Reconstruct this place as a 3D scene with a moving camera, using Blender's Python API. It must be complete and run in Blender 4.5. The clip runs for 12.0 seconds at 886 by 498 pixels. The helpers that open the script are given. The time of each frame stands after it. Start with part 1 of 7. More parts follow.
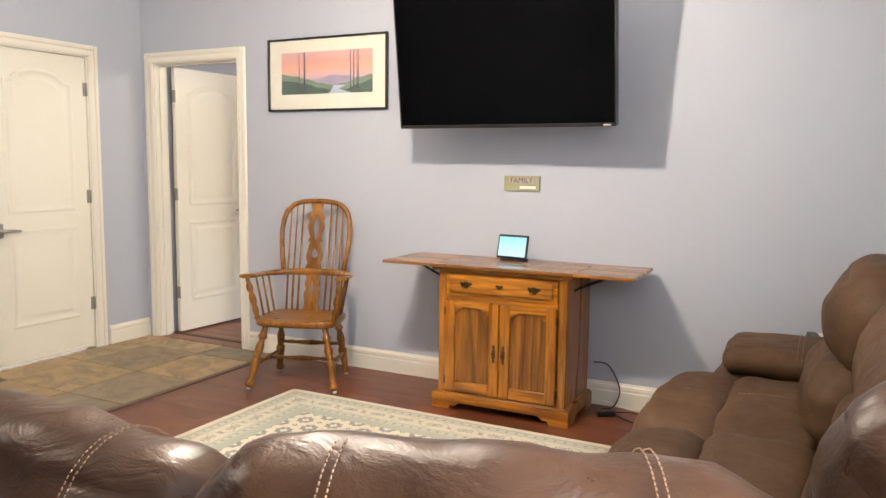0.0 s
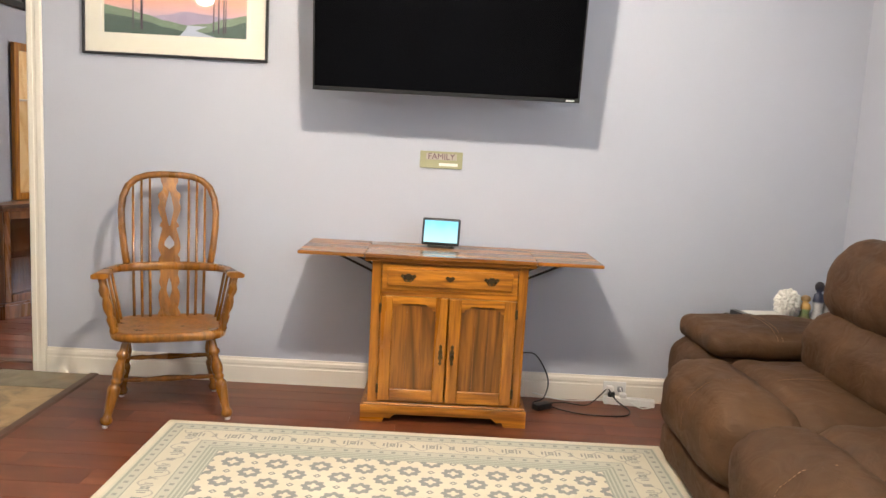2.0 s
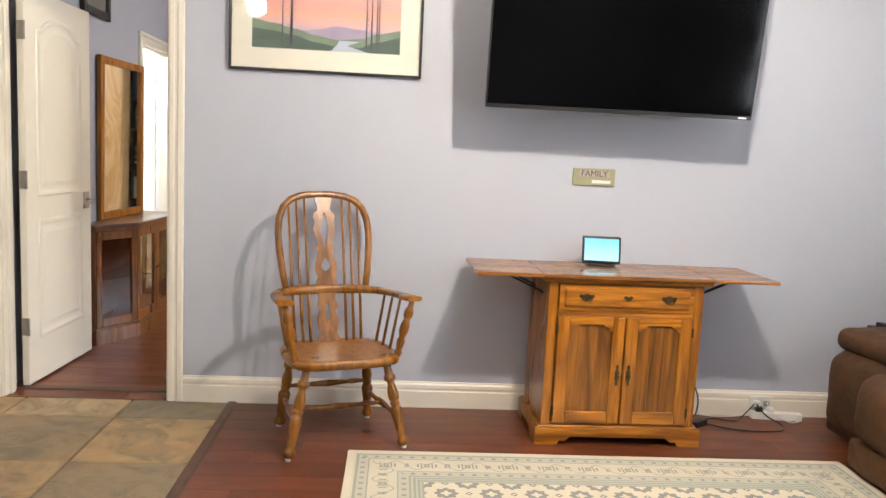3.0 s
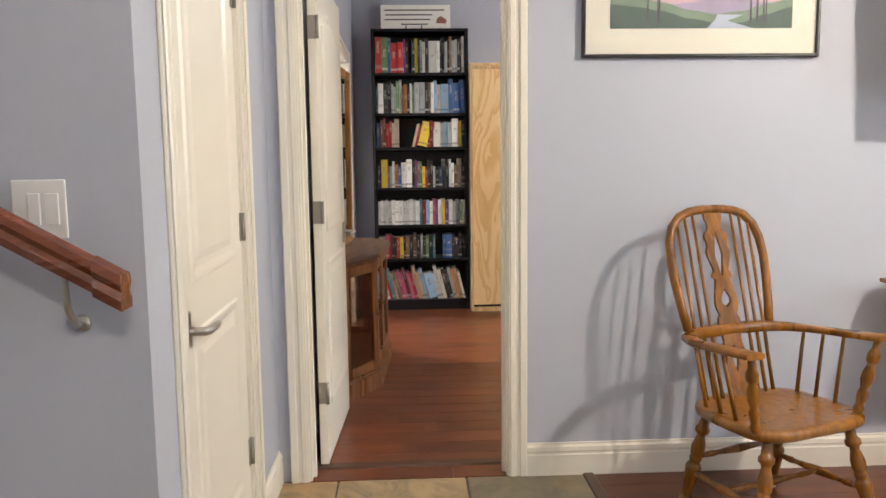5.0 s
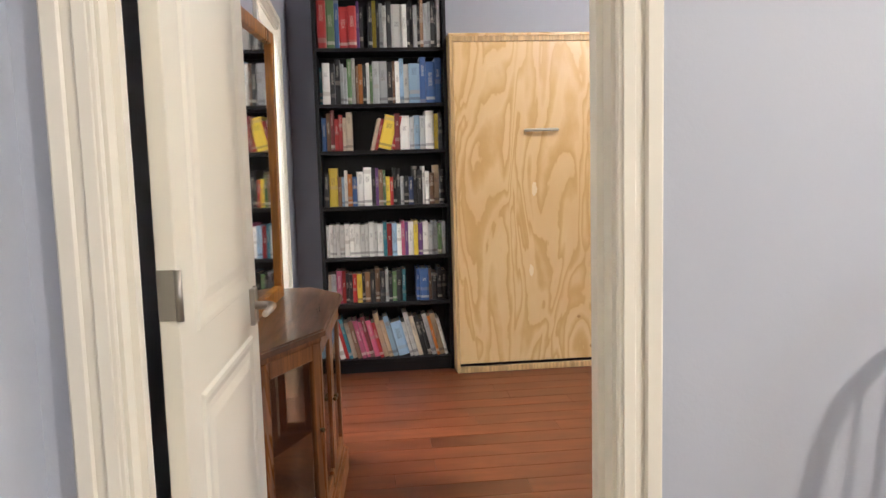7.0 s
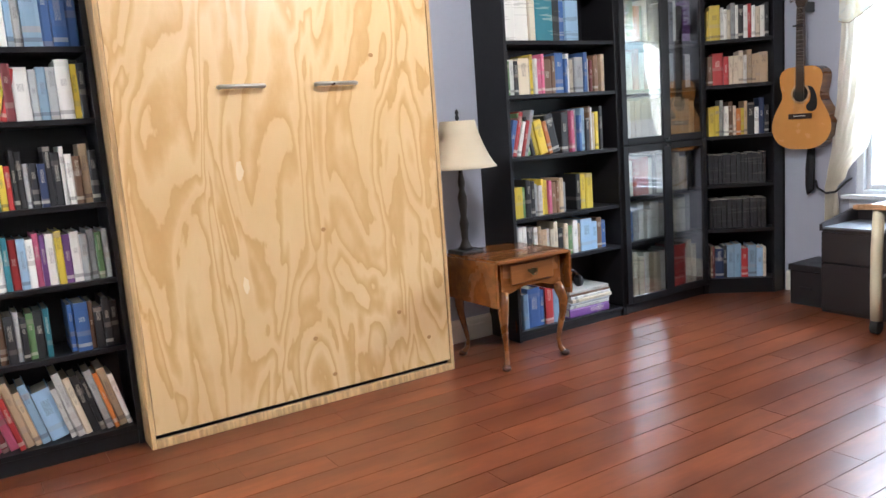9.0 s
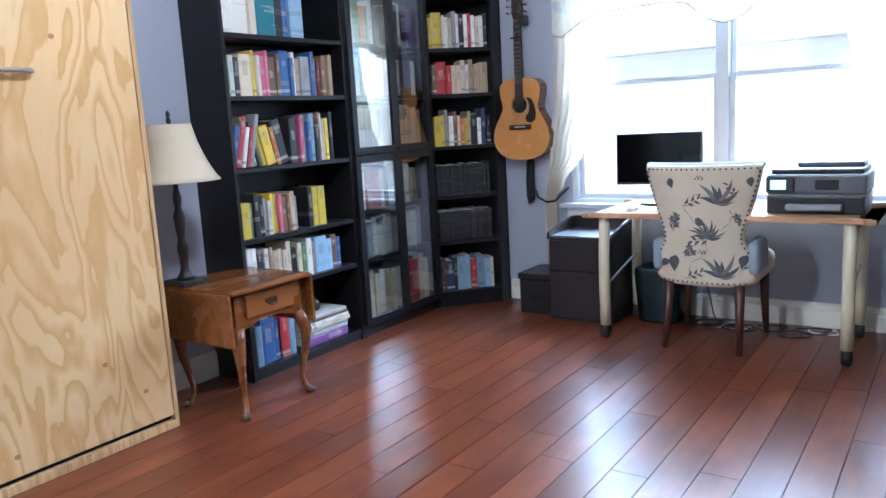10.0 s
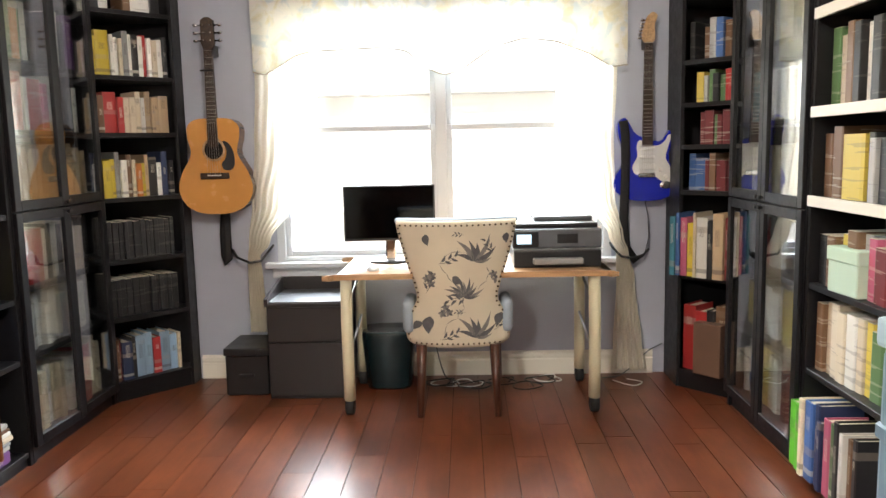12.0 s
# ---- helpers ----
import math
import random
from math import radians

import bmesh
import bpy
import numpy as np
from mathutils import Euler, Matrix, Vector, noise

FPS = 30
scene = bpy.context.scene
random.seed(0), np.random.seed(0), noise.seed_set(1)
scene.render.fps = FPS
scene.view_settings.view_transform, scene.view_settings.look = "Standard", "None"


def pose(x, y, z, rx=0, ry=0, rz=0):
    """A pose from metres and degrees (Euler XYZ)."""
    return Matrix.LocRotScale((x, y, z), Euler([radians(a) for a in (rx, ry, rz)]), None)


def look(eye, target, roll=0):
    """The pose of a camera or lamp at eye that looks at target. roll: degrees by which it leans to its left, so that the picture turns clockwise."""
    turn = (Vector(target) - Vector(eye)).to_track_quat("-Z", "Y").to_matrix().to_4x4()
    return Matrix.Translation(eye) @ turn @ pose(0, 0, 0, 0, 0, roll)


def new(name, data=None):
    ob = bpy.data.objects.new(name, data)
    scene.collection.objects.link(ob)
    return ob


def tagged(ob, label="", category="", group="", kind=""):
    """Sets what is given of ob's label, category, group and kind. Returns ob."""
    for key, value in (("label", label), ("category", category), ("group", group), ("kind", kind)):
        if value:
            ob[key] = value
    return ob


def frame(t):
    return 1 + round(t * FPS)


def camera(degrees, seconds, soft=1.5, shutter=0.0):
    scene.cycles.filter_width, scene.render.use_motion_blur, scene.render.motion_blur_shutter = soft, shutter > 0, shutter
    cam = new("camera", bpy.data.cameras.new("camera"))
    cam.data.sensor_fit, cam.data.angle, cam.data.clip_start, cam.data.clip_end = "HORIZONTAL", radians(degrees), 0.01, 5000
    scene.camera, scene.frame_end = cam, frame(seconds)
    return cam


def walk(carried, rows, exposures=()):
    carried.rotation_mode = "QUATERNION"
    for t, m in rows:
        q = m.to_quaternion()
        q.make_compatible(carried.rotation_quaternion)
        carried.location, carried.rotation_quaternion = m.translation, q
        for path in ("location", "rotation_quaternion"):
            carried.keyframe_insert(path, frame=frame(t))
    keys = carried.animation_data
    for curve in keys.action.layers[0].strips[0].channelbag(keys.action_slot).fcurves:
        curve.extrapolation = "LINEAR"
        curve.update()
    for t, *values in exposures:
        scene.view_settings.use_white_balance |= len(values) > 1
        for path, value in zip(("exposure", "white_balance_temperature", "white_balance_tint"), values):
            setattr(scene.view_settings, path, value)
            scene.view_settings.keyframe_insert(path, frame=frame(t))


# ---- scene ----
import functools

cam = camera(60.0, 12.0)
METRES, EYE, TILT, LEAN, TURN = 9.1, 1.335, 0.0, 0.0, 27.0
ROWS = [
    (0.0, 0.0, 0.0, 0.0, 0.07, -6.47, -0.64),
    (0.5, -0.0246, 0.0255, -0.0021, -0.68, -6.46, -1.71),
    (1.0, -0.056, 0.0503, -0.0024, -7.83, -7.58, -1.55),
    (1.5, -0.0969, 0.0739, -0.0027, -17.3, -7.97, -2.6),
    (2.0, -0.1448, 0.097, -0.0034, -26.77, -7.85, -3.04),
    (2.5, -0.1919, 0.1272, -0.0043, -30.04, -7.68, -2.88),
    (3.0, -0.2407, 0.1589, -0.004, -30.71, -7.07, -2.75),
    (3.5, -0.2853, 0.1948, -0.0047, -31.22, -6.82, -2.26),
    (5.5, -0.3294, 0.3603, -0.0062, -29.49, -6.43, 1.16),
    (6.0, -0.303, 0.4056, -0.0048, -29.77, -6.07, 1.22),
    (6.5, -0.2777, 0.447, -0.0053, -30.85, -6.08, 1.34),
    (8.5, -0.2072, 0.5968, -0.0083, -50.28, -8.4, 3.28),
    (9.0, -0.1899, 0.6193, -0.0105, -59.84, -8.93, 4.06),
    (9.5, -0.1689, 0.6407, -0.0107, -71.11, -9.13, 3.6),
    (10.0, -0.1485, 0.6618, -0.0122, -82.84, -9.49, 3.16),
    (10.5, -0.1267, 0.6858, -0.0121, -93.18, -9.82, 2.92),
    (11.0, -0.103, 0.7067, -0.011, -102.0, -9.6, 2.04),
    (11.5, -0.0849, 0.7254, -0.0101, -109.16, -8.15, 1.6),
    (12.0, -0.0712, 0.7496, -0.0068, -115.42, -7.44, 1.26),
]
walk(cam, [(t, pose(0, 0, EYE, TILT, LEAN, TURN) @ pose(METRES * x, METRES * y, METRES * z, 90 + pitch, roll, yaw)) for t, x, y, z, yaw, pitch, roll in ROWS],
     exposures=[(0.0, 0.78, 6550, 10), (2.5, 0.85, 6400, 10), (3.5, 0.8, 6300, 10), (6.5, 0.72, 6200, 10), (8.4, 1.3, 5900, 10), (9.0, 1.18, 5700, 10), (9.5, 1.02, 5200, 10), (10.0, 1.05, 4900, 9), (11.0, 1.32, 5500, 8), (12.0, 1.14, 6700, 10)])

# ---- world and lights ----
world = bpy.data.worlds.new("sky")
scene.world = world
world.use_nodes = True
wn = world.node_tree.nodes
sky = wn.new("ShaderNodeTexSky")
sky.sky_type, sky.sun_disc, sky.sun_elevation, sky.sun_rotation = "NISHITA", False, radians(40), radians(304)
world.node_tree.links.new(sky.outputs[0], wn["Background"].inputs[0])
wn["Background"].inputs[1].default_value = 0.15


def lamp(name, kind, m, power, color=(1, 1, 1), **sizes):
    data = bpy.data.lights.new(name, kind)
    data.energy, data.color = power, color
    if kind == "POINT":
        data.shadow_soft_size = sizes["radius"]
    if kind == "AREA":
        data.shape, data.size, data.size_y = "RECTANGLE", sizes["w"], sizes["h"]
    if kind == "SUN":
        data.angle = sizes["angle"]
    ob = new(name, data)
    ob.matrix_world = m
    return ob


WARM = (1.0, 0.87, 0.72)
lamp("sun", "SUN", look((-6, 9, 6), (0, 5, 0)), 5.0, (1, 0.95, 0.88), angle=radians(0.5))
lamp("living_lamp", "POINT", pose(-1.7, 2.3, 2.36), 94, WARM, radius=0.045)
# unseen warm fill, added to brighten the hall and its doors
lamp("hall_lamp", "POINT", pose(-3.9, 0.6, 2.55), 30, WARM, radius=0.09)
lamp("study_lamp", "POINT", pose(-2.3, 5.9, 2.45), 52, (1.0, 0.92, 0.83), radius=0.09)
lamp("window_daylight", "AREA", look((4.2, 5.9, 4.3), (-0.8, 5.9, 0.6)), 2350, (0.84, 0.92, 1.0), w=8.0, h=4.4)
lamp("washroom_lamp", "POINT", pose(-5.6, 7.1, 2.3), 110, (1, 0.97, 0.92), radius=0.12)
lamp("patio_daylight", "AREA", look((0.57, 0.78, 1.3), (-4, 1.4, 1.1)), 44, (0.9, 0.95, 1.0), w=0.95, h=1.55)


# ---- materials ----
class Net:
    """Short forms for building a node tree."""

    def __init__(self, name):
        self.mat = bpy.data.materials.new(name)
        self.mat.use_nodes = True
        self.t = self.mat.node_tree
        self.bsdf = self.t.nodes["Principled BSDF"]

    def put(self, socket, v):
        if isinstance(v, bpy.types.NodeSocket):
            self.t.links.new(v, socket)
        elif isinstance(v, tuple) and len(v) == 3 and socket.type == "RGBA":
            socket.default_value = (*v, 1)
        else:
            socket.default_value = v

    def m(self, op, a, b=0.0, c=0.0):
        n = self.t.nodes.new("ShaderNodeMath")
        n.operation = op
        for s, v in zip(n.inputs, (a, b, c)):
            self.put(s, v)
        return n.outputs[0]

    def coords(self, scale=(1, 1, 1), turn=(0, 0, 0), shift=(0, 0, 0), kind="Object"):
        c = self.t.nodes.new("ShaderNodeTexCoord")
        n = self.t.nodes.new("ShaderNodeMapping")
        self.put(n.inputs[0], c.outputs[kind])
        n.inputs["Scale"].default_value = scale
        n.inputs["Rotation"].default_value = turn
        self.put(n.inputs["Location"], shift)
        return n.outputs[0]

    def noise(self, vec, scale, detail=4.0, rough=0.55, warp=0.0):
        n = self.t.nodes.new("ShaderNodeTexNoise")
        self.put(n.inputs["Vector"], vec)
        n.inputs["Scale"].default_value, n.inputs["Detail"].default_value = scale, detail
        n.inputs["Roughness"].default_value, n.inputs["Distortion"].default_value = rough, warp
        return n.outputs[0]

    def mix(self, f, a, b, mode="MIX"):
        n = self.t.nodes.new("ShaderNodeMix")
        n.data_type, n.blend_type = "RGBA", mode
        self.put(n.inputs[0], f)
        self.put(n.inputs[6], a)
        self.put(n.inputs[7], b)
        return n.outputs[2]

    def ramp(self, f, *stops):
        n = self.t.nodes.new("ShaderNodeValToRGB")
        e = n.color_ramp.elements
        while len(e) < len(stops):
            e.new(0.5)
        for el, (p, c) in zip(e, stops):
            el.position, el.color = p, (*c, 1) if isinstance(c, tuple) else (c, c, c, 1)
        self.put(n.inputs[0], f)
        return n.outputs[0]

    def bump(self, h, strength=0.3, dist=0.01):
        n = self.t.nodes.new("ShaderNodeBump")
        n.inputs["Strength"].default_value, n.inputs["Distance"].default_value = strength, dist
        self.put(n.inputs["Height"], h)
        self.put(self.bsdf.inputs["Normal"], n.outputs[0])

    def sep(self, vec):
        n = self.t.nodes.new("ShaderNodeSeparateXYZ")
        self.put(n.inputs[0], vec)
        return n.outputs

    def rand(self):
        return self.t.nodes.new("ShaderNodeObjectInfo").outputs["Random"]

    def out(self, color, rough=0.5, metal=0.0, **more):
        self.put(self.bsdf.inputs["Base Color"], color)
        self.put(self.bsdf.inputs["Roughness"], rough)
        self.put(self.bsdf.inputs["Metallic"], metal)
        for k, v in more.items():
            self.put(self.bsdf.inputs[k.replace("_", " ")], v)
        return self.mat


def plain(name, color, rough=0.5, metal=0.0, vary=0.12, scale=9.0, bump=0.0, bscale=200.0, **more):
    """Paint, plastic, metal or cloth with soft variation, and fine relief where bump is set."""
    n = Net(name)
    v = n.coords()
    f = n.noise(v, scale, 5)
    lo = tuple(c * (1 - vary) for c in color)
    hi = tuple(min(1, c * (1 + vary)) for c in color)
    if bump:
        n.bump(n.noise(v, bscale, 2), bump, 0.002)
    r = n.ramp(f, (0.3, max(0, rough - 0.06)), (0.7, min(1, rough + 0.06)))
    return n.out(n.mix(f, lo, hi), r, metal, **more)


def wall_paint(name, color):
    n = Net(name)
    v = n.coords()
    f = n.noise(v, 1.3, 5)
    fine = n.noise(v, 130, 2)
    n.bump(n.m("ADD", fine, n.noise(v, 34, 3)), 0.16, 0.002)
    return n.out(n.mix(f, tuple(c * 0.96 for c in color), tuple(c * 1.03 for c in color)), n.ramp(fine, (0.3, 0.5), (0.7, 0.62)))


def gloss_paint(name, color):
    """Semi-gloss woodwork paint: even colour, faint brush relief."""
    n = Net(name)
    f = n.noise(n.coords(), 2.0, 2)
    n.bump(n.noise(n.coords((30, 30, 6)), 1.0, 1), 0.01, 0.0005)
    return n.out(n.mix(f, tuple(c * 0.985 for c in color), tuple(c * 1.01 for c in color)), 0.34)


def wood(name, dark, light, axis="z", scale=1.0, rough=0.32, coat=0.15, per_object=True, contrast=0.5):
    """Sawn wood with long grain along one axis."""
    n = Net(name)
    s = {"x": (1.1, 16, 16), "y": (16, 1.1, 16), "z": (16, 16, 1.1)}[axis]
    v = n.coords(tuple(c * scale for c in s))
    if per_object:
        add = n.t.nodes.new("ShaderNodeVectorMath")
        add.operation = "ADD"
        n.put(add.inputs[0], v)
        n.put(add.inputs[1], n.m("MULTIPLY", n.rand(), 40.0))
        v = add.outputs[0]
    g = n.noise(v, 1.0, 6, 0.6, 0.6)
    rings = n.m("ABSOLUTE", n.m("SINE", n.m("MULTIPLY", n.noise(v, 0.45, 3, 0.5, 0.3), 38.0)))
    pores = n.noise(v, 6.0, 3, 0.7)
    f = n.m("ADD", n.m("MULTIPLY", rings, contrast), n.m("MULTIPLY", g, 1 - contrast))
    col = n.ramp(f, (0.12, dark), (0.75, light))
    col = n.mix(n.ramp(pores, (0.42, 0.45), (0.58, 0.0)), col, tuple(c * 0.45 for c in dark))
    n.bump(n.m("ADD", pores, rings), 0.12, 0.001)
    return n.out(col, n.ramp(g, (0.3, rough - 0.06), (0.7, rough + 0.1)), 0, Coat_Weight=coat, Coat_Roughness=0.18)


M = {}
M["wall"] = wall_paint("wall_paint", (0.472, 0.50, 0.575))
M["study_wall"] = wall_paint("study_wall_paint", (0.40, 0.42, 0.495))
M["ceiling"] = wall_paint("ceiling_paint", (0.8, 0.79, 0.77))
M["white_wall"] = wall_paint("white_wall_paint", (0.8, 0.8, 0.8))
M["trim"] = gloss_paint("trim_paint", (0.82, 0.78, 0.68))
M["door"] = gloss_paint("door_paint", (0.82, 0.785, 0.68))
M["oak"] = wood("golden_oak", (0.20, 0.062, 0.005), (0.48, 0.182, 0.014), "z", 0.5, 0.30, 0.25, contrast=0.4)
M["oak_x"] = wood("golden_oak_across", (0.18, 0.055, 0.005), (0.50, 0.19, 0.015), "x", 0.5, 0.30, 0.25, contrast=0.5)
M["oak_panel"] = wood("golden_oak_panel", (0.10, 0.032, 0.003), (0.29, 0.108, 0.011), "z", 0.42, 0.36, 0.15, contrast=0.6)
M["oak_top"] = wood("golden_oak_top", (0.14, 0.045, 0.006), (0.35, 0.135, 0.018), "x", 0.5, 0.24, 0.3, contrast=0.5)
M["chair_wood"] = wood("chair_maple", (0.14, 0.05, 0.005), (0.34, 0.132, 0.010), "z", 0.35, 0.28, 0.25, contrast=0.2)
M["walnut"] = wood("curio_walnut", (0.14, 0.046, 0.012), (0.30, 0.112, 0.03), "z", 0.5, 0.3, 0.25, contrast=0.35)
M["walnut_top"] = wood("curio_top_walnut", (0.09, 0.04, 0.02), (0.2, 0.095, 0.05), "y", 0.5, 0.3, 0.25)
M["cherry"] = wood("cherry_table", (0.15, 0.05, 0.011), (0.25, 0.086, 0.018), "x", 0.22, 0.26, 0.3, contrast=0.08)
M["mahogany"] = wood("mahogany_leg", (0.035, 0.012, 0.007), (0.09, 0.03, 0.016), "z", 0.5, 0.3, 0.2)
M["rail_wood"] = wood("handrail_wood", (0.1, 0.028, 0.012), (0.22, 0.062, 0.026), "x", 0.5, 0.25, 0.35)
M["desk_wood"] = wood("desk_beech", (0.46, 0.25, 0.12), (0.62, 0.38, 0.2), "y", 0.6, 0.35, 0.1, contrast=0.2)
M["guitar_top"] = plain("spruce_top", (0.6, 0.28, 0.075), 0.24, vary=0.08, scale=14)
M["guitar_side"] = wood("guitar_side_wood", (0.1, 0.04, 0.015), (0.18, 0.075, 0.025), "z", 0.6, 0.25, 0.4)
M["fretboard"] = wood("rosewood", (0.02, 0.012, 0.008), (0.06, 0.032, 0.02), "z", 1.0, 0.4, 0.0)
M["maple"] = wood("pale_maple", (0.5, 0.3, 0.14), (0.66, 0.44, 0.24), "z", 0.8, 0.3, 0.3, contrast=0.2)
M["black_shelf"] = plain("black_brown_foil", (0.009, 0.0085, 0.010), 0.42, vary=0.25, scale=30, bump=0.08, bscale=90, Specular_IOR_Level=0.32)
M["black"] = plain("black_plastic", (0.012, 0.012, 0.013), 0.35, vary=0.2, bump=0.05)
M["black_matte"] = plain("black_matte", (0.01, 0.01, 0.011), 0.7, vary=0.2)
M["dark_brown"] = plain("dark_brown_foil", (0.015, 0.011, 0.011), 0.45, vary=0.2, scale=40)
M["screen"] = plain("black_screen", (0.0012, 0.0012, 0.0014), 0.08, vary=0.3, scale=2, Specular_IOR_Level=0.11)
M["steel"] = plain("brushed_nickel", (0.5, 0.48, 0.44), 0.32, 1.0)
M["chrome"] = plain("chrome", (0.7, 0.7, 0.7), 0.12, 1.0, vary=0.05)
M["bronze"] = plain("antique_brass", (0.1, 0.072, 0.035), 0.42, 0.9, vary=0.4, scale=60)
M["hinge"] = plain("satin_hinge", (0.36, 0.34, 0.30), 0.4, 0.9)
M["cream_metal"] = plain("cream_powder_coat", (0.66, 0.6, 0.42), 0.4, vary=0.05)
M["white_plastic"] = plain("white_plastic", (0.78, 0.78, 0.76), 0.4, vary=0.04)
# white window vinyl, greyed: its backlit shade is put into the colour
M["vinyl"] = plain("backlit_vinyl", (0.58, 0.6, 0.62), 0.45, vary=0.04)
M["grey_plastic"] = plain("grey_plastic", (0.1, 0.105, 0.115), 0.4, vary=0.1)
M["silver_plastic"] = plain("silver_plastic", (0.3, 0.31, 0.32), 0.35, 0.3)
M["bin"] = plain("dark_teal_plastic", (0.008, 0.022, 0.026), 0.22, vary=0.2)
M["teal_box"] = plain("slate_blue_plastic", (0.16, 0.24, 0.30), 0.45, vary=0.1)
M["mint"] = plain("mint_card", (0.50, 0.66, 0.52), 0.6, vary=0.06)
M["paper"] = plain("white_paper", (0.78, 0.77, 0.72), 0.8, vary=0.05)
M["page"] = plain("book_pages", (0.66, 0.6, 0.48), 0.85, vary=0.1, scale=60)
M["mat_board"] = plain("cream_mat_board", (0.80, 0.77, 0.66), 0.75, vary=0.03)
M["rubber"] = plain("black_rubber", (0.012, 0.012, 0.012), 0.75)
M["blue_paint"] = plain("blue_guitar_lacquer", (0.012, 0.022, 0.42), 0.14, vary=0.06, Coat_Weight=0.6)
M["pickguard"] = plain("pearl_white_plastic", (0.72, 0.73, 0.72), 0.25, vary=0.04)
M["soundhole"] = plain("sound_hole_shade", (0.008, 0.006, 0.005), 0.9)
M["tile_joint"] = plain("tile_grout", (0.13, 0.105, 0.075), 0.9, vary=0.2, scale=40)
M["floor_joint"] = plain("floor_joint", (0.02, 0.009, 0.006), 0.8)
M["nail"] = plain("nailhead_bronze", (0.09, 0.06, 0.035), 0.35, 0.9)
M["leaf_print"] = plain("charcoal_print", (0.10, 0.10, 0.105), 0.9, vary=0.65, scale=30)
M["leaf_light"] = plain("grey_print", (0.19, 0.175, 0.165), 0.9, vary=0.5, scale=30)
M["upholstery"] = plain("cream_linen", (0.62, 0.55, 0.42), 0.9, vary=0.07, scale=14, bump=0.35, bscale=420)
M["strap"] = plain("black_webbing", (0.012, 0.012, 0.014), 0.85, bump=0.3, bscale=300)
M["thread"] = plain("tan_thread", (0.24, 0.145, 0.085), 0.8)


def cloth_light(name, color, see, prints=()):
    """Cloth that lets light through; prints are soft blotches of other colours."""
    n = Net(name)
    v = n.coords()
    weave = n.noise(v, 300, 2)
    n.bump(weave, 0.2, 0.001)
    tone = n.mix(n.noise(v, 7, 4), tuple(c * 0.92 for c in color), color)
    for k, ink in enumerate(prints):
        tone = n.mix(n.ramp(n.noise(n.coords(shift=(3.7 * k, 1.3, 2.1 * k)), 9, 3, 0.6, 0.8), (0.5, 0.0), (0.62, 0.75)), tone, ink)
    tr = n.t.nodes.new("ShaderNodeBsdfTranslucent")
    n.put(tr.inputs[0], tone)
    mx = n.t.nodes.new("ShaderNodeMixShader")
    mx.inputs[0].default_value = see
    mat = n.out(tone, 0.9)
    n.t.links.new(n.bsdf.outputs[0], mx.inputs[1])
    n.t.links.new(tr.outputs[0], mx.inputs[2])
    n.t.links.new(mx.outputs[0], n.t.nodes["Material Output"].inputs[0])
    return mat


M["curtain"] = cloth_light("sheer_cream_curtain", (0.86, 0.81, 0.70), 0.5)
M["valance"] = cloth_light("pale_print_valance", (0.80, 0.79, 0.73), 0.4, ((0.52, 0.60, 0.64), (0.66, 0.60, 0.40)))
M["lampshade"] = cloth_light("cream_lampshade", (0.78, 0.68, 0.5), 0.3)


def glass(name, rough=0.0, tint=(1, 1, 1), base=0.04):
    """Thin clear pane: mostly see-through, with a mirror gloss that grows at a slant."""
    n = Net(name)
    clear = n.t.nodes.new("ShaderNodeBsdfTransparent")
    n.put(clear.inputs[0], tint)
    gloss = n.t.nodes.new("ShaderNodeBsdfGlossy")
    gloss.inputs["Roughness"].default_value = rough
    fr = n.t.nodes.new("ShaderNodeLayerWeight")
    fr.inputs[0].default_value = 0.5
    mx = n.t.nodes.new("ShaderNodeMixShader")
    n.t.links.new(n.m("ADD", base, n.m("MULTIPLY", n.m("POWER", fr.outputs["Facing"], 3.2), 0.9)), mx.inputs[0])
    n.t.links.new(clear.outputs[0], mx.inputs[1])
    n.t.links.new(gloss.outputs[0], mx.inputs[2])
    n.t.links.new(mx.outputs[0], n.t.nodes["Material Output"].inputs[0])
    return n.mat


M["pane"] = glass("window_glass")
M["cabinet_glass"] = glass("cabinet_glass", 0.02, (0.92, 0.95, 0.95), 0.22)
M["smoky_glass"] = glass("smoky_glass", 0.03, (0.84, 0.79, 0.74))
M["mirror"] = plain("mirror_silver", (0.88, 0.88, 0.88), 0.02, 1.0, vary=0.0)
M["mirror"].node_tree.nodes["Principled BSDF"].inputs["Roughness"].default_value = 0.01


def glow(name, color, strength):
    n = Net(name)
    return n.out(color, 0.4, 0, Emission_Color=color, Emission_Strength=strength)




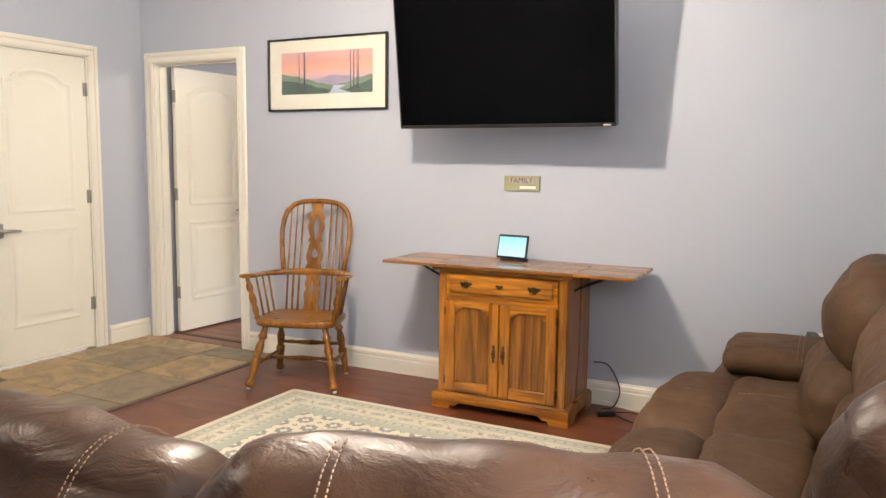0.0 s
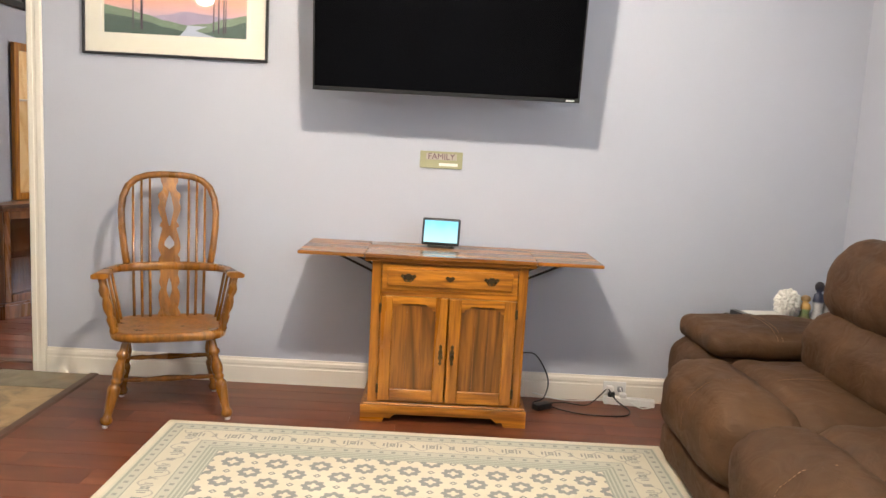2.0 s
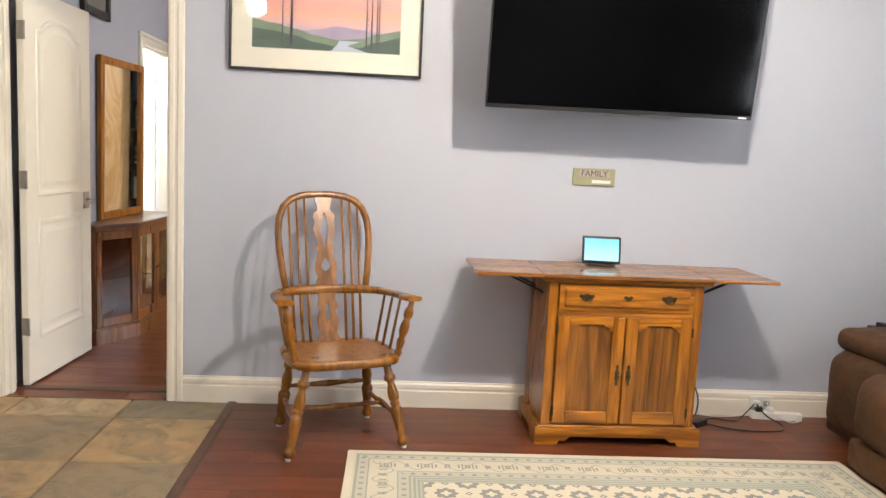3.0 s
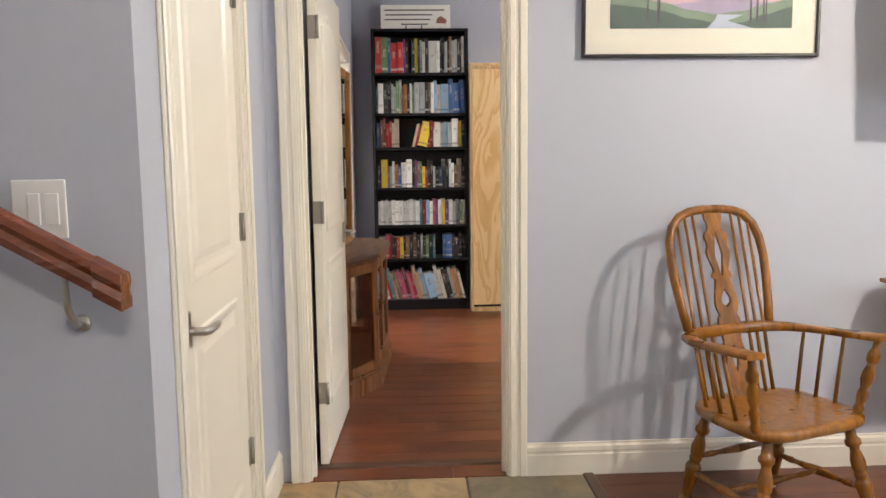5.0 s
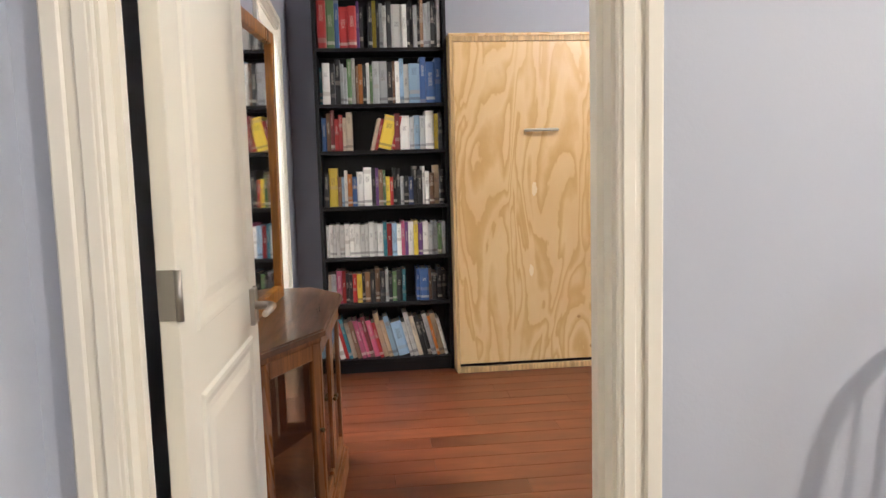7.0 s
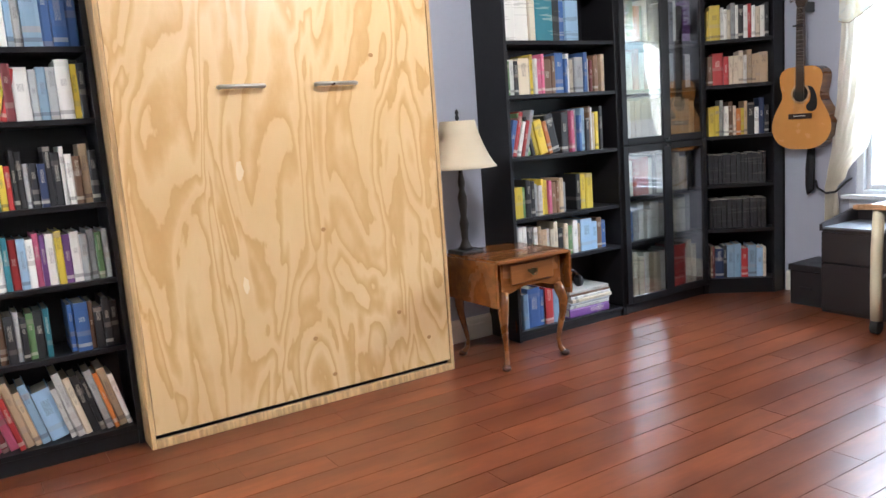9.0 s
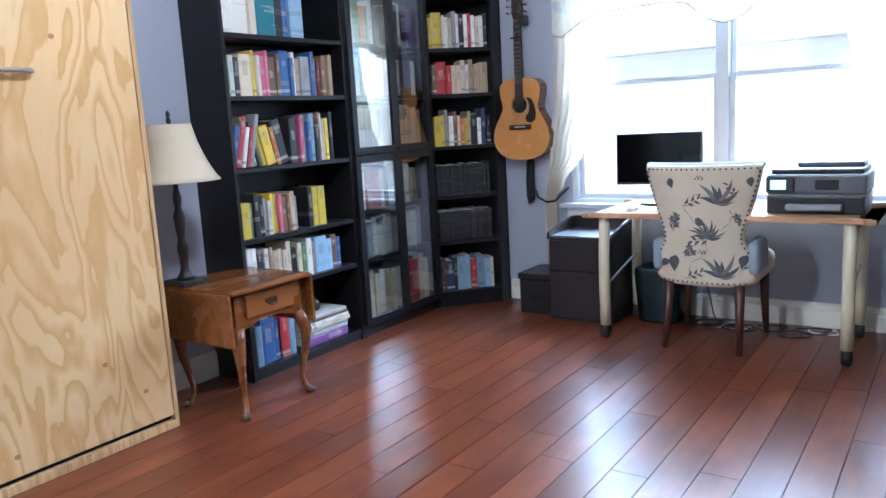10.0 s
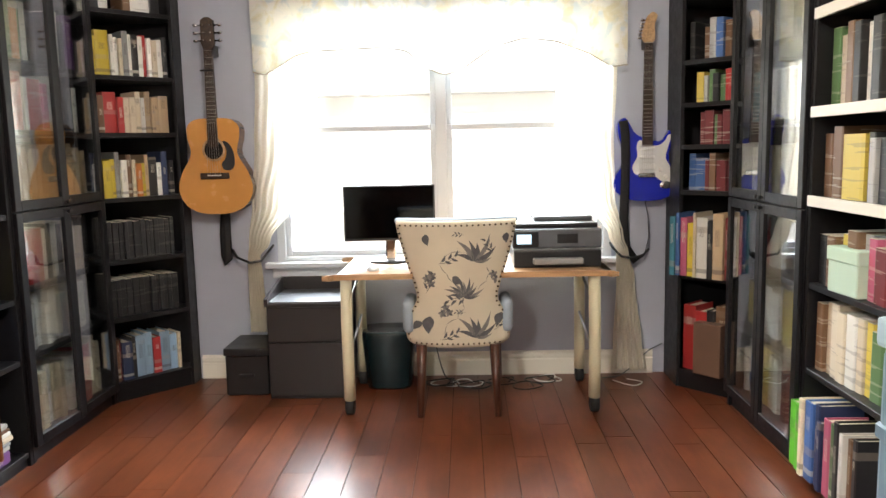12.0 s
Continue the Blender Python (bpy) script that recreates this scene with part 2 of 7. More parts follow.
def plank_material(name, dark, light, rough, scraped):
    """Laminate with cloudy dark figure; scraped is the height of the ripples along the boards."""
    n = Net(name)
    r = n.rand()
    shift = n.m("MULTIPLY", r, 57.0)

    def moved(scale):
        add = n.t.nodes.new("ShaderNodeVectorMath")
        add.operation = "ADD"
        n.put(add.inputs[0], n.coords(scale))
        n.put(add.inputs[1], shift)
        return add.outputs[0]

    v = moved((1.6, 4.0, 4.0))
    g = n.noise(v, 1.6, 3, 0.5, 0.3)
    cloud = n.noise(v, 0.7, 3, 0.5, 1.2)
    col = n.mix(n.ramp(g, (0.34, 0.0), (0.66, 1.0)), dark, light)
    col = n.mix(n.ramp(cloud, (0.2, 0.45), (0.75, 0.0)), col, tuple(c * 0.5 for c in dark))
    tone = n.m("ADD", n.m("MULTIPLY", r, 0.36), 0.80)
    both = n.t.nodes.new("ShaderNodeCombineColor")
    for s in both.inputs:
        n.put(s, tone)
    col = n.mix(1.0, col, both.outputs[0], "MULTIPLY")
    mottle = n.noise(moved((1.6, 5.0, 5.0)), 3.0, 4, 0.6, 0.2)
    col = n.mix(n.ramp(mottle, (0.3, 0.0), (0.78, 0.5)), col, tuple(c * 0.45 for c in dark))
    streak = n.noise(moved((1.2, 60.0, 60.0)), 1.0, 3, 0.6)
    col = n.mix(n.ramp(streak, (0.4, 0.0), (0.8, 0.22)), col, tuple(c * 0.4 for c in dark))
    ripple = n.noise(moved((9.0, 34.0, 34.0)), 1.0, 2, 0.5, 0.6)
    n.bump(n.m("ADD", n.m("MULTIPLY", n.noise(v, 2.2, 2, 0.5, 0.4), 0.6), n.m("MULTIPLY", ripple, scraped)), 0.10, 0.004)
    return n.out(col, n.ramp(cloud, (0.3, rough), (0.7, rough + 0.06)), 0, Specular_IOR_Level=0.45)


M["plank"] = plank_material("cherry_laminate", (0.13, 0.036, 0.014), (0.22, 0.068, 0.026), 0.3, 0.1)
M["scraped_plank"] = plank_material("scraped_cherry_laminate", (0.14, 0.036, 0.014), (0.25, 0.073, 0.028), 0.28, 0.6)


def slate_material():
    n = Net("slate_tile")
    r = n.rand()
    v = n.coords()
    add = n.t.nodes.new("ShaderNodeVectorMath")
    add.operation = "ADD"
    n.put(add.inputs[0], v)
    n.put(add.inputs[1], n.m("MULTIPLY", r, 31.0))
    v = add.outputs[0]
    g = n.noise(v, 5.0, 6, 0.6, 1.4)
    w = n.noise(v, 2.0, 4, 0.6, 0.8)
    base = n.ramp(r, (0.0, (0.40, 0.27, 0.13)), (0.3, (0.31, 0.21, 0.10)), (0.5, (0.42, 0.30, 0.16)), (0.7, (0.17, 0.155, 0.11)), (0.85, (0.40, 0.24, 0.10)), (1.0, (0.22, 0.165, 0.09)))
    col = n.mix(n.ramp(g, (0.44, 0.0), (0.64, 0.7)), base, (0.15, 0.125, 0.09))
    col = n.mix(n.ramp(w, (0.5, 0.0), (0.66, 0.55)), col, (0.36, 0.22, 0.1))
    n.bump(n.m("ADD", g, n.noise(v, 26, 4)), 0.3, 0.006)
    return n.out(col, n.ramp(g, (0.3, 0.4), (0.7, 0.6)))


M["slate"] = slate_material()


def plywood_material():
    n = Net("fir_plywood")
    big = n.noise(n.coords((1.0, 1.0, 0.22)), 4.2, 2.0, 0.45, 1.3)
    warp = n.noise(n.coords((1, 1, 0.4)), 17, 3, 0.55)
    phase = n.m("ADD", n.m("MULTIPLY", big, 7.5), n.m("MULTIPLY", warp, 0.75))
    band = n.m("FRACT", phase)
    fine = n.noise(n.coords((60, 60, 2)), 4, 3, 0.6)
    col = n.ramp(band, (0.0, (0.77, 0.56, 0.29)), (0.40, (0.75, 0.53, 0.265)), (0.47, (0.60, 0.36, 0.135)), (0.62, (0.63, 0.39, 0.155)), (0.92, (0.74, 0.52, 0.26)), (1.0, (0.77, 0.56, 0.29)))
    col = n.mix(n.m("MULTIPLY", fine, 0.16), col, (0.50, 0.29, 0.10))
    col = n.mix(n.ramp(n.noise(n.coords(), 1.6, 3), (0.4, 0.3), (0.6, 0.0)), col, (0.62, 0.38, 0.15))
    n.bump(n.m("ADD", fine, band), 0.06, 0.001)
    return n.out(col, 0.4, 0, Coat_Weight=0.12, Coat_Roughness=0.3)


M["ply"] = plywood_material()
M["pine"] = wood("pine_edge", (0.5, 0.3, 0.12), (0.7, 0.48, 0.23), "z", 0.6, 0.45, 0.05, contrast=0.3)
M["knot"] = plain("knot_wood", (0.42, 0.22, 0.075), 0.5, vary=0.35, scale=90)
M["filler"] = plain("wood_filler", (0.8, 0.66, 0.45), 0.7)


def leather(name, color, rough, wear, fine):
    n = Net(name)
    v = n.coords()
    cr = n.noise(n.coords((1, 1, 1.6)), 9.0, 4, 0.55, 1.4)
    grain = n.t.nodes.new("ShaderNodeTexVoronoi")
    n.put(grain.inputs["Vector"], v)
    grain.inputs["Scale"].default_value = fine
    patch = n.noise(v, 3.0, 5, 0.6)
    col = n.mix(n.ramp(patch, (0.35, 0.0), (0.7, 1.0)), tuple(c * 0.72 for c in color), wear)
    n.bump(n.m("ADD", n.m("MULTIPLY", cr, 2.0), n.m("MULTIPLY", grain.outputs[0], 0.06)), 0.4, 0.008)
    return n.out(col, n.ramp(cr, (0.3, rough - 0.08), (0.7, rough + 0.12)), 0, Specular_IOR_Level=0.36)


M["leather"] = leather("brown_leather", (0.058, 0.025, 0.012), 0.34, (0.088, 0.039, 0.02), 240)
M["suede"] = leather("brown_suede", (0.062, 0.028, 0.0095), 0.68, (0.092, 0.043, 0.015), 320)


def rug_material(w, d):
    """Cream rug: bordered bands of small motifs round a field of blue-grey rosettes."""
    n = Net("patterned_rug")
    x, y, z = n.sep(n.coords())
    ex = n.m("SUBTRACT", w / 2, n.m("ABSOLUTE", x))
    ey = n.m("SUBTRACT", d / 2, n.m("ABSOLUTE", y))
    e = n.m("MINIMUM", ex, ey)

    def lattice(px, py, s, ox, oy):
        u = n.m("SUBTRACT", n.m("FRACT", n.m("ADD", n.m("DIVIDE", px, s), ox)), 0.5)
        k = n.m("SUBTRACT", n.m("FRACT", n.m("ADD", n.m("DIVIDE", py, s), oy)), 0.5)
        return n.m("SQRT", n.m("ADD", n.m("MULTIPLY", u, u), n.m("MULTIPLY", k, k))), n.m("ARCTAN2", k, u)

    def flower(px, py, s, ox, oy, petals, size):
        r, a = lattice(px, py, s, ox, oy)
        lim = n.m("ADD", size, n.m("MULTIPLY", n.m("COSINE", n.m("MULTIPLY", a, petals)), size * 0.12))
        eye = n.m("ADD", size * 0.42, n.m("MULTIPLY", n.m("COSINE", n.m("MULTIPLY", a, 4.0)), size * 0.12))
        return n.m("MULTIPLY", n.m("LESS_THAN", r, lim), n.m("GREATER_THAN", r, eye))

    def stripe(value, at, half):
        return n.m("LESS_THAN", n.m("ABSOLUTE", n.m("SUBTRACT", value, at)), half)

    def both(*fs):
        return functools.reduce(lambda p, q: n.m("MULTIPLY", p, q), fs)

    def either(*fs):
        return functools.reduce(lambda p, q: n.m("MAXIMUM", p, q), fs)

    S = 0.175
    field = either(flower(x, y, S, 0.0, 0.0, 8.0, 0.245), flower(x, y, S, 0.5, 0.5, 8.0, 0.245),
                   flower(x, y, S, 0.5, 0.0, 4.0, 0.075), flower(x, y, S, 0.0, 0.5, 4.0, 0.075))
    # the border's own coordinates: along the edge, and in from it
    on_end = n.m("LESS_THAN", ex, ey)
    along = n.m("ADD", n.m("MULTIPLY", on_end, y), n.m("MULTIPLY", n.m("SUBTRACT", 1.0, on_end), x))
    u = n.m("SUBTRACT", n.m("FRACT", n.m("DIVIDE", along, 0.17)), 0.5)
    au = n.m("ABSOLUTE", u)
    main = either(both(stripe(au, 0.13, 0.02), stripe(e, 0.155, 0.024)), both(stripe(au, 0.22, 0.025), stripe(e, 0.155, 0.016)),
                  both(stripe(au, 0.0, 0.07), stripe(e, 0.155, 0.017), n.m("GREATER_THAN", n.m("ADD", n.m("MULTIPLY", au, 0.17), n.m("ABSOLUTE", n.m("SUBTRACT", e, 0.155))), 0.007)),
                  both(stripe(au, 0.5, 0.07), stripe(e, 0.155, 0.02), n.m("GREATER_THAN", n.noise(n.coords(), 60, 2), 0.45)))
    sway = n.m("ADD", 0.155, n.m("MULTIPLY", n.m("SINE", n.m("MULTIPLY", along, 2 * math.pi / 0.17)), 0.042))
    vine = n.m("LESS_THAN", n.m("ABSOLUTE", n.m("SUBTRACT", e, sway)), 0.004)
    w2 = n.m("SUBTRACT", n.m("FRACT", n.m("DIVIDE", along, 0.05)), 0.5)
    guard = either(both(stripe(w2, 0.0, 0.17), stripe(e, 0.07, 0.009)), both(stripe(w2, 0.0, 0.17), stripe(e, 0.238, 0.009)))
    in_field = n.m("GREATER_THAN", e, 0.315)
    border = n.m("MULTIPLY", n.m("SUBTRACT", 1.0, in_field), either(n.m("MULTIPLY", main, 0.85), n.m("MULTIPLY", guard, 0.75), n.m("MULTIPLY", vine, 0.55)))
    motif = n.m("ADD", n.m("MULTIPLY", in_field, field), border)
    lines = either(*(stripe(e, at, half) for at, half in ((0.046, 0.006), (0.094, 0.003), (0.214, 0.003), (0.262, 0.004), (0.280, 0.005), (0.297, 0.005), (0.312, 0.004))))
    fuzz = n.noise(n.coords(), 220, 2)
    ground = n.mix(n.ramp(n.noise(n.coords(), 3, 3), (0.3, 0.0), (0.7, 1.0)), (0.63, 0.575, 0.44), (0.70, 0.645, 0.51))
    band = n.m("MAXIMUM", stripe(e, 0.07, 0.026), stripe(e, 0.264, 0.05))
    ground = n.mix(n.m("ADD", n.m("MULTIPLY", band, 0.35), n.m("MULTIPLY", both(n.m("LESS_THAN", e, 0.315), n.m("GREATER_THAN", e, 0.03)), 0.2)), ground, (0.36, 0.39, 0.34))
    col = n.mix(n.m("MULTIPLY", motif, 0.82), ground, (0.17, 0.19, 0.20))
    col = n.mix(n.m("MULTIPLY", lines, 0.7), col, (0.27, 0.30, 0.26))
    col = n.mix(n.m("MULTIPLY", fuzz, 0.12), col, (0.4, 0.37, 0.28))
    n.bump(fuzz, 0.5, 0.004)
    return n.out(col, 0.95)


# ---- mesh helpers ----
def thing(name, m, label="", category="", group="", kind=""):
    ob = new(name)
    ob.matrix_world = m
    return tagged(ob, label, category, group, kind)


def part(name, bm, material, parent=None, label=""):
    """Link a bmesh as one mesh object under a thing or a part."""
    me = bpy.data.meshes.new(name)
    bmesh.ops.recalc_face_normals(bm, faces=bm.faces)
    bm.to_mesh(me)
    bm.free()
    for mt in material if isinstance(material, (list, tuple)) else [material]:
        me.materials.append(mt)
    ob = new(name, me)
    if parent:
        ob.parent = parent
    if label:
        ob["label"] = label
    return ob


def solid(name, bm, material, label="", category="", kind="", m=None, group=""):
    ob = part(name, bm, material)
    if m is not None:
        ob.matrix_world = m
    return tagged(ob, label, category, group, kind)


def box(bm, x0, x1, y0, y1, z0, z1, bev=0.0, seg=1, m=None):
    made = bmesh.ops.create_cube(bm, size=1.0)["verts"]
    for v in made:
        v.co = Vector(((x0 + x1) / 2 + v.co.x * (x1 - x0), (y0 + y1) / 2 + v.co.y * (y1 - y0), (z0 + z1) / 2 + v.co.z * (z1 - z0)))
    edges = list({e for v in made for e in v.link_edges})
    if m is not None:
        bmesh.ops.transform(bm, matrix=m, verts=made)
    if bev > 0:
        bmesh.ops.bevel(bm, geom=edges, offset=bev, segments=seg, affect="EDGES", profile=0.6)
    return bm


def B(x0, x1, y0, y1, z0, z1, bev=0.0, seg=1, m=None):
    return box(bmesh.new(), x0, x1, y0, y1, z0, z1, bev, seg, m)


def smooth(bm):
    for f in bm.faces:
        f.smooth = True
    return bm


def prism(bm, points, z0, z1, m=None, bev=0.0):
    """A closed outline in x and y, raised from z0 to z1, then moved by m."""
    low = [bm.verts.new((x, y, z0)) for x, y in points]
    high = [bm.verts.new((x, y, z1)) for x, y in points]
    n = len(points)
    faces = [bm.faces.new(low[::-1]), bm.faces.new(high)]
    for i in range(n):
        faces.append(bm.faces.new((low[i], low[(i + 1) % n], high[(i + 1) % n], high[i])))
    if bev:
        bmesh.ops.bevel(bm, geom=list(faces[1].edges), offset=bev, segments=2, affect="EDGES")
    if m is not None:
        bmesh.ops.transform(bm, matrix=m, verts=[v for v in bm.verts if v in set(low + high)] if not bev else bm.verts)
    return bm


def lathe(bm, profile, seg=16, m=None):
    """Turn a profile of (radius, height) round z."""
    rings = []
    made = []
    for r, z in profile:
        ring = [bm.verts.new((r * math.cos(2 * math.pi * i / seg), r * math.sin(2 * math.pi * i / seg), z)) for i in range(seg)]
        rings.append(ring)
        made += ring
    for a, b in zip(rings, rings[1:]):
        for i in range(seg):
            f = bm.faces.new((a[i], a[(i + 1) % seg], b[(i + 1) % seg], b[i]))
            f.smooth = True
    bm.faces.new(rings[0][::-1])
    bm.faces.new(rings[-1])
    if m is not None:
        bmesh.ops.transform(bm, matrix=m, verts=made)
    return bm


def between(a, b):
    """The pose that puts local z along the way from a to b."""
    a, b = Vector(a), Vector(b)
    return Matrix.Translation(a) @ (b - a).to_track_quat("Z", "Y").to_matrix().to_4x4()


def turned(bm, a, b, profile, seg=12):
    """A turned spindle from a to b; the profile has (share of the length, radius)."""
    length = (Vector(b) - Vector(a)).length
    return lathe(bm, [(r, s * length) for s, r in profile], seg, between(a, b))


def tube(bm, points, radius, seg=8, flat=1.0):
    """A round bar along points; flat squeezes it along its side."""
    pts = [Vector(p) for p in points]
    rings = []
    side = None
    for i, p in enumerate(pts):
        d = (pts[min(i + 1, len(pts) - 1)] - pts[max(i - 1, 0)]).normalized()
        if side is None:
            side = d.cross(Vector((0, 0, 1)) if abs(d.z) < 0.9 else Vector((0, 1, 0))).normalized()
        side = (side - d * side.dot(d)).normalized()
        up = d.cross(side)
        r = radius[i] if isinstance(radius, (list, tuple)) else radius
        rings.append([bm.verts.new(p + side * r * math.cos(2 * math.pi * k / seg) + up * r * flat * math.sin(2 * math.pi * k / seg)) for k in range(seg)])
    for a, b in zip(rings, rings[1:]):
        for i in range(seg):
            bm.faces.new((a[i], a[(i + 1) % seg], b[(i + 1) % seg], b[i])).smooth = True
    bm.faces.new(rings[0][::-1])
    bm.faces.new(rings[-1])
    return bm


def cushion(bm, x0, x1, y0, y1, z0, z1, r=0.08, puff=0.03, wave=0.012, n=14, seed=0):
    """A stuffed block with round edges, swollen faces and soft creases."""
    c = Vector(((x0 + x1) / 2, (y0 + y1) / 2, (z0 + z1) / 2))
    h = Vector(((x1 - x0) / 2, (y1 - y0) / 2, (z1 - z0) / 2))
    r = min(r, h.x * 0.98, h.y * 0.98, h.z * 0.98)
    sub = bmesh.new()
    bmesh.ops.create_cube(sub, size=2.0)
    bmesh.ops.subdivide_edges(sub, edges=sub.edges[:], cuts=n, use_grid_fill=True)
    for v in sub.verts:
        p = Vector((v.co.x * h.x, v.co.y * h.y, v.co.z * h.z))
        q = Vector([max(-(h[i] - r), min(h[i] - r, p[i])) for i in range(3)])
        d = p - q
        if d.length > 1e-6:
            d.normalize()
            u = Vector((v.co.x, v.co.y, v.co.z))
            bulge = puff * max(0.0, (1 - u.x * u.x) * (1 - u.y * u.y) + (1 - u.y * u.y) * (1 - u.z * u.z) + (1 - u.x * u.x) * (1 - u.z * u.z)) 
            w = noise.noise((p + c) * 5.0 + Vector((seed, 0, 0))) * wave + noise.noise((p + c) * 14.0 + Vector((seed, 3, 0))) * wave * 0.35
            p = q + d * (r + bulge * 0.6 + w)
        v.co = p + c
    me = bpy.data.meshes.new("tmp")
    sub.to_mesh(me)
    sub.free()
    bm.from_mesh(me)
    bpy.data.meshes.remove(me)
    return smooth(bm)


# ---- structure ----
TOP = 2.74


def wall(name, label, mt, *boxes):
    bm = bmesh.new()
    for b in boxes:
        box(bm, *b)
    return solid(name, bm, mt, label, "wall", "structure")


wall("wall_north", "pale lavender-grey painted wall behind the television", M["wall"],
     (-4.61, -4.498, 4.12, 4.178, 0, TOP), (-4.498, -3.679, 4.12, 4.178, 2.035, TOP), (-3.679, 0.62, 4.12, 4.178, 0, TOP))
wall("wall_study_south", "blue-grey painted wall of the study beside the doorway", M["study_wall"],
     (-4.61, -4.498, 4.178, 4.235, 0, TOP), (-4.498, -3.679, 4.178, 4.235, 2.035, TOP), (-3.679, 0.56, 4.178, 4.235, 0, TOP))
wall("wall_west", "pale lavender-grey painted wall with the closed door", M["wall"],
     (-4.72, -4.61, 2.7, 2.915, 0, TOP), (-4.72, -4.61, 2.915, 3.665, 2.035, TOP), (-4.72, -4.61, 3.665, 4.235, 0, TOP))
wall("wall_stair", "blue-grey painted wall that carries the handrail", M["wall"], (-6.3, -4.72, 2.7, 2.8, 0, TOP))
wall("wall_stair_end", "plain painted wall that closes the hall", M["wall"], (-6.4, -6.3, -3.1, 2.8, 0, TOP))
wall("wall_east", "pale lavender-grey painted wall behind the loveseat", M["wall"],
     (0.5, 0.62, -3.1, 0.25, 0, TOP), (0.5, 0.62, 0.25, 1.3, 0, 0.48), (0.5, 0.62, 0.25, 1.3, 2.12, TOP), (0.5, 0.62, 1.3, 4.12, 0, TOP))
wall("wall_south", "plain painted wall that closes the room", M["wall"], (-6.3, 0.5, -3.1, -3.0, 0, TOP))
wall("wall_study_west", "blue-grey painted study wall with a bright doorway", M["study_wall"],
     (-4.64, -4.52, 4.235, 6.318, 0, TOP), (-4.64, -4.52, 6.318, 7.192, 2.035, TOP), (-4.64, -4.52, 7.192, 7.89, 0, TOP))
wall("wall_study_north", "blue-grey painted study wall behind the bookcases", M["study_wall"], (-4.72, 0.68, 7.89, 8.0, 0, TOP))
W0, W1, Z0, Z1 = 4.98, 6.84, 0.66, 2.12
wall("wall_study_east", "blue-grey painted study wall round the window", M["study_wall"],
     (0.56, 0.68, 4.178, W0, 0, TOP), (0.56, 0.68, W0, W1, 0, Z0), (0.56, 0.68, W0, W1, Z1, TOP), (0.56, 0.68, W1, 7.89, 0, TOP))
wall("wall_washroom", "plain white walls of the bright side room", M["white_wall"],
     (-6.7, -6.6, 6.1, 7.99, 0, TOP), (-6.6, -4.64, 6.1, 6.2, 0, TOP), (-6.6, -4.64, 7.89, 7.99, 0, TOP))
solid("ceiling", B(-6.7, 0.68, -3.1, 8.0, TOP, TOP + 0.12), M["ceiling"], "plain white painted ceiling", "ceiling", "structure")
solid("ceiling", B(-6.7, -4.72, 2.8, 6.1, TOP - 0.02, TOP - 0.004), M["ceiling"], "plain white painted ceiling", "ceiling", "structure")
ground = solid("ground", B(-60, 300, -150, 150, -0.5, -0.28), plain("pale_paving", (0.5, 0.48, 0.43), 0.9, vary=0.25, scale=0.8), "sunlit pale paving outside the window", "ground", "structure")

# base of the floors; planks and tiles are laid on it at the end of the file
floor_living = solid("floor_living", B(-3.37, 0.62, -3.1, 4.235, -0.28, -0.006), M["floor_joint"], "reddish-brown laminate plank floor of the living room", "floor", "structure")
floor_hall = solid("floor_hall", B(-6.4, -3.37, -3.1, 4.235, -0.28, -0.008), M["tile_joint"], "multicoloured slate tile floor of the entrance", "floor", "structure")
floor_study = solid("floor_study", B(-6.7, 0.68, 4.235, 8.0, -0.28, -0.006), M["floor_joint"], "reddish-brown laminate plank floor of the study", "floor", "structure")


def baseboard(name, length, m):
    """A moulded skirting: plain board, groove and a rounded cap."""
    outline = [(0, 0), (-0.016, 0), (-0.016, 0.085), (-0.013, 0.09), (-0.013, 0.097), (-0.016, 0.102), (-0.014, 0.118), (-0.007, 0.126), (-0.005, 0.134), (0, 0.134)]
    bm = prism(bmesh.new(), outline, 0, length)
    bmesh.ops.transform(bm, matrix=m @ Matrix(((0, 0, 1, 0), (1, 0, 0, 0), (0, 1, 0, 0), (0, 0, 0, 1))), verts=bm.verts)
    return solid(name, bm, M["trim"], "cream painted moulded baseboard", "baseboard", "structure")


baseboard("baseboard_1", 4.10, pose(-3.615, 4.12, 0))
baseboard("baseboard_2", 0.36, pose(-4.61, 3.755, 0, 0, 0, 90))
baseboard("baseboard_3", 2.55, pose(0.56, 7.30, 0, 0, 0, -90))
baseboard("baseboard_4", 0.55, pose(-2.03, 7.89, 0))
baseboard("baseboard_5", 7.1, pose(0.5, 4.1, 0, 0, 0, -90))
baseboard("baseboard_6", 0.60, pose(-4.52, 7.27, 0, 0, 0, 90))


def casing(name, width, height, m, label):
    """Moulded door casing round an opening: two legs and a head, with stepped profile."""
    bm = bmesh.new()
    w = 0.075
    for x0, x1, z0, z1 in ((-w, 0, 0, height + w), (width, width + w, 0, height + w), (0, width, height, height + w)):
        box(bm, x0, x1, -0.012, 0, z0, z1, 0.003)
    for x0, x1, z0, z1 in ((-w, -w + 0.03, 0, height + w), (width + w - 0.03, width + w, 0, height + w), (-w + 0.03, width + w - 0.03, height + w - 0.03, height + w)):
        box(bm, x0, x1, -0.021, -0.012, z0, z1, 0.004)
    for x0, x1, z0, z1 in ((-0.03, -0.008, 0, height + 0.008), (width + 0.008, width + 0.03, 0, height + 0.008), (-0.03, width + 0.03, height + 0.008, height + 0.03)):
        box(bm, x0, x1, -0.0165, -0.012, z0, z1, 0.002)
    return solid(name, bm, M["trim"], label, "door casing", "structure", m)


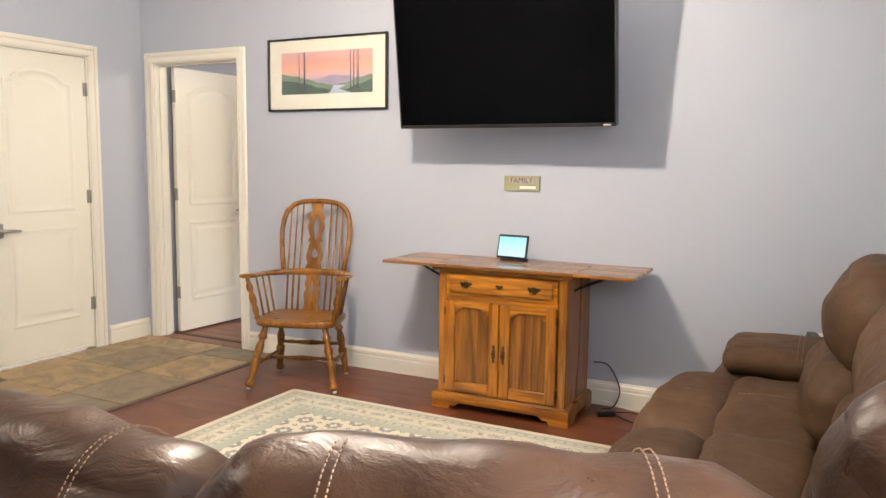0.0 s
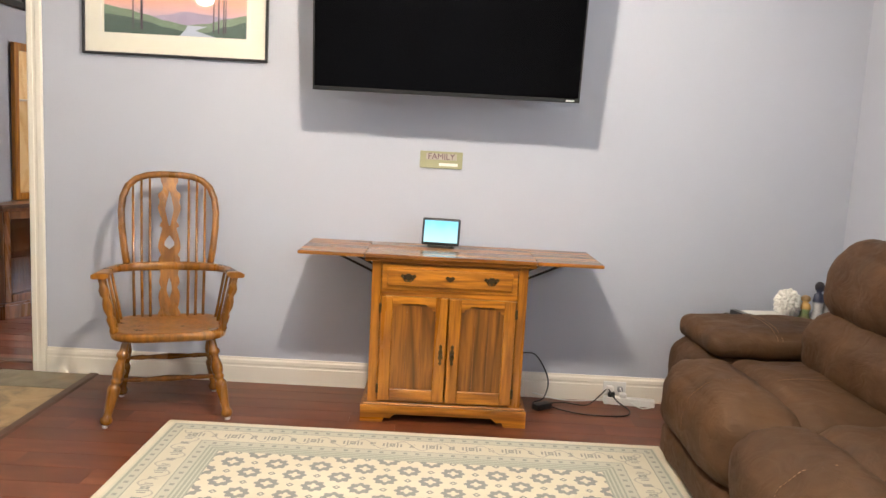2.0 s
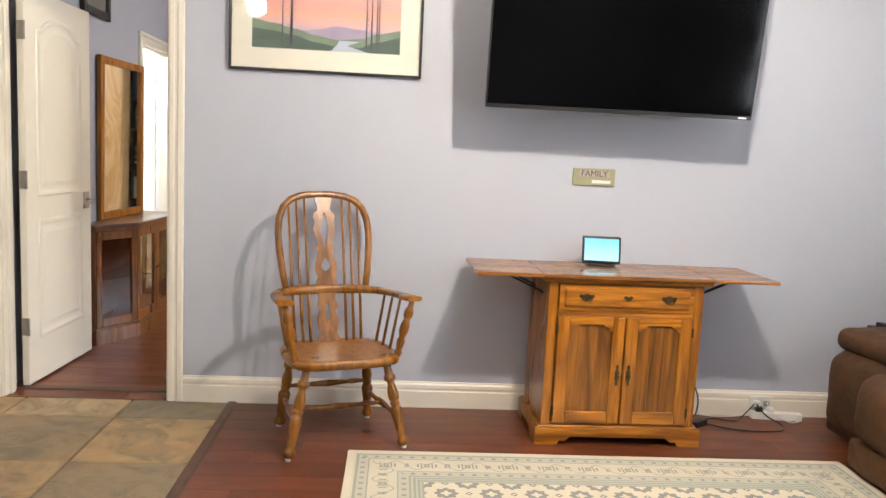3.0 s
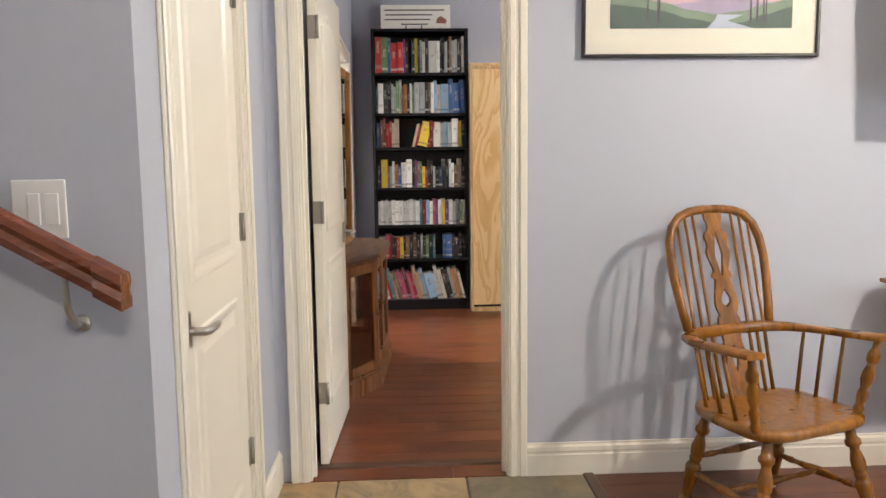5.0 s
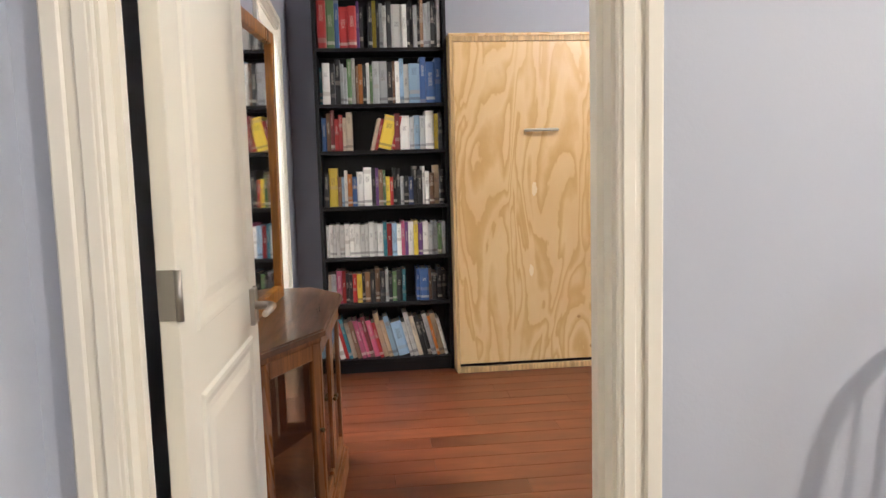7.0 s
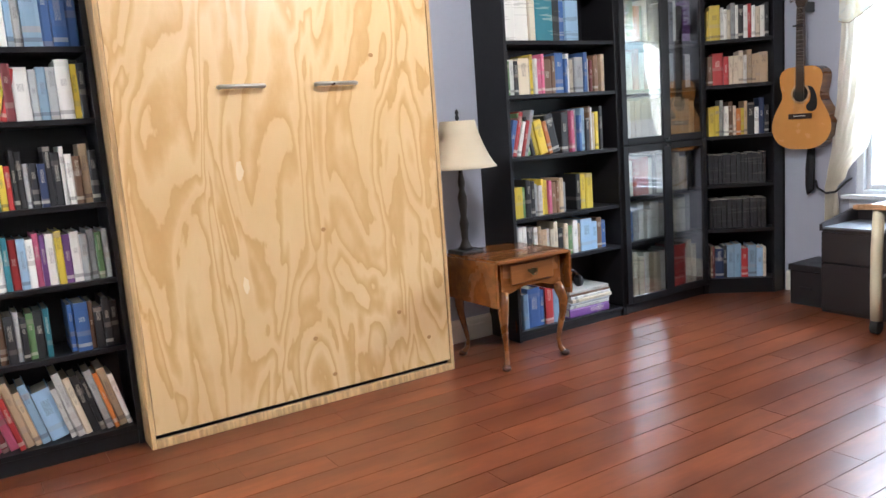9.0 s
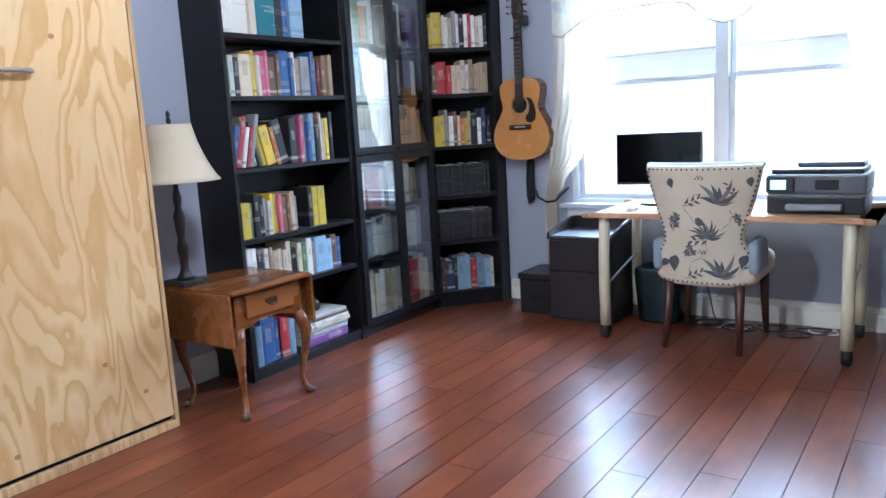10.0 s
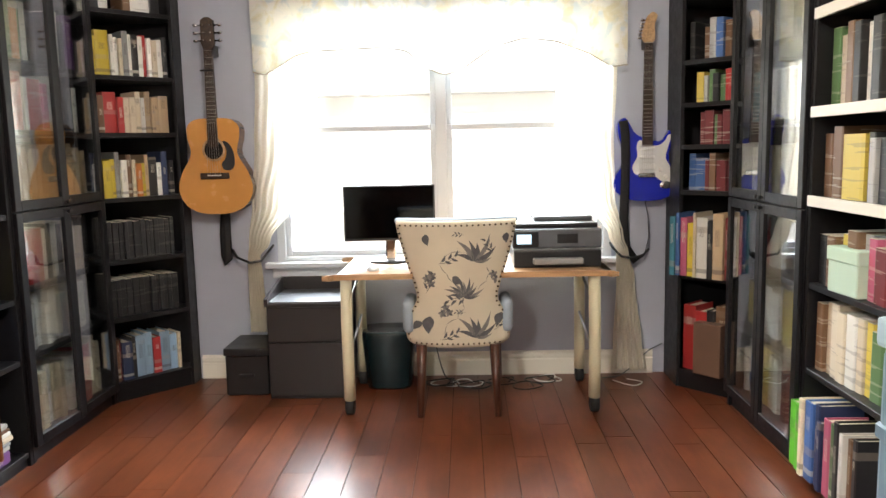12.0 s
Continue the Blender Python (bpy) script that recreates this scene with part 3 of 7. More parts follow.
def jamb(name, width, height, depth, m):
    bm = bmesh.new()
    for x0, x1, z0, z1 in ((0, 0.018, 0, height), (width - 0.018, width, 0, height), (0.018, width - 0.018, height - 0.018, height)):
        box(bm, x0, x1, 0, depth, z0, z1)
    for x0, x1, z0, z1 in ((0.018, 0.03, 0, height - 0.018), (width - 0.03, width - 0.018, 0, height - 0.018), (0.03, width - 0.03, height - 0.03, height - 0.018)):
        box(bm, x0, x1, depth * 0.35, depth * 0.65, z0, z1)
    return solid(name, bm, M["trim"], "cream painted door jamb", "door jamb", "structure", m)


casing("trim_1", 0.795, 2.022, pose(-4.486, 4.12, 0), "cream moulded casing of the study doorway")
casing("trim_2", 0.795, 2.022, pose(-3.691, 4.235, 0, 0, 0, 180), "cream moulded casing on the study side")
casing("trim_3", 0.726, 2.022, pose(-4.61, 2.927, 0, 0, 0, 90), "cream moulded casing of the closed door")
casing("trim_4", 0.85, 2.022, pose(-4.52, 6.33, 0, 0, 0, 90), "white moulded casing of the bright doorway")
jamb("trim_5", 0.819, 2.035, 0.115, pose(-4.498, 4.12, 0))
jamb("trim_6", 0.75, 2.035, 0.11, pose(-4.61, 2.915, 0, 0, 0, 90))
jamb("trim_7", 0.874, 2.035, 0.12, pose(-4.52, 6.318, 0, 0, 0, 90))
solid("trim_8", prism(bmesh.new(), [(0, 0), (0.006, 0.008), (0.04, 0.008), (0.05, 0)], 0, 7.2, pose(-3.39, 4.11, 0, 90, 0, 0)), plain("dark_strip", (0.085, 0.042, 0.024), 0.45, vary=0.2),
      "thin dark wooden strip between tile and planks", "floor strip", "structure")
solid("trim_9", prism(bmesh.new(), [(0, 0), (0.008, 0.008), (0.05, 0.008), (0.06, 0)], 0, 0.78, pose(-4.48, 4.235, 0, 90, 0, 90)), plain("dark_strip", (0.085, 0.042, 0.024), 0.45, vary=0.2),
      "thin dark wooden threshold in the study doorway", "threshold", "structure")


def arch_panel(w, h, arch, n=10):
    """Outline of a door panel whose top edge bows upward by arch."""
    pts = [(0, 0), (w, 0), (w, h - arch)]
    for i in range(1, n):
        s = i / n
        x = w * (1 - s)
        e = min(1.0, min(s, 1 - s) / 0.22)
        pts.append((x, h - arch + arch * (0.25 * e + 0.75 * math.sin(math.pi * s)) * (1 if e >= 1 else e)))
    return pts + [(0, h - arch)]


def panel_door(name, w, h, m, label, kind="structure"):
    """Moulded two-panel door: local x across from the hinges, y through, z up. Panels on both faces."""
    th = 0.035
    door = thing(name, m, label, "door", "", kind)
    bm = bmesh.new()
    box(bm, 0, w, 0, th, 0.012, h, 0.002)
    part("leaf", bm, M["door"], door)
    for face in (0, 1):
        for z, hh, arch in ((0.24, 0.62, 0.0), (0.98, 0.92, 0.075)):
            pw = w - 0.22
            out = arch_panel(pw, hh, arch) if arch else [(0, 0), (pw, 0), (pw, hh), (0, hh)]
            cx, cz = pw / 2, hh / 2

            def ring(scale, depth):
                sx, sz = (pw - 2 * scale) / pw, (hh - 2 * scale) / hh
                y = -depth if face == 0 else th + depth
                return [(0.11 + cx + (px - cx) * sx, y, z + cz + (pz - cz) * sz) for px, pz in out]

            pb = bmesh.new()
            loops = [[pb.verts.new(p) for p in ring(s, d)] for s, d in ((0.0, 0.0005), (0.006, 0.007), (0.016, 0.007), (0.034, 0.0015), (0.05, 0.0015), (0.072, 0.006))]
            k = len(out)
            for a, b in zip(loops, loops[1:]):
                for i in range(k):
                    pb.faces.new((a[i], a[(i + 1) % k], b[(i + 1) % k], b[i]))
            pb.faces.new(loops[-1])
            part("panel", pb, M["door"], door)
    return door


def lever(parent, x, y, z, side, reach):
    """Rectangular rose with a lever that points along reach (+1 or -1 in x)."""
    bm = bmesh.new()
    box(bm, x - 0.026, x + 0.026, y, y + side * 0.009, z - 0.045, z + 0.045, 0.003)
    rose = part("rose", bm, M["steel"], parent, "brushed nickel rose")
    bm = bmesh.new()
    tube(bm, [(x, y + side * 0.006, z), (x, y + side * 0.045, z), (x + reach * 0.012, y + side * 0.055, z), (x + reach * 0.06, y + side * 0.057, z), (x + reach * 0.11, y + side * 0.052, z - 0.004)], [0.011, 0.011, 0.011, 0.010, 0.008], 10)
    part("lever", bm, M["steel"], parent, "brushed nickel lever")
    return rose


def hinge(parent, x, y, z):
    bm = bmesh.new()
    box(bm, x - 0.024, x + 0.022, y - 0.001, y + 0.0035, z - 0.045, z + 0.045, 0.001)
    lathe(bm, [(0.007, 0), (0.007, 0.09)], 8, pose(x - 0.002, y + 0.007, z - 0.045))
    part("hinge", bm, M["hinge"], parent, "satin metal hinge")


closed = panel_door("door_1", 0.71, 2.012, pose(-4.655, 3.643, 0, 0, 0, -90), "cream moulded two-panel door standing closed")
lever(closed, 0.664, 0.035, 0.875, 1, -1)
for hz in (0.32, 1.07, 1.80):
    hinge(closed, 0.0, 0.035, hz)
opened = panel_door("door_2", 0.74, 2.012, pose(-4.427, 4.262, 0, 0, 0, 87.5), "white moulded two-panel door standing open into the study")
lever(opened, 0.665, 0.0, 0.93, -1, -1)
lever(opened, 0.665, 0.035, 0.93, 1, -1)
for hz in (0.32, 1.07, 1.80):
    bm = B(-0.0035, 0.0, 0.002, 0.034, hz - 0.045, hz + 0.045, 0.0005)
    lathe(bm, [(0.007, 0), (0.007, 0.09)], 8, pose(-0.008, -0.004, hz - 0.045))
    part("hinge", bm, M["hinge"], opened, "satin metal hinge")
side_door = panel_door("door_3", 0.82, 2.012, pose(-4.66, 7.17, 0, 0, 0, 172), "white moulded door standing open in the bright side room")
lever(side_door, 0.80, 0.035, 0.93, 1, -1)


# the study window: frame, two double-hung units, sill
window = thing("window_1", pose(0.60, 0, 0), "white double-hung twin window, bright daylight behind", "window", "", "structure")
MID = (W0 + W1) / 2
bm = bmesh.new()
for y0, y1, z0, z1 in ((W0, W0 + 0.045, Z0, Z1), (W1 - 0.045, W1, Z0, Z1), (W0 + 0.045, W1 - 0.045, Z1 - 0.045, Z1), (W0 + 0.045, W1 - 0.045, Z0, Z0 + 0.03), (MID - 0.03, MID + 0.03, Z0 + 0.03, Z1 - 0.045)):
    box(bm, -0.035, 0.075, y0, y1, z0, z1, 0.003)
part("window_frame", bm, M["vinyl"], window)
for a, b in ((W0 + 0.045, MID - 0.03), (MID + 0.03, W1 - 0.045)):
    for z0, z1, x in ((Z0 + 0.03, 1.407, 0.0), (1.377, Z1 - 0.045, 0.03)):
        bm = bmesh.new()
        t = 0.03
        for y0, y1, c0, c1 in ((a, a + t, z0, z1), (b - t, b, z0, z1), (a + t, b - t, z0, z0 + t), (a + t, b - t, z1 - t, z1)):
            box(bm, x, x + 0.028, y0, y1, c0, c1, 0.003)
        part("sash", bm, M["vinyl"], window)
        pane = part("pane", B(x + 0.012, x + 0.016, a + t, b - t, z0 + t, z1 - t), M["pane"], window)
        pane.visible_shadow = False
part("window_sill", B(-0.10, -0.036, W0 - 0.06, W1 + 0.06, Z0 - 0.025, Z0 + 0.004, 0.006, 2), M["vinyl"], window)
part("apron", B(-0.058, -0.041, W0 - 0.03, W1 + 0.03, Z0 - 0.085, Z0 - 0.026, 0.004), M["vinyl"], window)

back_window = thing("window_2", pose(0.53, 0, 0, 0, 0, 90), "white framed window in the living room wall", "window", "", "structure")
bm = bmesh.new()
for x0, x1, z0, z1 in ((0.25, 0.29, 0.48, 2.12), (1.26, 1.3, 0.48, 2.12), (0.29, 1.26, 0.48, 0.52), (0.29, 1.26, 2.08, 2.12), (0.29, 1.26, 1.3, 1.34)):
    box(bm, x0, x1, -0.03, 0.03, z0, z1, 0.003)
part("window_frame", bm, M["white_plastic"], back_window)

# handrail and switch on the stair wall
rail = thing("handrail", pose(-4.63, 2.7, 1.06), "dark reddish wooden handrail on the stair wall", "handrail")
prof = [(-0.032, -0.05), (0.032, -0.05), (0.034, -0.028), (0.024, -0.012), (0.034, 0.006), (0.028, 0.026), (0.0, 0.034), (-0.028, 0.026), (-0.034, 0.006), (-0.024, -0.012), (-0.034, -0.028)]
way = Vector((-0.87, 0, 0.50)).normalized()
slope = Matrix.Translation((-0.02, -0.075, 0.0)) @ Matrix(((0, 0, way.x, 0), (-1, 0, 0, 0), (0, 1, way.z, 0), (0, 0, 0, 1)))
prof = [(x * 0.78, y * 0.78) for x, y in prof]
bm = prism(bmesh.new(), prof, 0, 1.9)
bmesh.ops.transform(bm, matrix=slope, verts=bm.verts)
part("rail", bm, M["rail_wood"], rail)
bm = prism(bmesh.new(), [(x * 1.15, y * 1.15) for x, y in prof], -0.03, 0.03)
bmesh.ops.transform(bm, matrix=slope, verts=bm.verts)
part("end_cap", bm, M["rail_wood"], rail)
bm = tube(bmesh.new(), [(-0.11, -0.002, -0.10), (-0.11, -0.03, -0.10), (-0.11, -0.065, -0.06), (-0.11, -0.07, 0.01)], 0.007, 8)
lathe(bm, [(0.018, 0), (0.015, 0.006), (0.007, 0.009)], 14, pose(-0.11, -0.001, -0.10, 90, 0, 0))
part("bracket", bm, M["steel"], rail, "brushed nickel bracket")
plate = thing("switch_plate", pose(-4.80, 2.7, 1.19), "white plastic switch plate on the stair wall", "switch")
part("plate", B(-0.06, 0.045, -0.006, 0, -0.058, 0.058, 0.003, 2), M["white_plastic"], plate)
part("rocker", B(-0.03, -0.004, -0.009, -0.006, -0.032, 0.032, 0.002), M["white_plastic"], plate)
part("rocker", B(0.006, 0.032, -0.009, -0.006, -0.032, 0.032, 0.002), M["white_plastic"], plate)


def pendant(x, y, z, label):
    lampob = thing("ceiling_light", pose(x, y, z), label, "ceiling light")
    part("stem", lathe(bmesh.new(), [(0.012, 0.13), (0.012, TOP - z - 0.02)], 10), M["bronze"], lampob)
    part("canopy", lathe(bmesh.new(), [(0.07, TOP - z - 0.025), (0.065, TOP - z)], 20), M["bronze"], lampob)
    part("holder", lathe(bmesh.new(), [(0.05, 0.11), (0.03, 0.14)], 16), M["bronze"], lampob)


pendant(-1.7, 2.3, 2.36, "bronze ceiling light over the rug")
pendant(-2.3, 5.9, 2.45, "bronze ceiling light in the study")


# ---- living room ----
LEG = [(0, 0.014), (0.03, 0.026), (0.07, 0.028), (0.1, 0.02), (0.12, 0.018), (0.25, 0.022), (0.38, 0.028), (0.42, 0.029), (0.45, 0.024), (0.47, 0.017), (0.49, 0.022), (0.52, 0.023), (0.535, 0.017), (0.56, 0.024), (0.62, 0.026), (0.66, 0.024), (0.74, 0.016), (0.77, 0.018), (0.79, 0.027), (0.83, 0.027), (0.85, 0.02), (0.92, 0.018), (1, 0.018)]
POST = [(0, 0.016), (0.06, 0.02), (0.12, 0.014), (0.2, 0.018), (0.27, 0.02), (0.33, 0.013), (0.45, 0.022), (0.55, 0.021), (0.66, 0.013), (0.72, 0.021), (0.8, 0.022), (0.88, 0.013), (1, 0.012)]
BAR = [(0, 0.008), (0.12, 0.011), (0.2, 0.013), (0.24, 0.009), (0.5, 0.017), (0.76, 0.009), (0.8, 0.013), (0.88, 0.011), (1, 0.008)]


def along_profile(points, s):
    """Straight-line reading of a profile of (share, value)."""
    for (a, p), (b, q) in zip(points, points[1:]):
        if a <= s <= b:
            return p + (q - p) * (s - a) / (b - a)
    return points[-1][1]


def windsor_chair(m):
    c = thing("windsor_armchair", m, "honey-brown wooden armchair with a pierced splat against the wall", "chair")
    w = M["chair_wood"]
    # saddle seat: wide front, hollowed
    pts = []
    for i in range(40):
        a = 2 * math.pi * i / 40
        cx, cy = math.cos(a), math.sin(a)
        e = 0.45
        x = math.copysign(abs(cx) ** e, cx) * (0.262 - 0.03 * (cy > 0) * cy)
        y = math.copysign(abs(cy) ** e, cy) * 0.215
        pts.append((x, y))
    bm = bmesh.new()
    levels = [(0.382, 0.93), (0.39, 0.985), (0.405, 1.0), (0.417, 0.99), (0.424, 0.955), (0.424, 0.86), (0.417, 0.7), (0.412, 0.45), (0.411, 0.2)]
    rings = [[bm.verts.new((x * s, y * s, z)) for x, y in pts] for z, s in levels]
    for a, b in zip(rings, rings[1:]):
        for i in range(40):
            bm.faces.new((a[i], a[(i + 1) % 40], b[(i + 1) % 40], b[i])).smooth = True
    bm.faces.new(rings[0][::-1])
    bm.faces.new(rings[-1])
    part("seat", bm, w, c)
    feet = {(-1, -1): (-0.275, -0.215), (1, -1): (0.262, -0.215), (-1, 1): (-0.225, 0.215), (1, 1): (0.225, 0.215)}
    tops = {k: (k[0] * 0.185, k[1] * 0.145) for k in feet}
    for k, (fx, fy) in feet.items():
        leg = part("leg", turned(bmesh.new(), (fx, fy, 0.012), (*tops[k], 0.39), LEG, 14), w, c)
        part("glide", lathe(bmesh.new(), [(0.012, 0), (0.013, 0.014)], 10, pose(fx, fy, 0)), M["white_plastic"], leg, "pale felt glide")

    def on_leg(k, z):
        f, t = feet[k], tops[k]
        s = z / 0.39
        return (f[0] + (t[0] - f[0]) * s, f[1] + (t[1] - f[1]) * s, z)

    for a, b, z in (((-1, -1), (-1, 1), 0.15), ((1, -1), (1, 1), 0.15), ((-1, 1), (1, 1), 0.21), ((-1, -1), (1, -1), 0.19)):
        p, q = on_leg(a, z), on_leg(b, z)
        if a == (-1, -1) and b == (1, -1):
            p, q = tuple((Vector(on_leg((-1, -1), 0.15)) + Vector(on_leg((-1, 1), 0.15))) / 2), tuple((Vector(on_leg((1, -1), 0.15)) + Vector(on_leg((1, 1), 0.15))) / 2)
        part("stretcher", turned(bmesh.new(), p, q, BAR, 10), w, c)
    lean = lambda z: 0.17 + (z - 0.42) * 0.28
    # arm rail
    path = [(-0.296, -0.19, 0.687), (-0.290, -0.10, 0.68), (-0.286, 0.0, 0.672), (-0.277, 0.11, 0.664), (-0.235, 0.20, 0.66), (-0.15, 0.24, 0.662), (0, 0.25, 0.664)]
    path = path + [(-x, y, z) for x, y, z in path[-2::-1]]
    bm = bmesh.new()
    rings = []
    for i, p in enumerate(path):
        d = (Vector(path[min(i + 1, len(path) - 1)]) - Vector(path[max(i - 1, 0)])).normalized()
        n = Vector((-d.y, d.x, 0))
        hw = [0.036, 0.034, 0.027, 0.024, 0.024, 0.024, 0.024][min(i, len(path) - 1 - i)]
        th = [0.011, 0.012, 0.012, 0.013, 0.016, 0.02, 0.021][min(i, len(path) - 1 - i)]
        rings.append([bm.verts.new(Vector(p) + n * hw * a + Vector((0, 0, th * b))) for a, b in ((1, -0.6), (1, 0.6), (0.7, 1), (-0.7, 1), (-1, 0.6), (-1, -0.6), (-0.7, -1), (0.7, -1))])
    for a, b in zip(rings, rings[1:]):
        for i in range(8):
            bm.faces.new((a[i], a[(i + 1) % 8], b[(i + 1) % 8], b[i])).smooth = True
    bm.faces.new(rings[0])
    bm.faces.new(rings[-1])
    part("arm_rail", bm, w, c)
    # back bow
    half = [(0.20, 0.675), (0.213, 0.75), (0.225, 0.85), (0.229, 0.93), (0.222, 1.0), (0.2, 1.055), (0.16, 1.092), (0.11, 1.11), (0.05, 1.117)]
    bow = [(-x, z) for x, z in half] + [(x, z) for x, z in half[::-1]]
    part("bow", tube(bmesh.new(), [(x, lean(z), z) for x, z in bow], 0.0175, 10), w, c)

    def bow_z(x):
        for (x0, z0), (x1, z1) in zip(half[3:], half[4:]):
            if x1 <= abs(x) <= x0:
                return z0 + (z1 - z0) * (x0 - abs(x)) / (x0 - x1)
        return 1.115

    for x in (-0.175, -0.135, -0.095, 0.095, 0.135, 0.175):
        z1 = bow_z(x) - 0.005
        part("spindle", tube(bmesh.new(), [(x * 0.93, lean(0.42), 0.415), (x * 0.97, lean(0.66), 0.66), (x, lean(z1), z1)], [0.0075, 0.007, 0.0055], 8), w, c)
    for sx in (-1, 1):
        for k, y in enumerate((-0.05, 0.03, 0.11)):
            top = (sx * (0.288 - 0.012 * k), y + 0.02, 0.669 - 0.008 * k)
            part("spindle", tube(bmesh.new(), [(sx * (0.232 - 0.006 * k), y, 0.415), top], [0.008, 0.0065], 8), w, c)
        part("arm_post", turned(bmesh.new(), (sx * 0.237, -0.14, 0.415), (sx * 0.292, -0.165, 0.676), POST, 12), w, c)

    def splat(z0, z1, outer, inner):
        bm = bmesh.new()
        n = 60
        for sgn in (-1, 1):
            prev = None
            for i in range(n + 1):
                s = i / n
                z = z0 + (z1 - z0) * s
                o, q = outer(s), inner(s)
                row = []
                for y in (-0.006, 0.006):
                    row += [bm.verts.new((sgn * q, lean(z) + y, z)), bm.verts.new((sgn * o, lean(z) + y, z))]
                if prev:
                    for a, b in ((0, 1), (1, 3), (3, 2), (2, 0)):
                        bm.faces.new((prev[a], prev[b], row[b], row[a]))
                prev = row
        bmesh.ops.remove_doubles(bm, verts=bm.verts, dist=0.0004)
        return bm

    edge = [(0.0, 0.054), (0.06, 0.05), (0.09, 0.039), (0.125, 0.048), (0.17, 0.054), (0.23, 0.052), (0.31, 0.044), (0.36, 0.038), (0.40, 0.034), (0.417, 0.047), (0.435, 0.047), (0.48, 0.034), (0.53, 0.043), (0.6, 0.054),
            (0.645, 0.057), (0.69, 0.048), (0.735, 0.05), (0.76, 0.056), (0.795, 0.055), (0.84, 0.034), (0.89, 0.032), (0.93, 0.041), (1.0, 0.043)]
    hole = [(0.0, 0.0), (0.16, 0.0), (0.175, 0.014), (0.2, 0.024), (0.24, 0.022), (0.28, 0.012), (0.315, 0.0), (0.42, 0.0), (0.45, 0.006), (0.53, 0.013), (0.61, 0.02), (0.68, 0.016), (0.75, 0.009), (0.83, 0.0), (1.0, 0.0)]
    low_edge = [(0.0, 0.052), (0.08, 0.053), (0.18, 0.042), (0.31, 0.048), (0.41, 0.052), (0.51, 0.05), (0.61, 0.038), (0.72, 0.05), (0.78, 0.048), (0.89, 0.041), (1.0, 0.046)]
    low_hole = [(0.0, 0.0), (0.38, 0.0), (0.52, 0.011), (0.6, 0.013), (0.72, 0.008), (0.84, 0.0), (1.0, 0.0)]
    part("splat", splat(0.68, 1.108, lambda s: along_profile(edge, s), lambda s: along_profile(hole, s)), w, c)
    part("splat", splat(0.417, 0.648, lambda s: along_profile(low_edge, s), lambda s: along_profile(low_hole, s)), w, c)
    return c


windsor_chair(pose(-2.815, 3.67, 0, 0, 0, 20) @ Matrix.Diagonal((0.96, 0.96, 0.965, 1)))


def drop_handle(parent, x, y, z, s=1.0):
    """A brass batwing plate with a hanging bail."""
    out = [(-0.036, 0.004), (-0.03, 0.016), (-0.016, 0.010), (-0.008, 0.018), (0.008, 0.018), (0.016, 0.010), (0.03, 0.016), (0.036, 0.004), (0.024, -0.006), (0.01, -0.010), (0.0, -0.018), (-0.01, -0.010), (-0.024, -0.006)]
    bm = prism(bmesh.new(), [(px * s, pz * s) for px, pz in out], 0, 0.003, Matrix.Translation((x, y, z)) @ pose(0, 0, 0, 90, 0, 0))
    h = part("handle", bm, M["bronze"], parent, "antique brass drop handle")
    part("bail", tube(bmesh.new(), [(x - 0.022 * s, y - 0.004, z + 0.003), (x - 0.022 * s, y - 0.014, z - 0.004), (x - 0.012 * s, y - 0.015, z - 0.017 * s), (x + 0.012 * s, y - 0.015, z - 0.017 * s), (x + 0.022 * s, y - 0.014, z - 0.004), (x + 0.022 * s, y - 0.004, z + 0.003)], 0.0028, 6), M["bronze"], h)


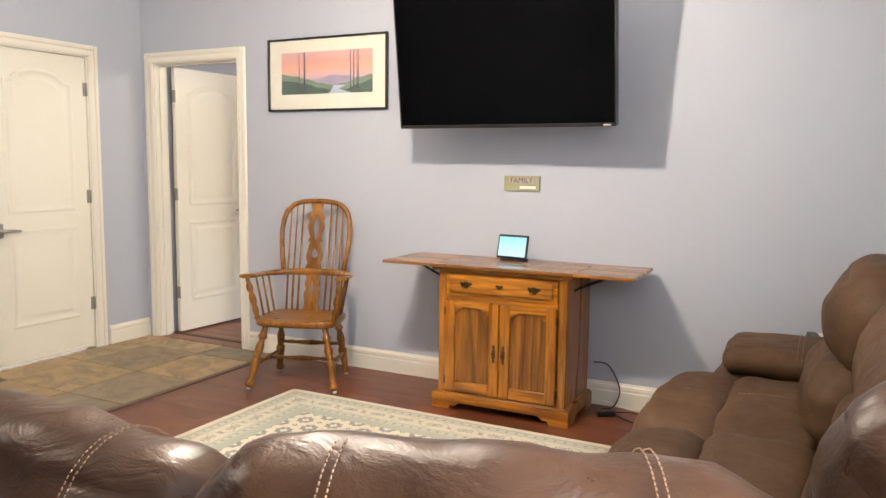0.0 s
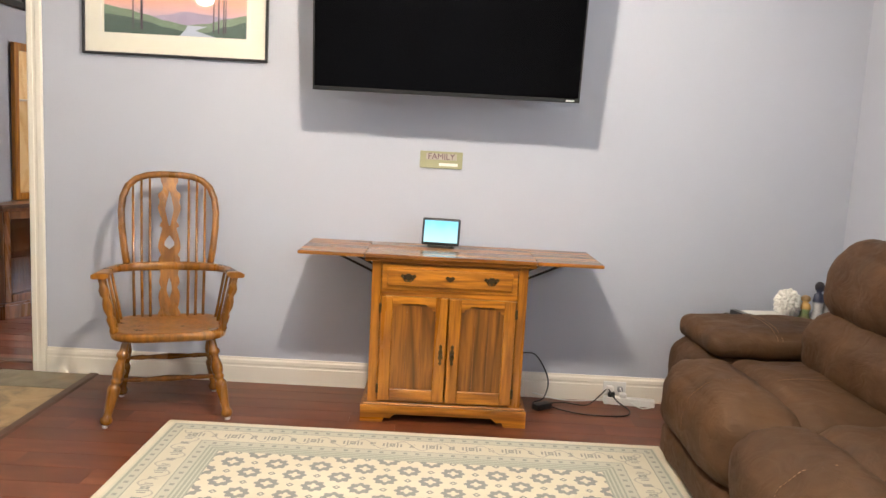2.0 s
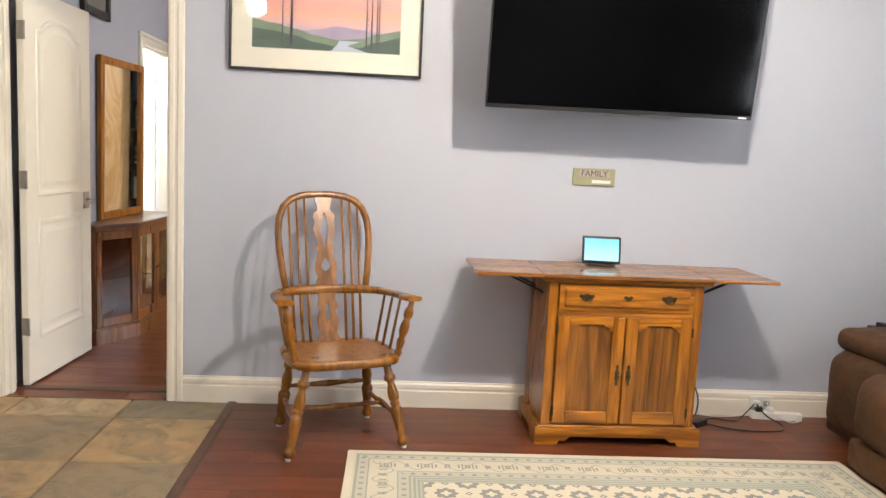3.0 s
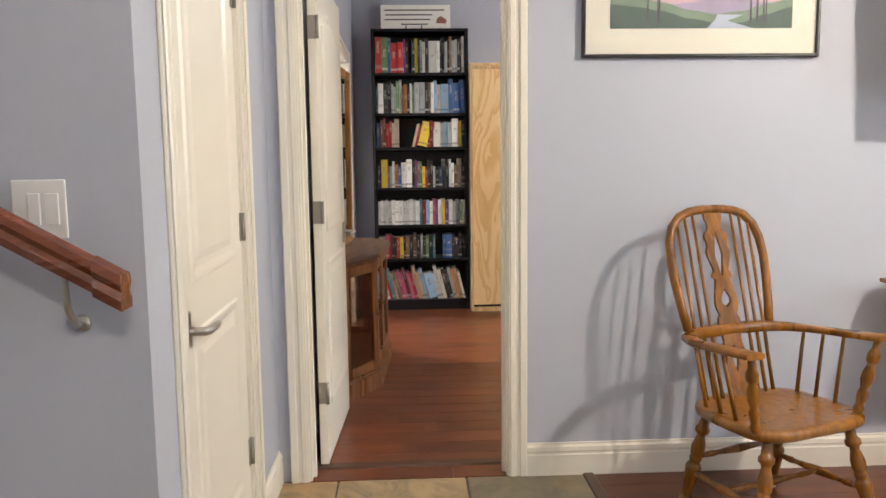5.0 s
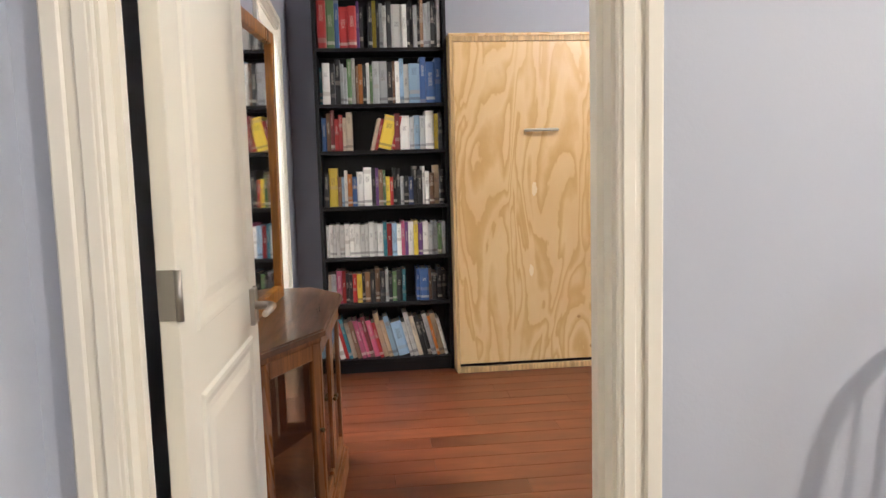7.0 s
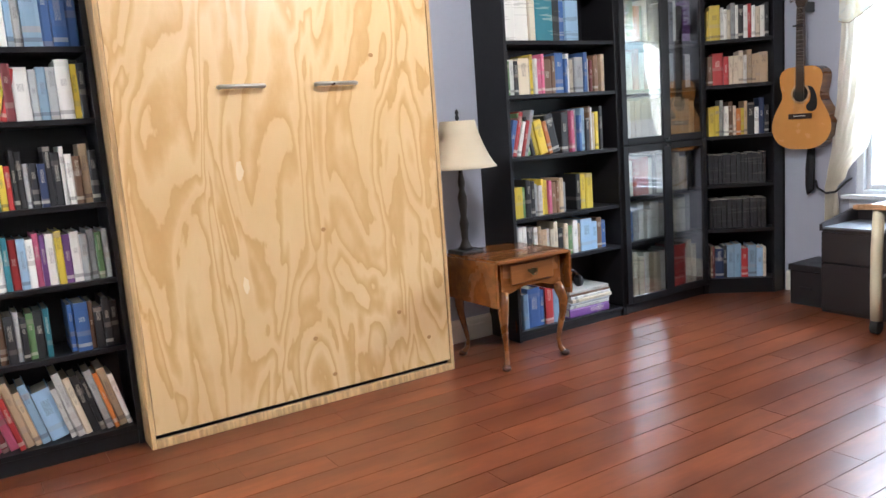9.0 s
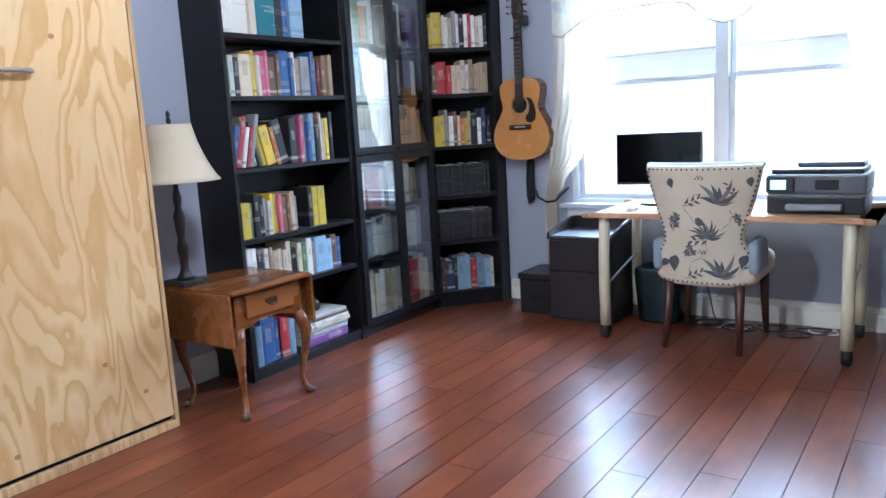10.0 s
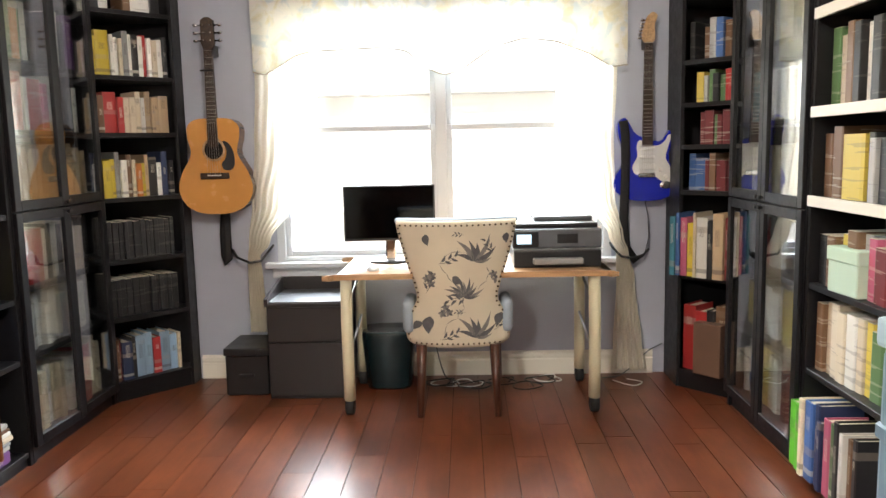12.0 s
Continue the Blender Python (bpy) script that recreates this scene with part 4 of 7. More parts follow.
def serving_cabinet(m):
    """Oak server with flip-out top leaves, a drawer and two arched doors. Front faces -y at y = 0."""
    c = thing("serving_cabinet", m, "golden oak serving cabinet with folding top leaves spread open", "cabinet")
    hw, d = 0.36, 0.42
    bm = bmesh.new()
    box(bm, -hw, -hw + 0.02, 0.02, d, 0.07, 0.757, 0.002)
    box(bm, hw - 0.02, hw, 0.02, d, 0.07, 0.757, 0.002)
    box(bm, -hw + 0.02, hw - 0.02, d - 0.012, d, 0.07, 0.757)
    box(bm, -hw + 0.02, hw - 0.02, 0.03, d - 0.012, 0.085, 0.1)
    part("body", bm, M["oak"], c)
    for x0 in (-hw + 0.001, hw - 0.045):
        part("face_stile", B(x0, x0 + 0.044, 0.004, 0.022, 0.085, 0.757, 0.002), M["oak"], c)
    for z0, z1 in ((0.085, 0.105), (0.598, 0.628), (0.745, 0.757)):
        part("face_rail", B(-hw + 0.045, hw - 0.045, 0.0045, 0.022, z0, z1, 0.002), M["oak_x"], c)
    # bracket base
    n = 24
    out = [(-0.388, 0), (-0.388, 0.08), (0.388, 0.08), (0.388, 0)]
    cut = [(0.285, 0.0), (0.275, 0.022), (0.25, 0.018), (0.225, 0.04), (-0.225, 0.04), (-0.25, 0.018), (-0.275, 0.022), (-0.285, 0.0)]
    bm = prism(bmesh.new(), out + cut, 0, 0.02, pose(0, 0.0, 0, 90, 0, 0))
    part("base_front", bm, M["oak_x"], c)
    for sx in (-1, 1):
        side = [(0, 0), (0, 0.08), (d - 0.0, 0.08), (d, 0), (d - 0.1, 0), (d - 0.13, 0.035), (0.13, 0.035), (0.1, 0)]
        bm = prism(bmesh.new(), side, 0, 0.02)
        bmesh.ops.transform(bm, matrix=Matrix.Translation((0.368 if sx > 0 else -0.388, 0.001, 0)) @ Matrix(((0, 0, 1, 0), (1, 0, 0, 0), (0, 1, 0, 0), (0, 0, 0, 1))), verts=bm.verts)
        part("base_side", bm, M["oak"], c)
    part("base_moulding", B(-0.378, 0.378, -0.012, d, 0.0805, 0.09, 0.004), M["oak_x"], c)
    # drawer
    bm = B(-0.312, 0.312, -0.004, 0.004, 0.628, 0.745, 0.002)
    box(bm, -0.29, 0.29, -0.016, -0.004, 0.645, 0.73, 0.007)
    drawer = part("drawer", bm, M["oak_x"], c)
    for x in (-0.19, 0.19):
        drop_handle(drawer, x, -0.0165, 0.69)
    bm = prism(bmesh.new(), [(-0.024, 0.006), (-0.012, 0.014), (0, 0.008), (0.012, 0.014), (0.024, 0.006), (0.012, -0.006), (0, -0.014), (-0.012, -0.006)], 0, 0.003, pose(0, -0.0165, 0.69, 90, 0, 0))
    part("lock_plate", bm, M["bronze"], drawer, "antique brass lock plate")
    # doors with arched frames
    for sx in (-1, 1):
        a, b = (-0.313, -0.003) if sx < 0 else (0.003, 0.313)
        z0, z1, st = 0.103, 0.6, 0.056
        door = part("door", B(a + st - 0.01, b - st + 0.01, -0.002, 0.004, z0 + 0.05, z1 - 0.04), M["oak_panel"], c, "arched oak panel door")
        part("stile", B(a, a + st, -0.016, 0.003, z0, z1, 0.004), M["oak"], door)
        part("stile", B(b - st, b, -0.016, 0.003, z0, z1, 0.004), M["oak"], door)
        part("rail", B(a + st, b - st, -0.0155, 0.003, z0, z0 + st, 0.003), M["oak_x"], door)
        bm = bmesh.new()
        wdt = b - a - 2 * st
        arch = [(0, 0.062), (0, 0.0), (0.012, 0.0), (0.02, 0.014), (0.034, 0.016), (0.044, 0.03), (wdt - 0.044, 0.03), (wdt - 0.034, 0.016), (wdt - 0.02, 0.014), (wdt - 0.012, 0.0), (wdt, 0.0), (wdt, 0.062)]
        prism(bm, arch, 0, 0.018, pose(a + st, 0.0025, z1 - 0.062, 90, 0, 0))
        part("rail", bm, M["oak_x"], door)
        for gx in (1 / 3, 2 / 3):
            part("groove", B(a + st + wdt * gx - 0.0015, a + st + wdt * gx + 0.0015, -0.0032, -0.0021, z0 + st, z1 - 0.05), M["walnut"], door)
        x = -0.027 if sx < 0 else 0.027
        out = [(0, 0.05), (0.008, 0.04), (0.005, 0.025), (0.011, 0.012), (0.008, 0.0), (0.011, -0.014), (0.005, -0.03), (0.008, -0.042), (0, -0.052)]
        out = out + [(-px, pz) for px, pz in out[-2:0:-1]]
        bm = prism(bmesh.new(), out, 0, 0.003, pose(x, -0.0162, 0.335, 90, 0, 0))
        lathe(bm, [(0.004, 0), (0.009, 0.01), (0.007, 0.017), (0.002, 0.018)], 10, pose(x, -0.019, 0.335, 90, 0, 0))
        part("handle", bm, M["bronze"], door, "antique brass plate and knob")
        hx = a if sx < 0 else b
        for hz in (0.16, 0.54):
            part("hinge", B(hx - 0.006, hx + 0.006, -0.017, -0.006, hz - 0.022, hz + 0.022, 0.002), M["bronze"], door)
    # top: centre and two leaves
    part("top", B(-0.392, 0.392, -0.022, d - 0.02, 0.758, 0.776, 0.003), M["oak_top"], c)
    for a, b in ((-0.697, -0.3935), (-0.392, 0.392), (0.3935, 0.697)):
        bm = B(a, b, -0.035, d - 0.01, 0.7765, 0.793, 0.005, 2)
        part("leaf", bm, M["oak_top"], c)
    for sx in (-1, 1):
        for y in (0.12, 0.30):
            part("bracket", tube(bmesh.new(), [(sx * 0.362, y, 0.68), (sx * 0.37, y, 0.69), (sx * 0.545, y, 0.768), (sx * 0.555, y, 0.776)], 0.006, 6), M["black_matte"], c, "black metal leaf support")
    return c


serving_cabinet(pose(-1.523, 3.655, 0, 0, 0, 0.6))


def smart_display(m):
    c = thing("smart_display", m, "small black smart display with a glowing blue screen on the cabinet", "display")
    tilt = pose(0, 0, 0.012, -14, 0, 0)
    bm = bmesh.new()
    box(bm, -0.088, 0.088, -0.006, 0.007, 0.0, 0.122, 0.008, 3, tilt)
    part("body", smooth(bm), M["black"], c)
    n = Net("blue_screen")
    z = n.sep(n.coords())[2]
    f = n.m("DIVIDE", z, 0.12)
    col = n.mix(n.noise(n.coords(), 16, 2), n.ramp(f, (0.1, (0.6, 0.86, 0.88)), (0.45, (0.42, 0.82, 0.9)), (0.95, (0.07, 0.5, 0.78))), (0.35, 0.75, 0.9))
    part("screen", B(-0.078, 0.078, -0.0075, -0.0062, 0.012, 0.11, 0, 1, tilt), n.out((0.02, 0.02, 0.02), 0.2, 0, Emission_Color=col, Emission_Strength=0.9), c, "glowing blue screen")
    part("foot", B(-0.06, 0.06, -0.01, 0.075, 0.0, 0.012, 0.004, 2), M["black"], c)
    return c


smart_display(pose(-1.578, 3.93, 0.793, 0, 0, -6) @ Matrix.Diagonal((1.06, 1.06, 1.1, 1)))

# television on a wall mount, tipped forward
tv = thing("television", pose(-1.588, 3.775, 1.518, 7.5, 0, -0.8), "large black flat television on a tilting wall mount", "television")
part("case", B(-0.612, 0.612, 0.004, 0.05, 0.0, 0.708, 0.006, 2), M["black"], tv)
bm = bmesh.new()
for b in ((-0.613, -0.606, 0.0, 0.709), (0.606, 0.613, 0.0, 0.709), (-0.606, 0.606, 0.702, 0.709), (-0.606, 0.606, 0.0, 0.018)):
    box(bm, b[0], b[1], -0.004, 0.006, b[2], b[3], 0.0015)
part("bezel", bm, M["black"], tv)
part("screen", B(-0.606, 0.606, 0.0, 0.0038, 0.018, 0.702), M["screen"], tv, "dark glossy screen")
part("badge", B(0.55, 0.588, -0.0055, -0.0042, 0.005, 0.012), M["white_plastic"], tv, "small pale maker's badge")
part("housing", B(-0.38, 0.38, 0.05, 0.075, 0.05, 0.40, 0.015, 2), M["black"], tv)
bm = bmesh.new()
box(bm, -0.2, 0.2, 0.29, 0.33, 0.28, 0.32)
box(bm, -0.03, 0.03, 0.07, 0.3, 0.27, 0.33)
box(bm, -0.11, 0.11, 0.30, 0.336, 0.2, 0.42)
part("mount", bm, M["black_matte"], tv, "black steel wall mount")

# framed landscape
pic = thing("framed_picture", pose(-2.947, 4.12, 1.655), "framed landscape print of pink sky over green hills, cream mat", "picture")
pw, ph = 0.922, 0.466
bm = bmesh.new()
for b in ((-pw / 2, -pw / 2 + 0.012, 0, ph), (pw / 2 - 0.012, pw / 2, 0, ph), (-pw / 2 + 0.012, pw / 2 - 0.012, 0, 0.012), (-pw / 2 + 0.012, pw / 2 - 0.012, ph - 0.012, ph)):
    box(bm, b[0], b[1], -0.026, -0.001, b[2], b[3], 0.002)
part("frame", bm, M["black"], pic, "thin black frame")
part("mat", B(-pw / 2 + 0.012, pw / 2 - 0.012, -0.012, -0.006, 0.012, ph - 0.012), M["mat_board"], pic)
ax0, ax1, az0, az1 = -0.353, 0.353, 0.108, 0.375
n = Net("print_sky")
zz = n.m("DIVIDE", n.m("SUBTRACT", n.sep(n.coords())[2], az0), az1 - az0)
zz = n.m("ADD", zz, n.m("MULTIPLY", n.m("SUBTRACT", n.noise(n.coords((1, 1, 5)), 5, 4), 0.5), 0.22))
skyc = n.ramp(zz, (0.30, (0.52, 0.42, 0.55)), (0.45, (0.72, 0.47, 0.47)), (0.62, (0.80, 0.44, 0.31)), (0.8, (0.74, 0.38, 0.34)), (1.0, (0.68, 0.45, 0.42)))
part("print", B(ax0, ax1, -0.0135, -0.0125, az0, az1), n.out(skyc, 0.6), pic, "pink and orange printed sky")
bm = bmesh.new()
for b in ((ax0 - 0.02, ax0 - 0.014, az0 - 0.02, az1 + 0.02), (ax1 + 0.014, ax1 + 0.02, az0 - 0.02, az1 + 0.02), (ax0 - 0.014, ax1 + 0.014, az0 - 0.02, az0 - 0.014), (ax0 - 0.014, ax1 + 0.014, az1 + 0.014, az1 + 0.02)):
    box(bm, b[0], b[1], -0.0132, -0.0122, b[2], b[3])
part("mat_line", bm, M["paper"], pic)


def hill(name, heights, y, color, label):
    k = len(heights) - 1
    pts = [(ax0 + (ax1 - ax0) * i / k, az0 + (az1 - az0) * h) for i, h in enumerate(heights)]
    fine = []
    for (x0, z0), (x1, z1) in zip(pts, pts[1:]):
        for s in range(6):
            t = s / 6
            t2 = t * t * (3 - 2 * t)
            fine.append((x0 + (x1 - x0) * t, z0 + (z1 - z0) * t2))
    fine.append(pts[-1])
    bm = bmesh.new()
    for (x0, z0), (x1, z1) in zip(fine, fine[1:]):
        bm.faces.new([bm.verts.new(p) for p in ((x0, y, az0), (x1, y, az0), (x1, y, z1), (x0, y, z0))])
    part(name, bm, plain("print_" + label.replace(" ", "_"), color, 0.6, vary=0.35, scale=22), pic, label)


hill("print_hill", [0.36, 0.33, 0.3, 0.36, 0.44, 0.40, 0.36, 0.4], -0.0140, (0.40, 0.34, 0.47), "far violet hills")
hill("print_hill", [0.5, 0.44, 0.36, 0.26, 0.20, 0.24, 0.34, 0.42], -0.0143, (0.21, 0.29, 0.20), "green hills")
hill("print_hill", [0.34, 0.3, 0.24, 0.14, 0.08, 0.08, 0.2, 0.3], -0.0146, (0.09, 0.135, 0.11), "dark green hills")
bm = bmesh.new()
bm.faces.new([bm.verts.new((x, -0.0149, z)) for x, z in ((0.02, az0), (0.20, az0), (0.10, az0 + 0.028), (0.16, az0 + 0.05), (0.06, az0 + 0.052), (0.05, az0 + 0.03))])
part("print_river", bm, plain("print_river", (0.5, 0.56, 0.66), 0.6), pic, "pale winding river")
rnd = random.Random(4)
bark = plain("print_bark", (0.09, 0.06, 0.085), 0.7)
for x0 in (-0.21, -0.17, -0.165, 0.19, 0.215, 0.25, 0.24):
    bm = bmesh.new()
    z = az0 + 0.02
    wd = rnd.uniform(0.003, 0.006)
    bm.faces.new([bm.verts.new(p) for p in ((x0 - wd, -0.0152, z), (x0 + wd, -0.0152, z), (x0 + wd * 0.5, -0.0152, az1), (x0 - wd * 0.5, -0.0152, az1))])
    for k in range(7):
        zb = az0 + 0.10 + k * 0.022
        sx = rnd.choice((-1, 1)) * rnd.uniform(0.02, 0.05)
        bm.faces.new([bm.verts.new(p) for p in ((x0, -0.0153, zb), (x0, -0.0153, zb + 0.002), (x0 + sx, -0.0153, min(az1, zb + 0.035)))])
    part("print_tree", bm, bark, pic, "bare dark tree trunk")
glz = part("glazing", B(-pw / 2 + 0.012, pw / 2 - 0.012, -0.021, -0.019, 0.012, ph - 0.012), M["pane"], pic)
glz.visible_shadow = False

# small word plaque
sign = thing("wall_plaque", pose(-1.595, 4.12, 1.219), "small green wooden plaque with raised lettering under the television", "plaque")
part("board", B(-0.108, 0.108, -0.012, 0, -0.043, 0.043, 0.002), plain("sage_paint", (0.34, 0.34, 0.20), 0.6, vary=0.15), sign)
part("panel", B(-0.078, 0.078, -0.0145, -0.012, 0.0, 0.032, 0.001), plain("taupe_paint", (0.42, 0.38, 0.32), 0.6), sign)


def lettering(text, size, m, material, parent, name="lettering"):
    cu = bpy.data.curves.new(name, "FONT")
    cu.body, cu.size, cu.align_x, cu.align_y, cu.extrude = text, size, "CENTER", "CENTER", 0.0008
    tmp = new(name, cu)
    me = bpy.data.meshes.new_from_object(tmp.evaluated_get(bpy.context.evaluated_depsgraph_get()))
    bpy.data.objects.remove(tmp)
    me.materials.append(material)
    ob = new(name, me)
    ob.parent = parent
    ob.matrix_local = m
    return ob


lettering("FAMILY", 0.042, pose(0, -0.0157, 0.016, 90, 0, 0), plain("plum_paint", (0.12, 0.05, 0.08), 0.6), sign)
part("writing", B(-0.01, 0.085, -0.0135, -0.012, -0.03, -0.015), M["paper"], sign, "short white script line")

# rug
RW, RD = 2.2, 1.52
rug = solid("rug", B(-RW / 2, RW / 2, -RD / 2, RD / 2, 0.001, 0.011, 0.004, 2), rug_material(RW, RD), "cream and blue-grey patterned rug on the plank floor", "rug", "", pose(-1.655, 3.49 - RD / 2, 0, 0, 0, -0.4))


def stitch(bm, pts, gap=0.014):
    """A row of short raised stitches along points."""
    for a, b in zip(pts, pts[1:]):
        a, b = Vector(a), Vector(b)
        k = max(1, int((b - a).length / gap))
        for i in range(k):
            tube(bm, [a.lerp(b, (i + 0.15) / k), a.lerp(b, (i + 0.8) / k)], 0.0013, 5)
    return bm


# near sofa, seen from behind over its back
BEND = pose(-0.35, 0.90, 0, 0, 0, 21) @ pose(0.35, -0.85, 0)
sofa = thing("recliner_sofa", pose(0, 0, 0), "brown leather recliner sofa with stitched back lobes", "sofa")
for i, (a, b, z, s) in enumerate(((-1.72, -0.80, 0.895, 1), (-0.79, 0.02, 0.97, 7), (0.03, 0.44, 1.09, 9))):
    bm = cushion(bmesh.new(), a, b, 0.72, 0.98, 0.42, z - 0.02, 0.125, 0.03, 0.022, 22, s)
    back = part("backrest", bm, M["leather"], sofa)
    if i:
        back.matrix_local = BEND
    w = b - a
    for xs in (a + w * 0.24, a + w * 0.76):
        pts = []
        for k in range(13):
            t = k / 12
            ang = math.pi * (0.02 + 0.96 * t)
            pts.append((xs + (0.02 if xs < (a + b) / 2 else -0.02) * t, 0.85 - 0.143 * math.cos(ang) , z - 0.155 + 0.152 * math.sin(ang)))
        for off in (0.0, 0.013):
            part("seam", stitch(bmesh.new(), [(x + off, y, z_) for x, y, z_ in pts], 0.009), M["thread"], back, "tan stitched seam")
    cush = part("seat_cushion", cushion(bmesh.new(), a, b, 0.96, 1.42, 0.22, 0.47, 0.08, 0.02, 0.012, 12, s + 3), M["leather"], sofa)
    if i:
        cush.matrix_local = BEND
part("base", B(-1.72, 0.42, 0.74, 1.38, 0.03, 0.3, 0.02, 2), M["leather"], sofa)
part("armrest", cushion(bmesh.new(), -1.95, -1.73, 0.74, 1.42, 0.03, 0.60, 0.08, 0.02, 0.01, 10, 5), M["leather"], sofa)

# loveseat along the east wall
love = thing("loveseat", pose(0, 0, 0), "brown suede reclining loveseat with pillow arms along the wall", "loveseat")
for i, (a, b) in enumerate(((1.47, 2.62), (2.63, 3.40))):
    back = 0.06 if i == 0 else -0.02
    bm = cushion(bmesh.new(), 0.03 + back, 0.41 + back * 0.5, a, b, 0.63, 1.0, 0.16, 0.03, 0.02, 18, 11 + i)
    cushion(bm, -0.03 + back, 0.34 + back, a + 0.01, b - 0.01, 0.40, 0.70, 0.12, 0.03, 0.02, 16, 21 + i)
    part("backrest", bm, M["suede"], love)
    bm = cushion(bmesh.new(), -0.34, 0.03, a, b, 0.26, 0.475, 0.085, 0.025, 0.016, 16, 31 + i)
    seat = part("seat_cushion", bm, M["suede"], love)
    part("seam", stitch(bmesh.new(), [(-0.28, a + 0.36, 0.488), (-0.2, a + 0.36, 0.497), (-0.1, a + 0.36, 0.497), (0.0, a + 0.36, 0.49)]), M["thread"], seat)
    bm = cushion(bmesh.new(), -0.615, -0.27, a, b, 0.15, 0.468, 0.125, 0.022, 0.016, 16, 41 + i)
    rest = part("footrest", bm, M["suede"], love)
    part("seam", stitch(bmesh.new(), [(-0.626, b - 0.42, 0.25), (-0.632, b - 0.42, 0.33), (-0.609, b - 0.42, 0.41), (-0.55, b - 0.42, 0.465), (-0.45, b - 0.42, 0.487)]), M["thread"], rest)
part("base", B(-0.40, 0.42, 1.47, 3.86, 0.03, 0.28, 0.02, 2), M["suede"], love)
part("footrest_panel", cushion(bmesh.new(), -0.585, -0.38, 1.47, 3.40, 0.02, 0.17, 0.04, 0.008, 0.006, 14, 61), M["suede"], love)
bm = cushion(bmesh.new(), -0.44, 0.36, 3.42, 3.86, 0.05, 0.46, 0.09, 0.02, 0.014, 14, 51)
arm = part("armrest", bm, M["suede"], love)
bm = cushion(bmesh.new(), -0.39, 0.36, 3.40, 3.88, 0.435, 0.562, 0.062, 0.012, 0.014, 16, 57)
pad = part("arm_pad", bm, M["suede"], arm)
for xx in (-0.10, -0.08, 0.16, 0.18):
    part("seam", stitch(bmesh.new(), [(xx, 3.40, 0.49), (xx, 3.42, 0.545), (xx, 3.5, 0.576), (xx, 3.64, 0.584), (xx, 3.78, 0.577), (xx, 3.86, 0.55)]), M["thread"], pad)

# narrow end table behind the loveseat's arm, with its clutter
TABLE = 0.515
tab = thing("end_table", pose(0.0, 4.0, 0), "narrow dark end table between loveseat and wall", "table")
part("tabletop", B(-0.09, 0.46, -0.085, 0.09, TABLE - 0.02, TABLE, 0.004), M["black_shelf"], tab)
for x in (-0.07, 0.44):
    for y in (-0.07, 0.075):
        part("leg", B(x - 0.012, x + 0.012, y - 0.012, y + 0.012, 0, TABLE - 0.02, 0.002), M["black_shelf"], tab)
pad = thing("notepad", pose(0.07, 3.985, TABLE, 0, 0, 8), "white paper notepad on the end table", "notepad")
part("cover", B(-0.1, 0.1, -0.05, 0.05, 0, 0.004, 0.001), M["grey_plastic"], pad)
part("pages", B(-0.096, 0.096, -0.047, 0.047, 0.0045, 0.03, 0.002), M["paper"], pad)
ph_ = thing("remote_control", pose(-0.05, 3.975, TABLE, 0, 0, 14), "black remote control on the end table", "remote")
part("body", B(-0.02, 0.02, -0.06, 0.06, 0, 0.03, 0.004, 2), M["black"], ph_)
orn = thing("round_ornament", pose(0.19, 4.0, TABLE), "pale round fluffy ornament on the end table", "ornament")
bm = bmesh.new()
rnd = random.Random(12)
for k in range(420):
    a, c = rnd.uniform(0, 2 * math.pi), rnd.uniform(-0.75, 1.0)
    q = math.sqrt(1 - c * c)
    d = Vector((q * math.cos(a), q * math.sin(a), c))
    reach = rnd.uniform(0.058, 0.07)
    tube(bm, [d * 0.03 + Vector((0, 0, 0.065)), d * reach * 0.85 + Vector((0, 0, 0.065)), d * reach + Vector((0, 0, 0.06))], [0.009, 0.008, 0.002], 5)
for v in bm.verts:
    v.co.z = max(0.0, v.co.z * 1.25)
part("tuft", bm, M["paper"], orn)
for x, y, h, cols, lab in ((0.275, 3.985, 0.13, ((0.10, 0.26, 0.12), (0.5, 0.3, 0.08), (0.16, 0.1, 0.05)), "small green and gold figurine on the end table"),
                           (0.345, 4.0, 0.20, ((0.6, 0.6, 0.6), (0.02, 0.025, 0.06), (0.012, 0.01, 0.01)), "pale figurine with a dark top on the end table"),
                           (0.40, 4.02, 0.18, ((0.6, 0.58, 0.56), (0.03, 0.025, 0.03), (0.012, 0.01, 0.01)), "pale figurine with dark hair on the end table")):
    f = lathe(bmesh.new(), [(0.026, 0), (0.029, 0.01), (0.02, h * 0.3), (0.028, h * 0.5), (0.022, h * 0.66), (0.011, h * 0.72), (0.022, h * 0.8), (0.024, h * 0.9), (0.014, h * 0.98), (0.003, h)], 14)
    n = Net("figurine_glaze")
    z = n.m("DIVIDE", n.sep(n.coords())[2], h)
    solid("figurine", f, n.out(n.mix(n.m("MULTIPLY", n.noise(n.coords(), 60, 3), 0.5), n.ramp(z, (0.44, cols[0]), (0.5, cols[1]), (0.76, cols[1]), (0.82, cols[2])), cols[1]), 0.45), lab, "figurine", "", pose(x, y, TABLE))

# outlet, plugs and cables by the cabinet
out_ = thing("wall_outlet", pose(-0.62, 4.104, 0.075), "white wall outlet on the baseboard with plugs", "outlet")
part("plate", B(-0.06, 0.06, -0.006, 0, -0.035, 0.035, 0.002), M["white_plastic"], out_)
part("plug", B(-0.045, -0.012, -0.04, -0.006, -0.016, 0.016, 0.004), M["white_plastic"], out_)
part("plug", B(0.012, 0.04, -0.03, -0.006, -0.014, 0.014, 0.004), M["silver_plastic"], out_)


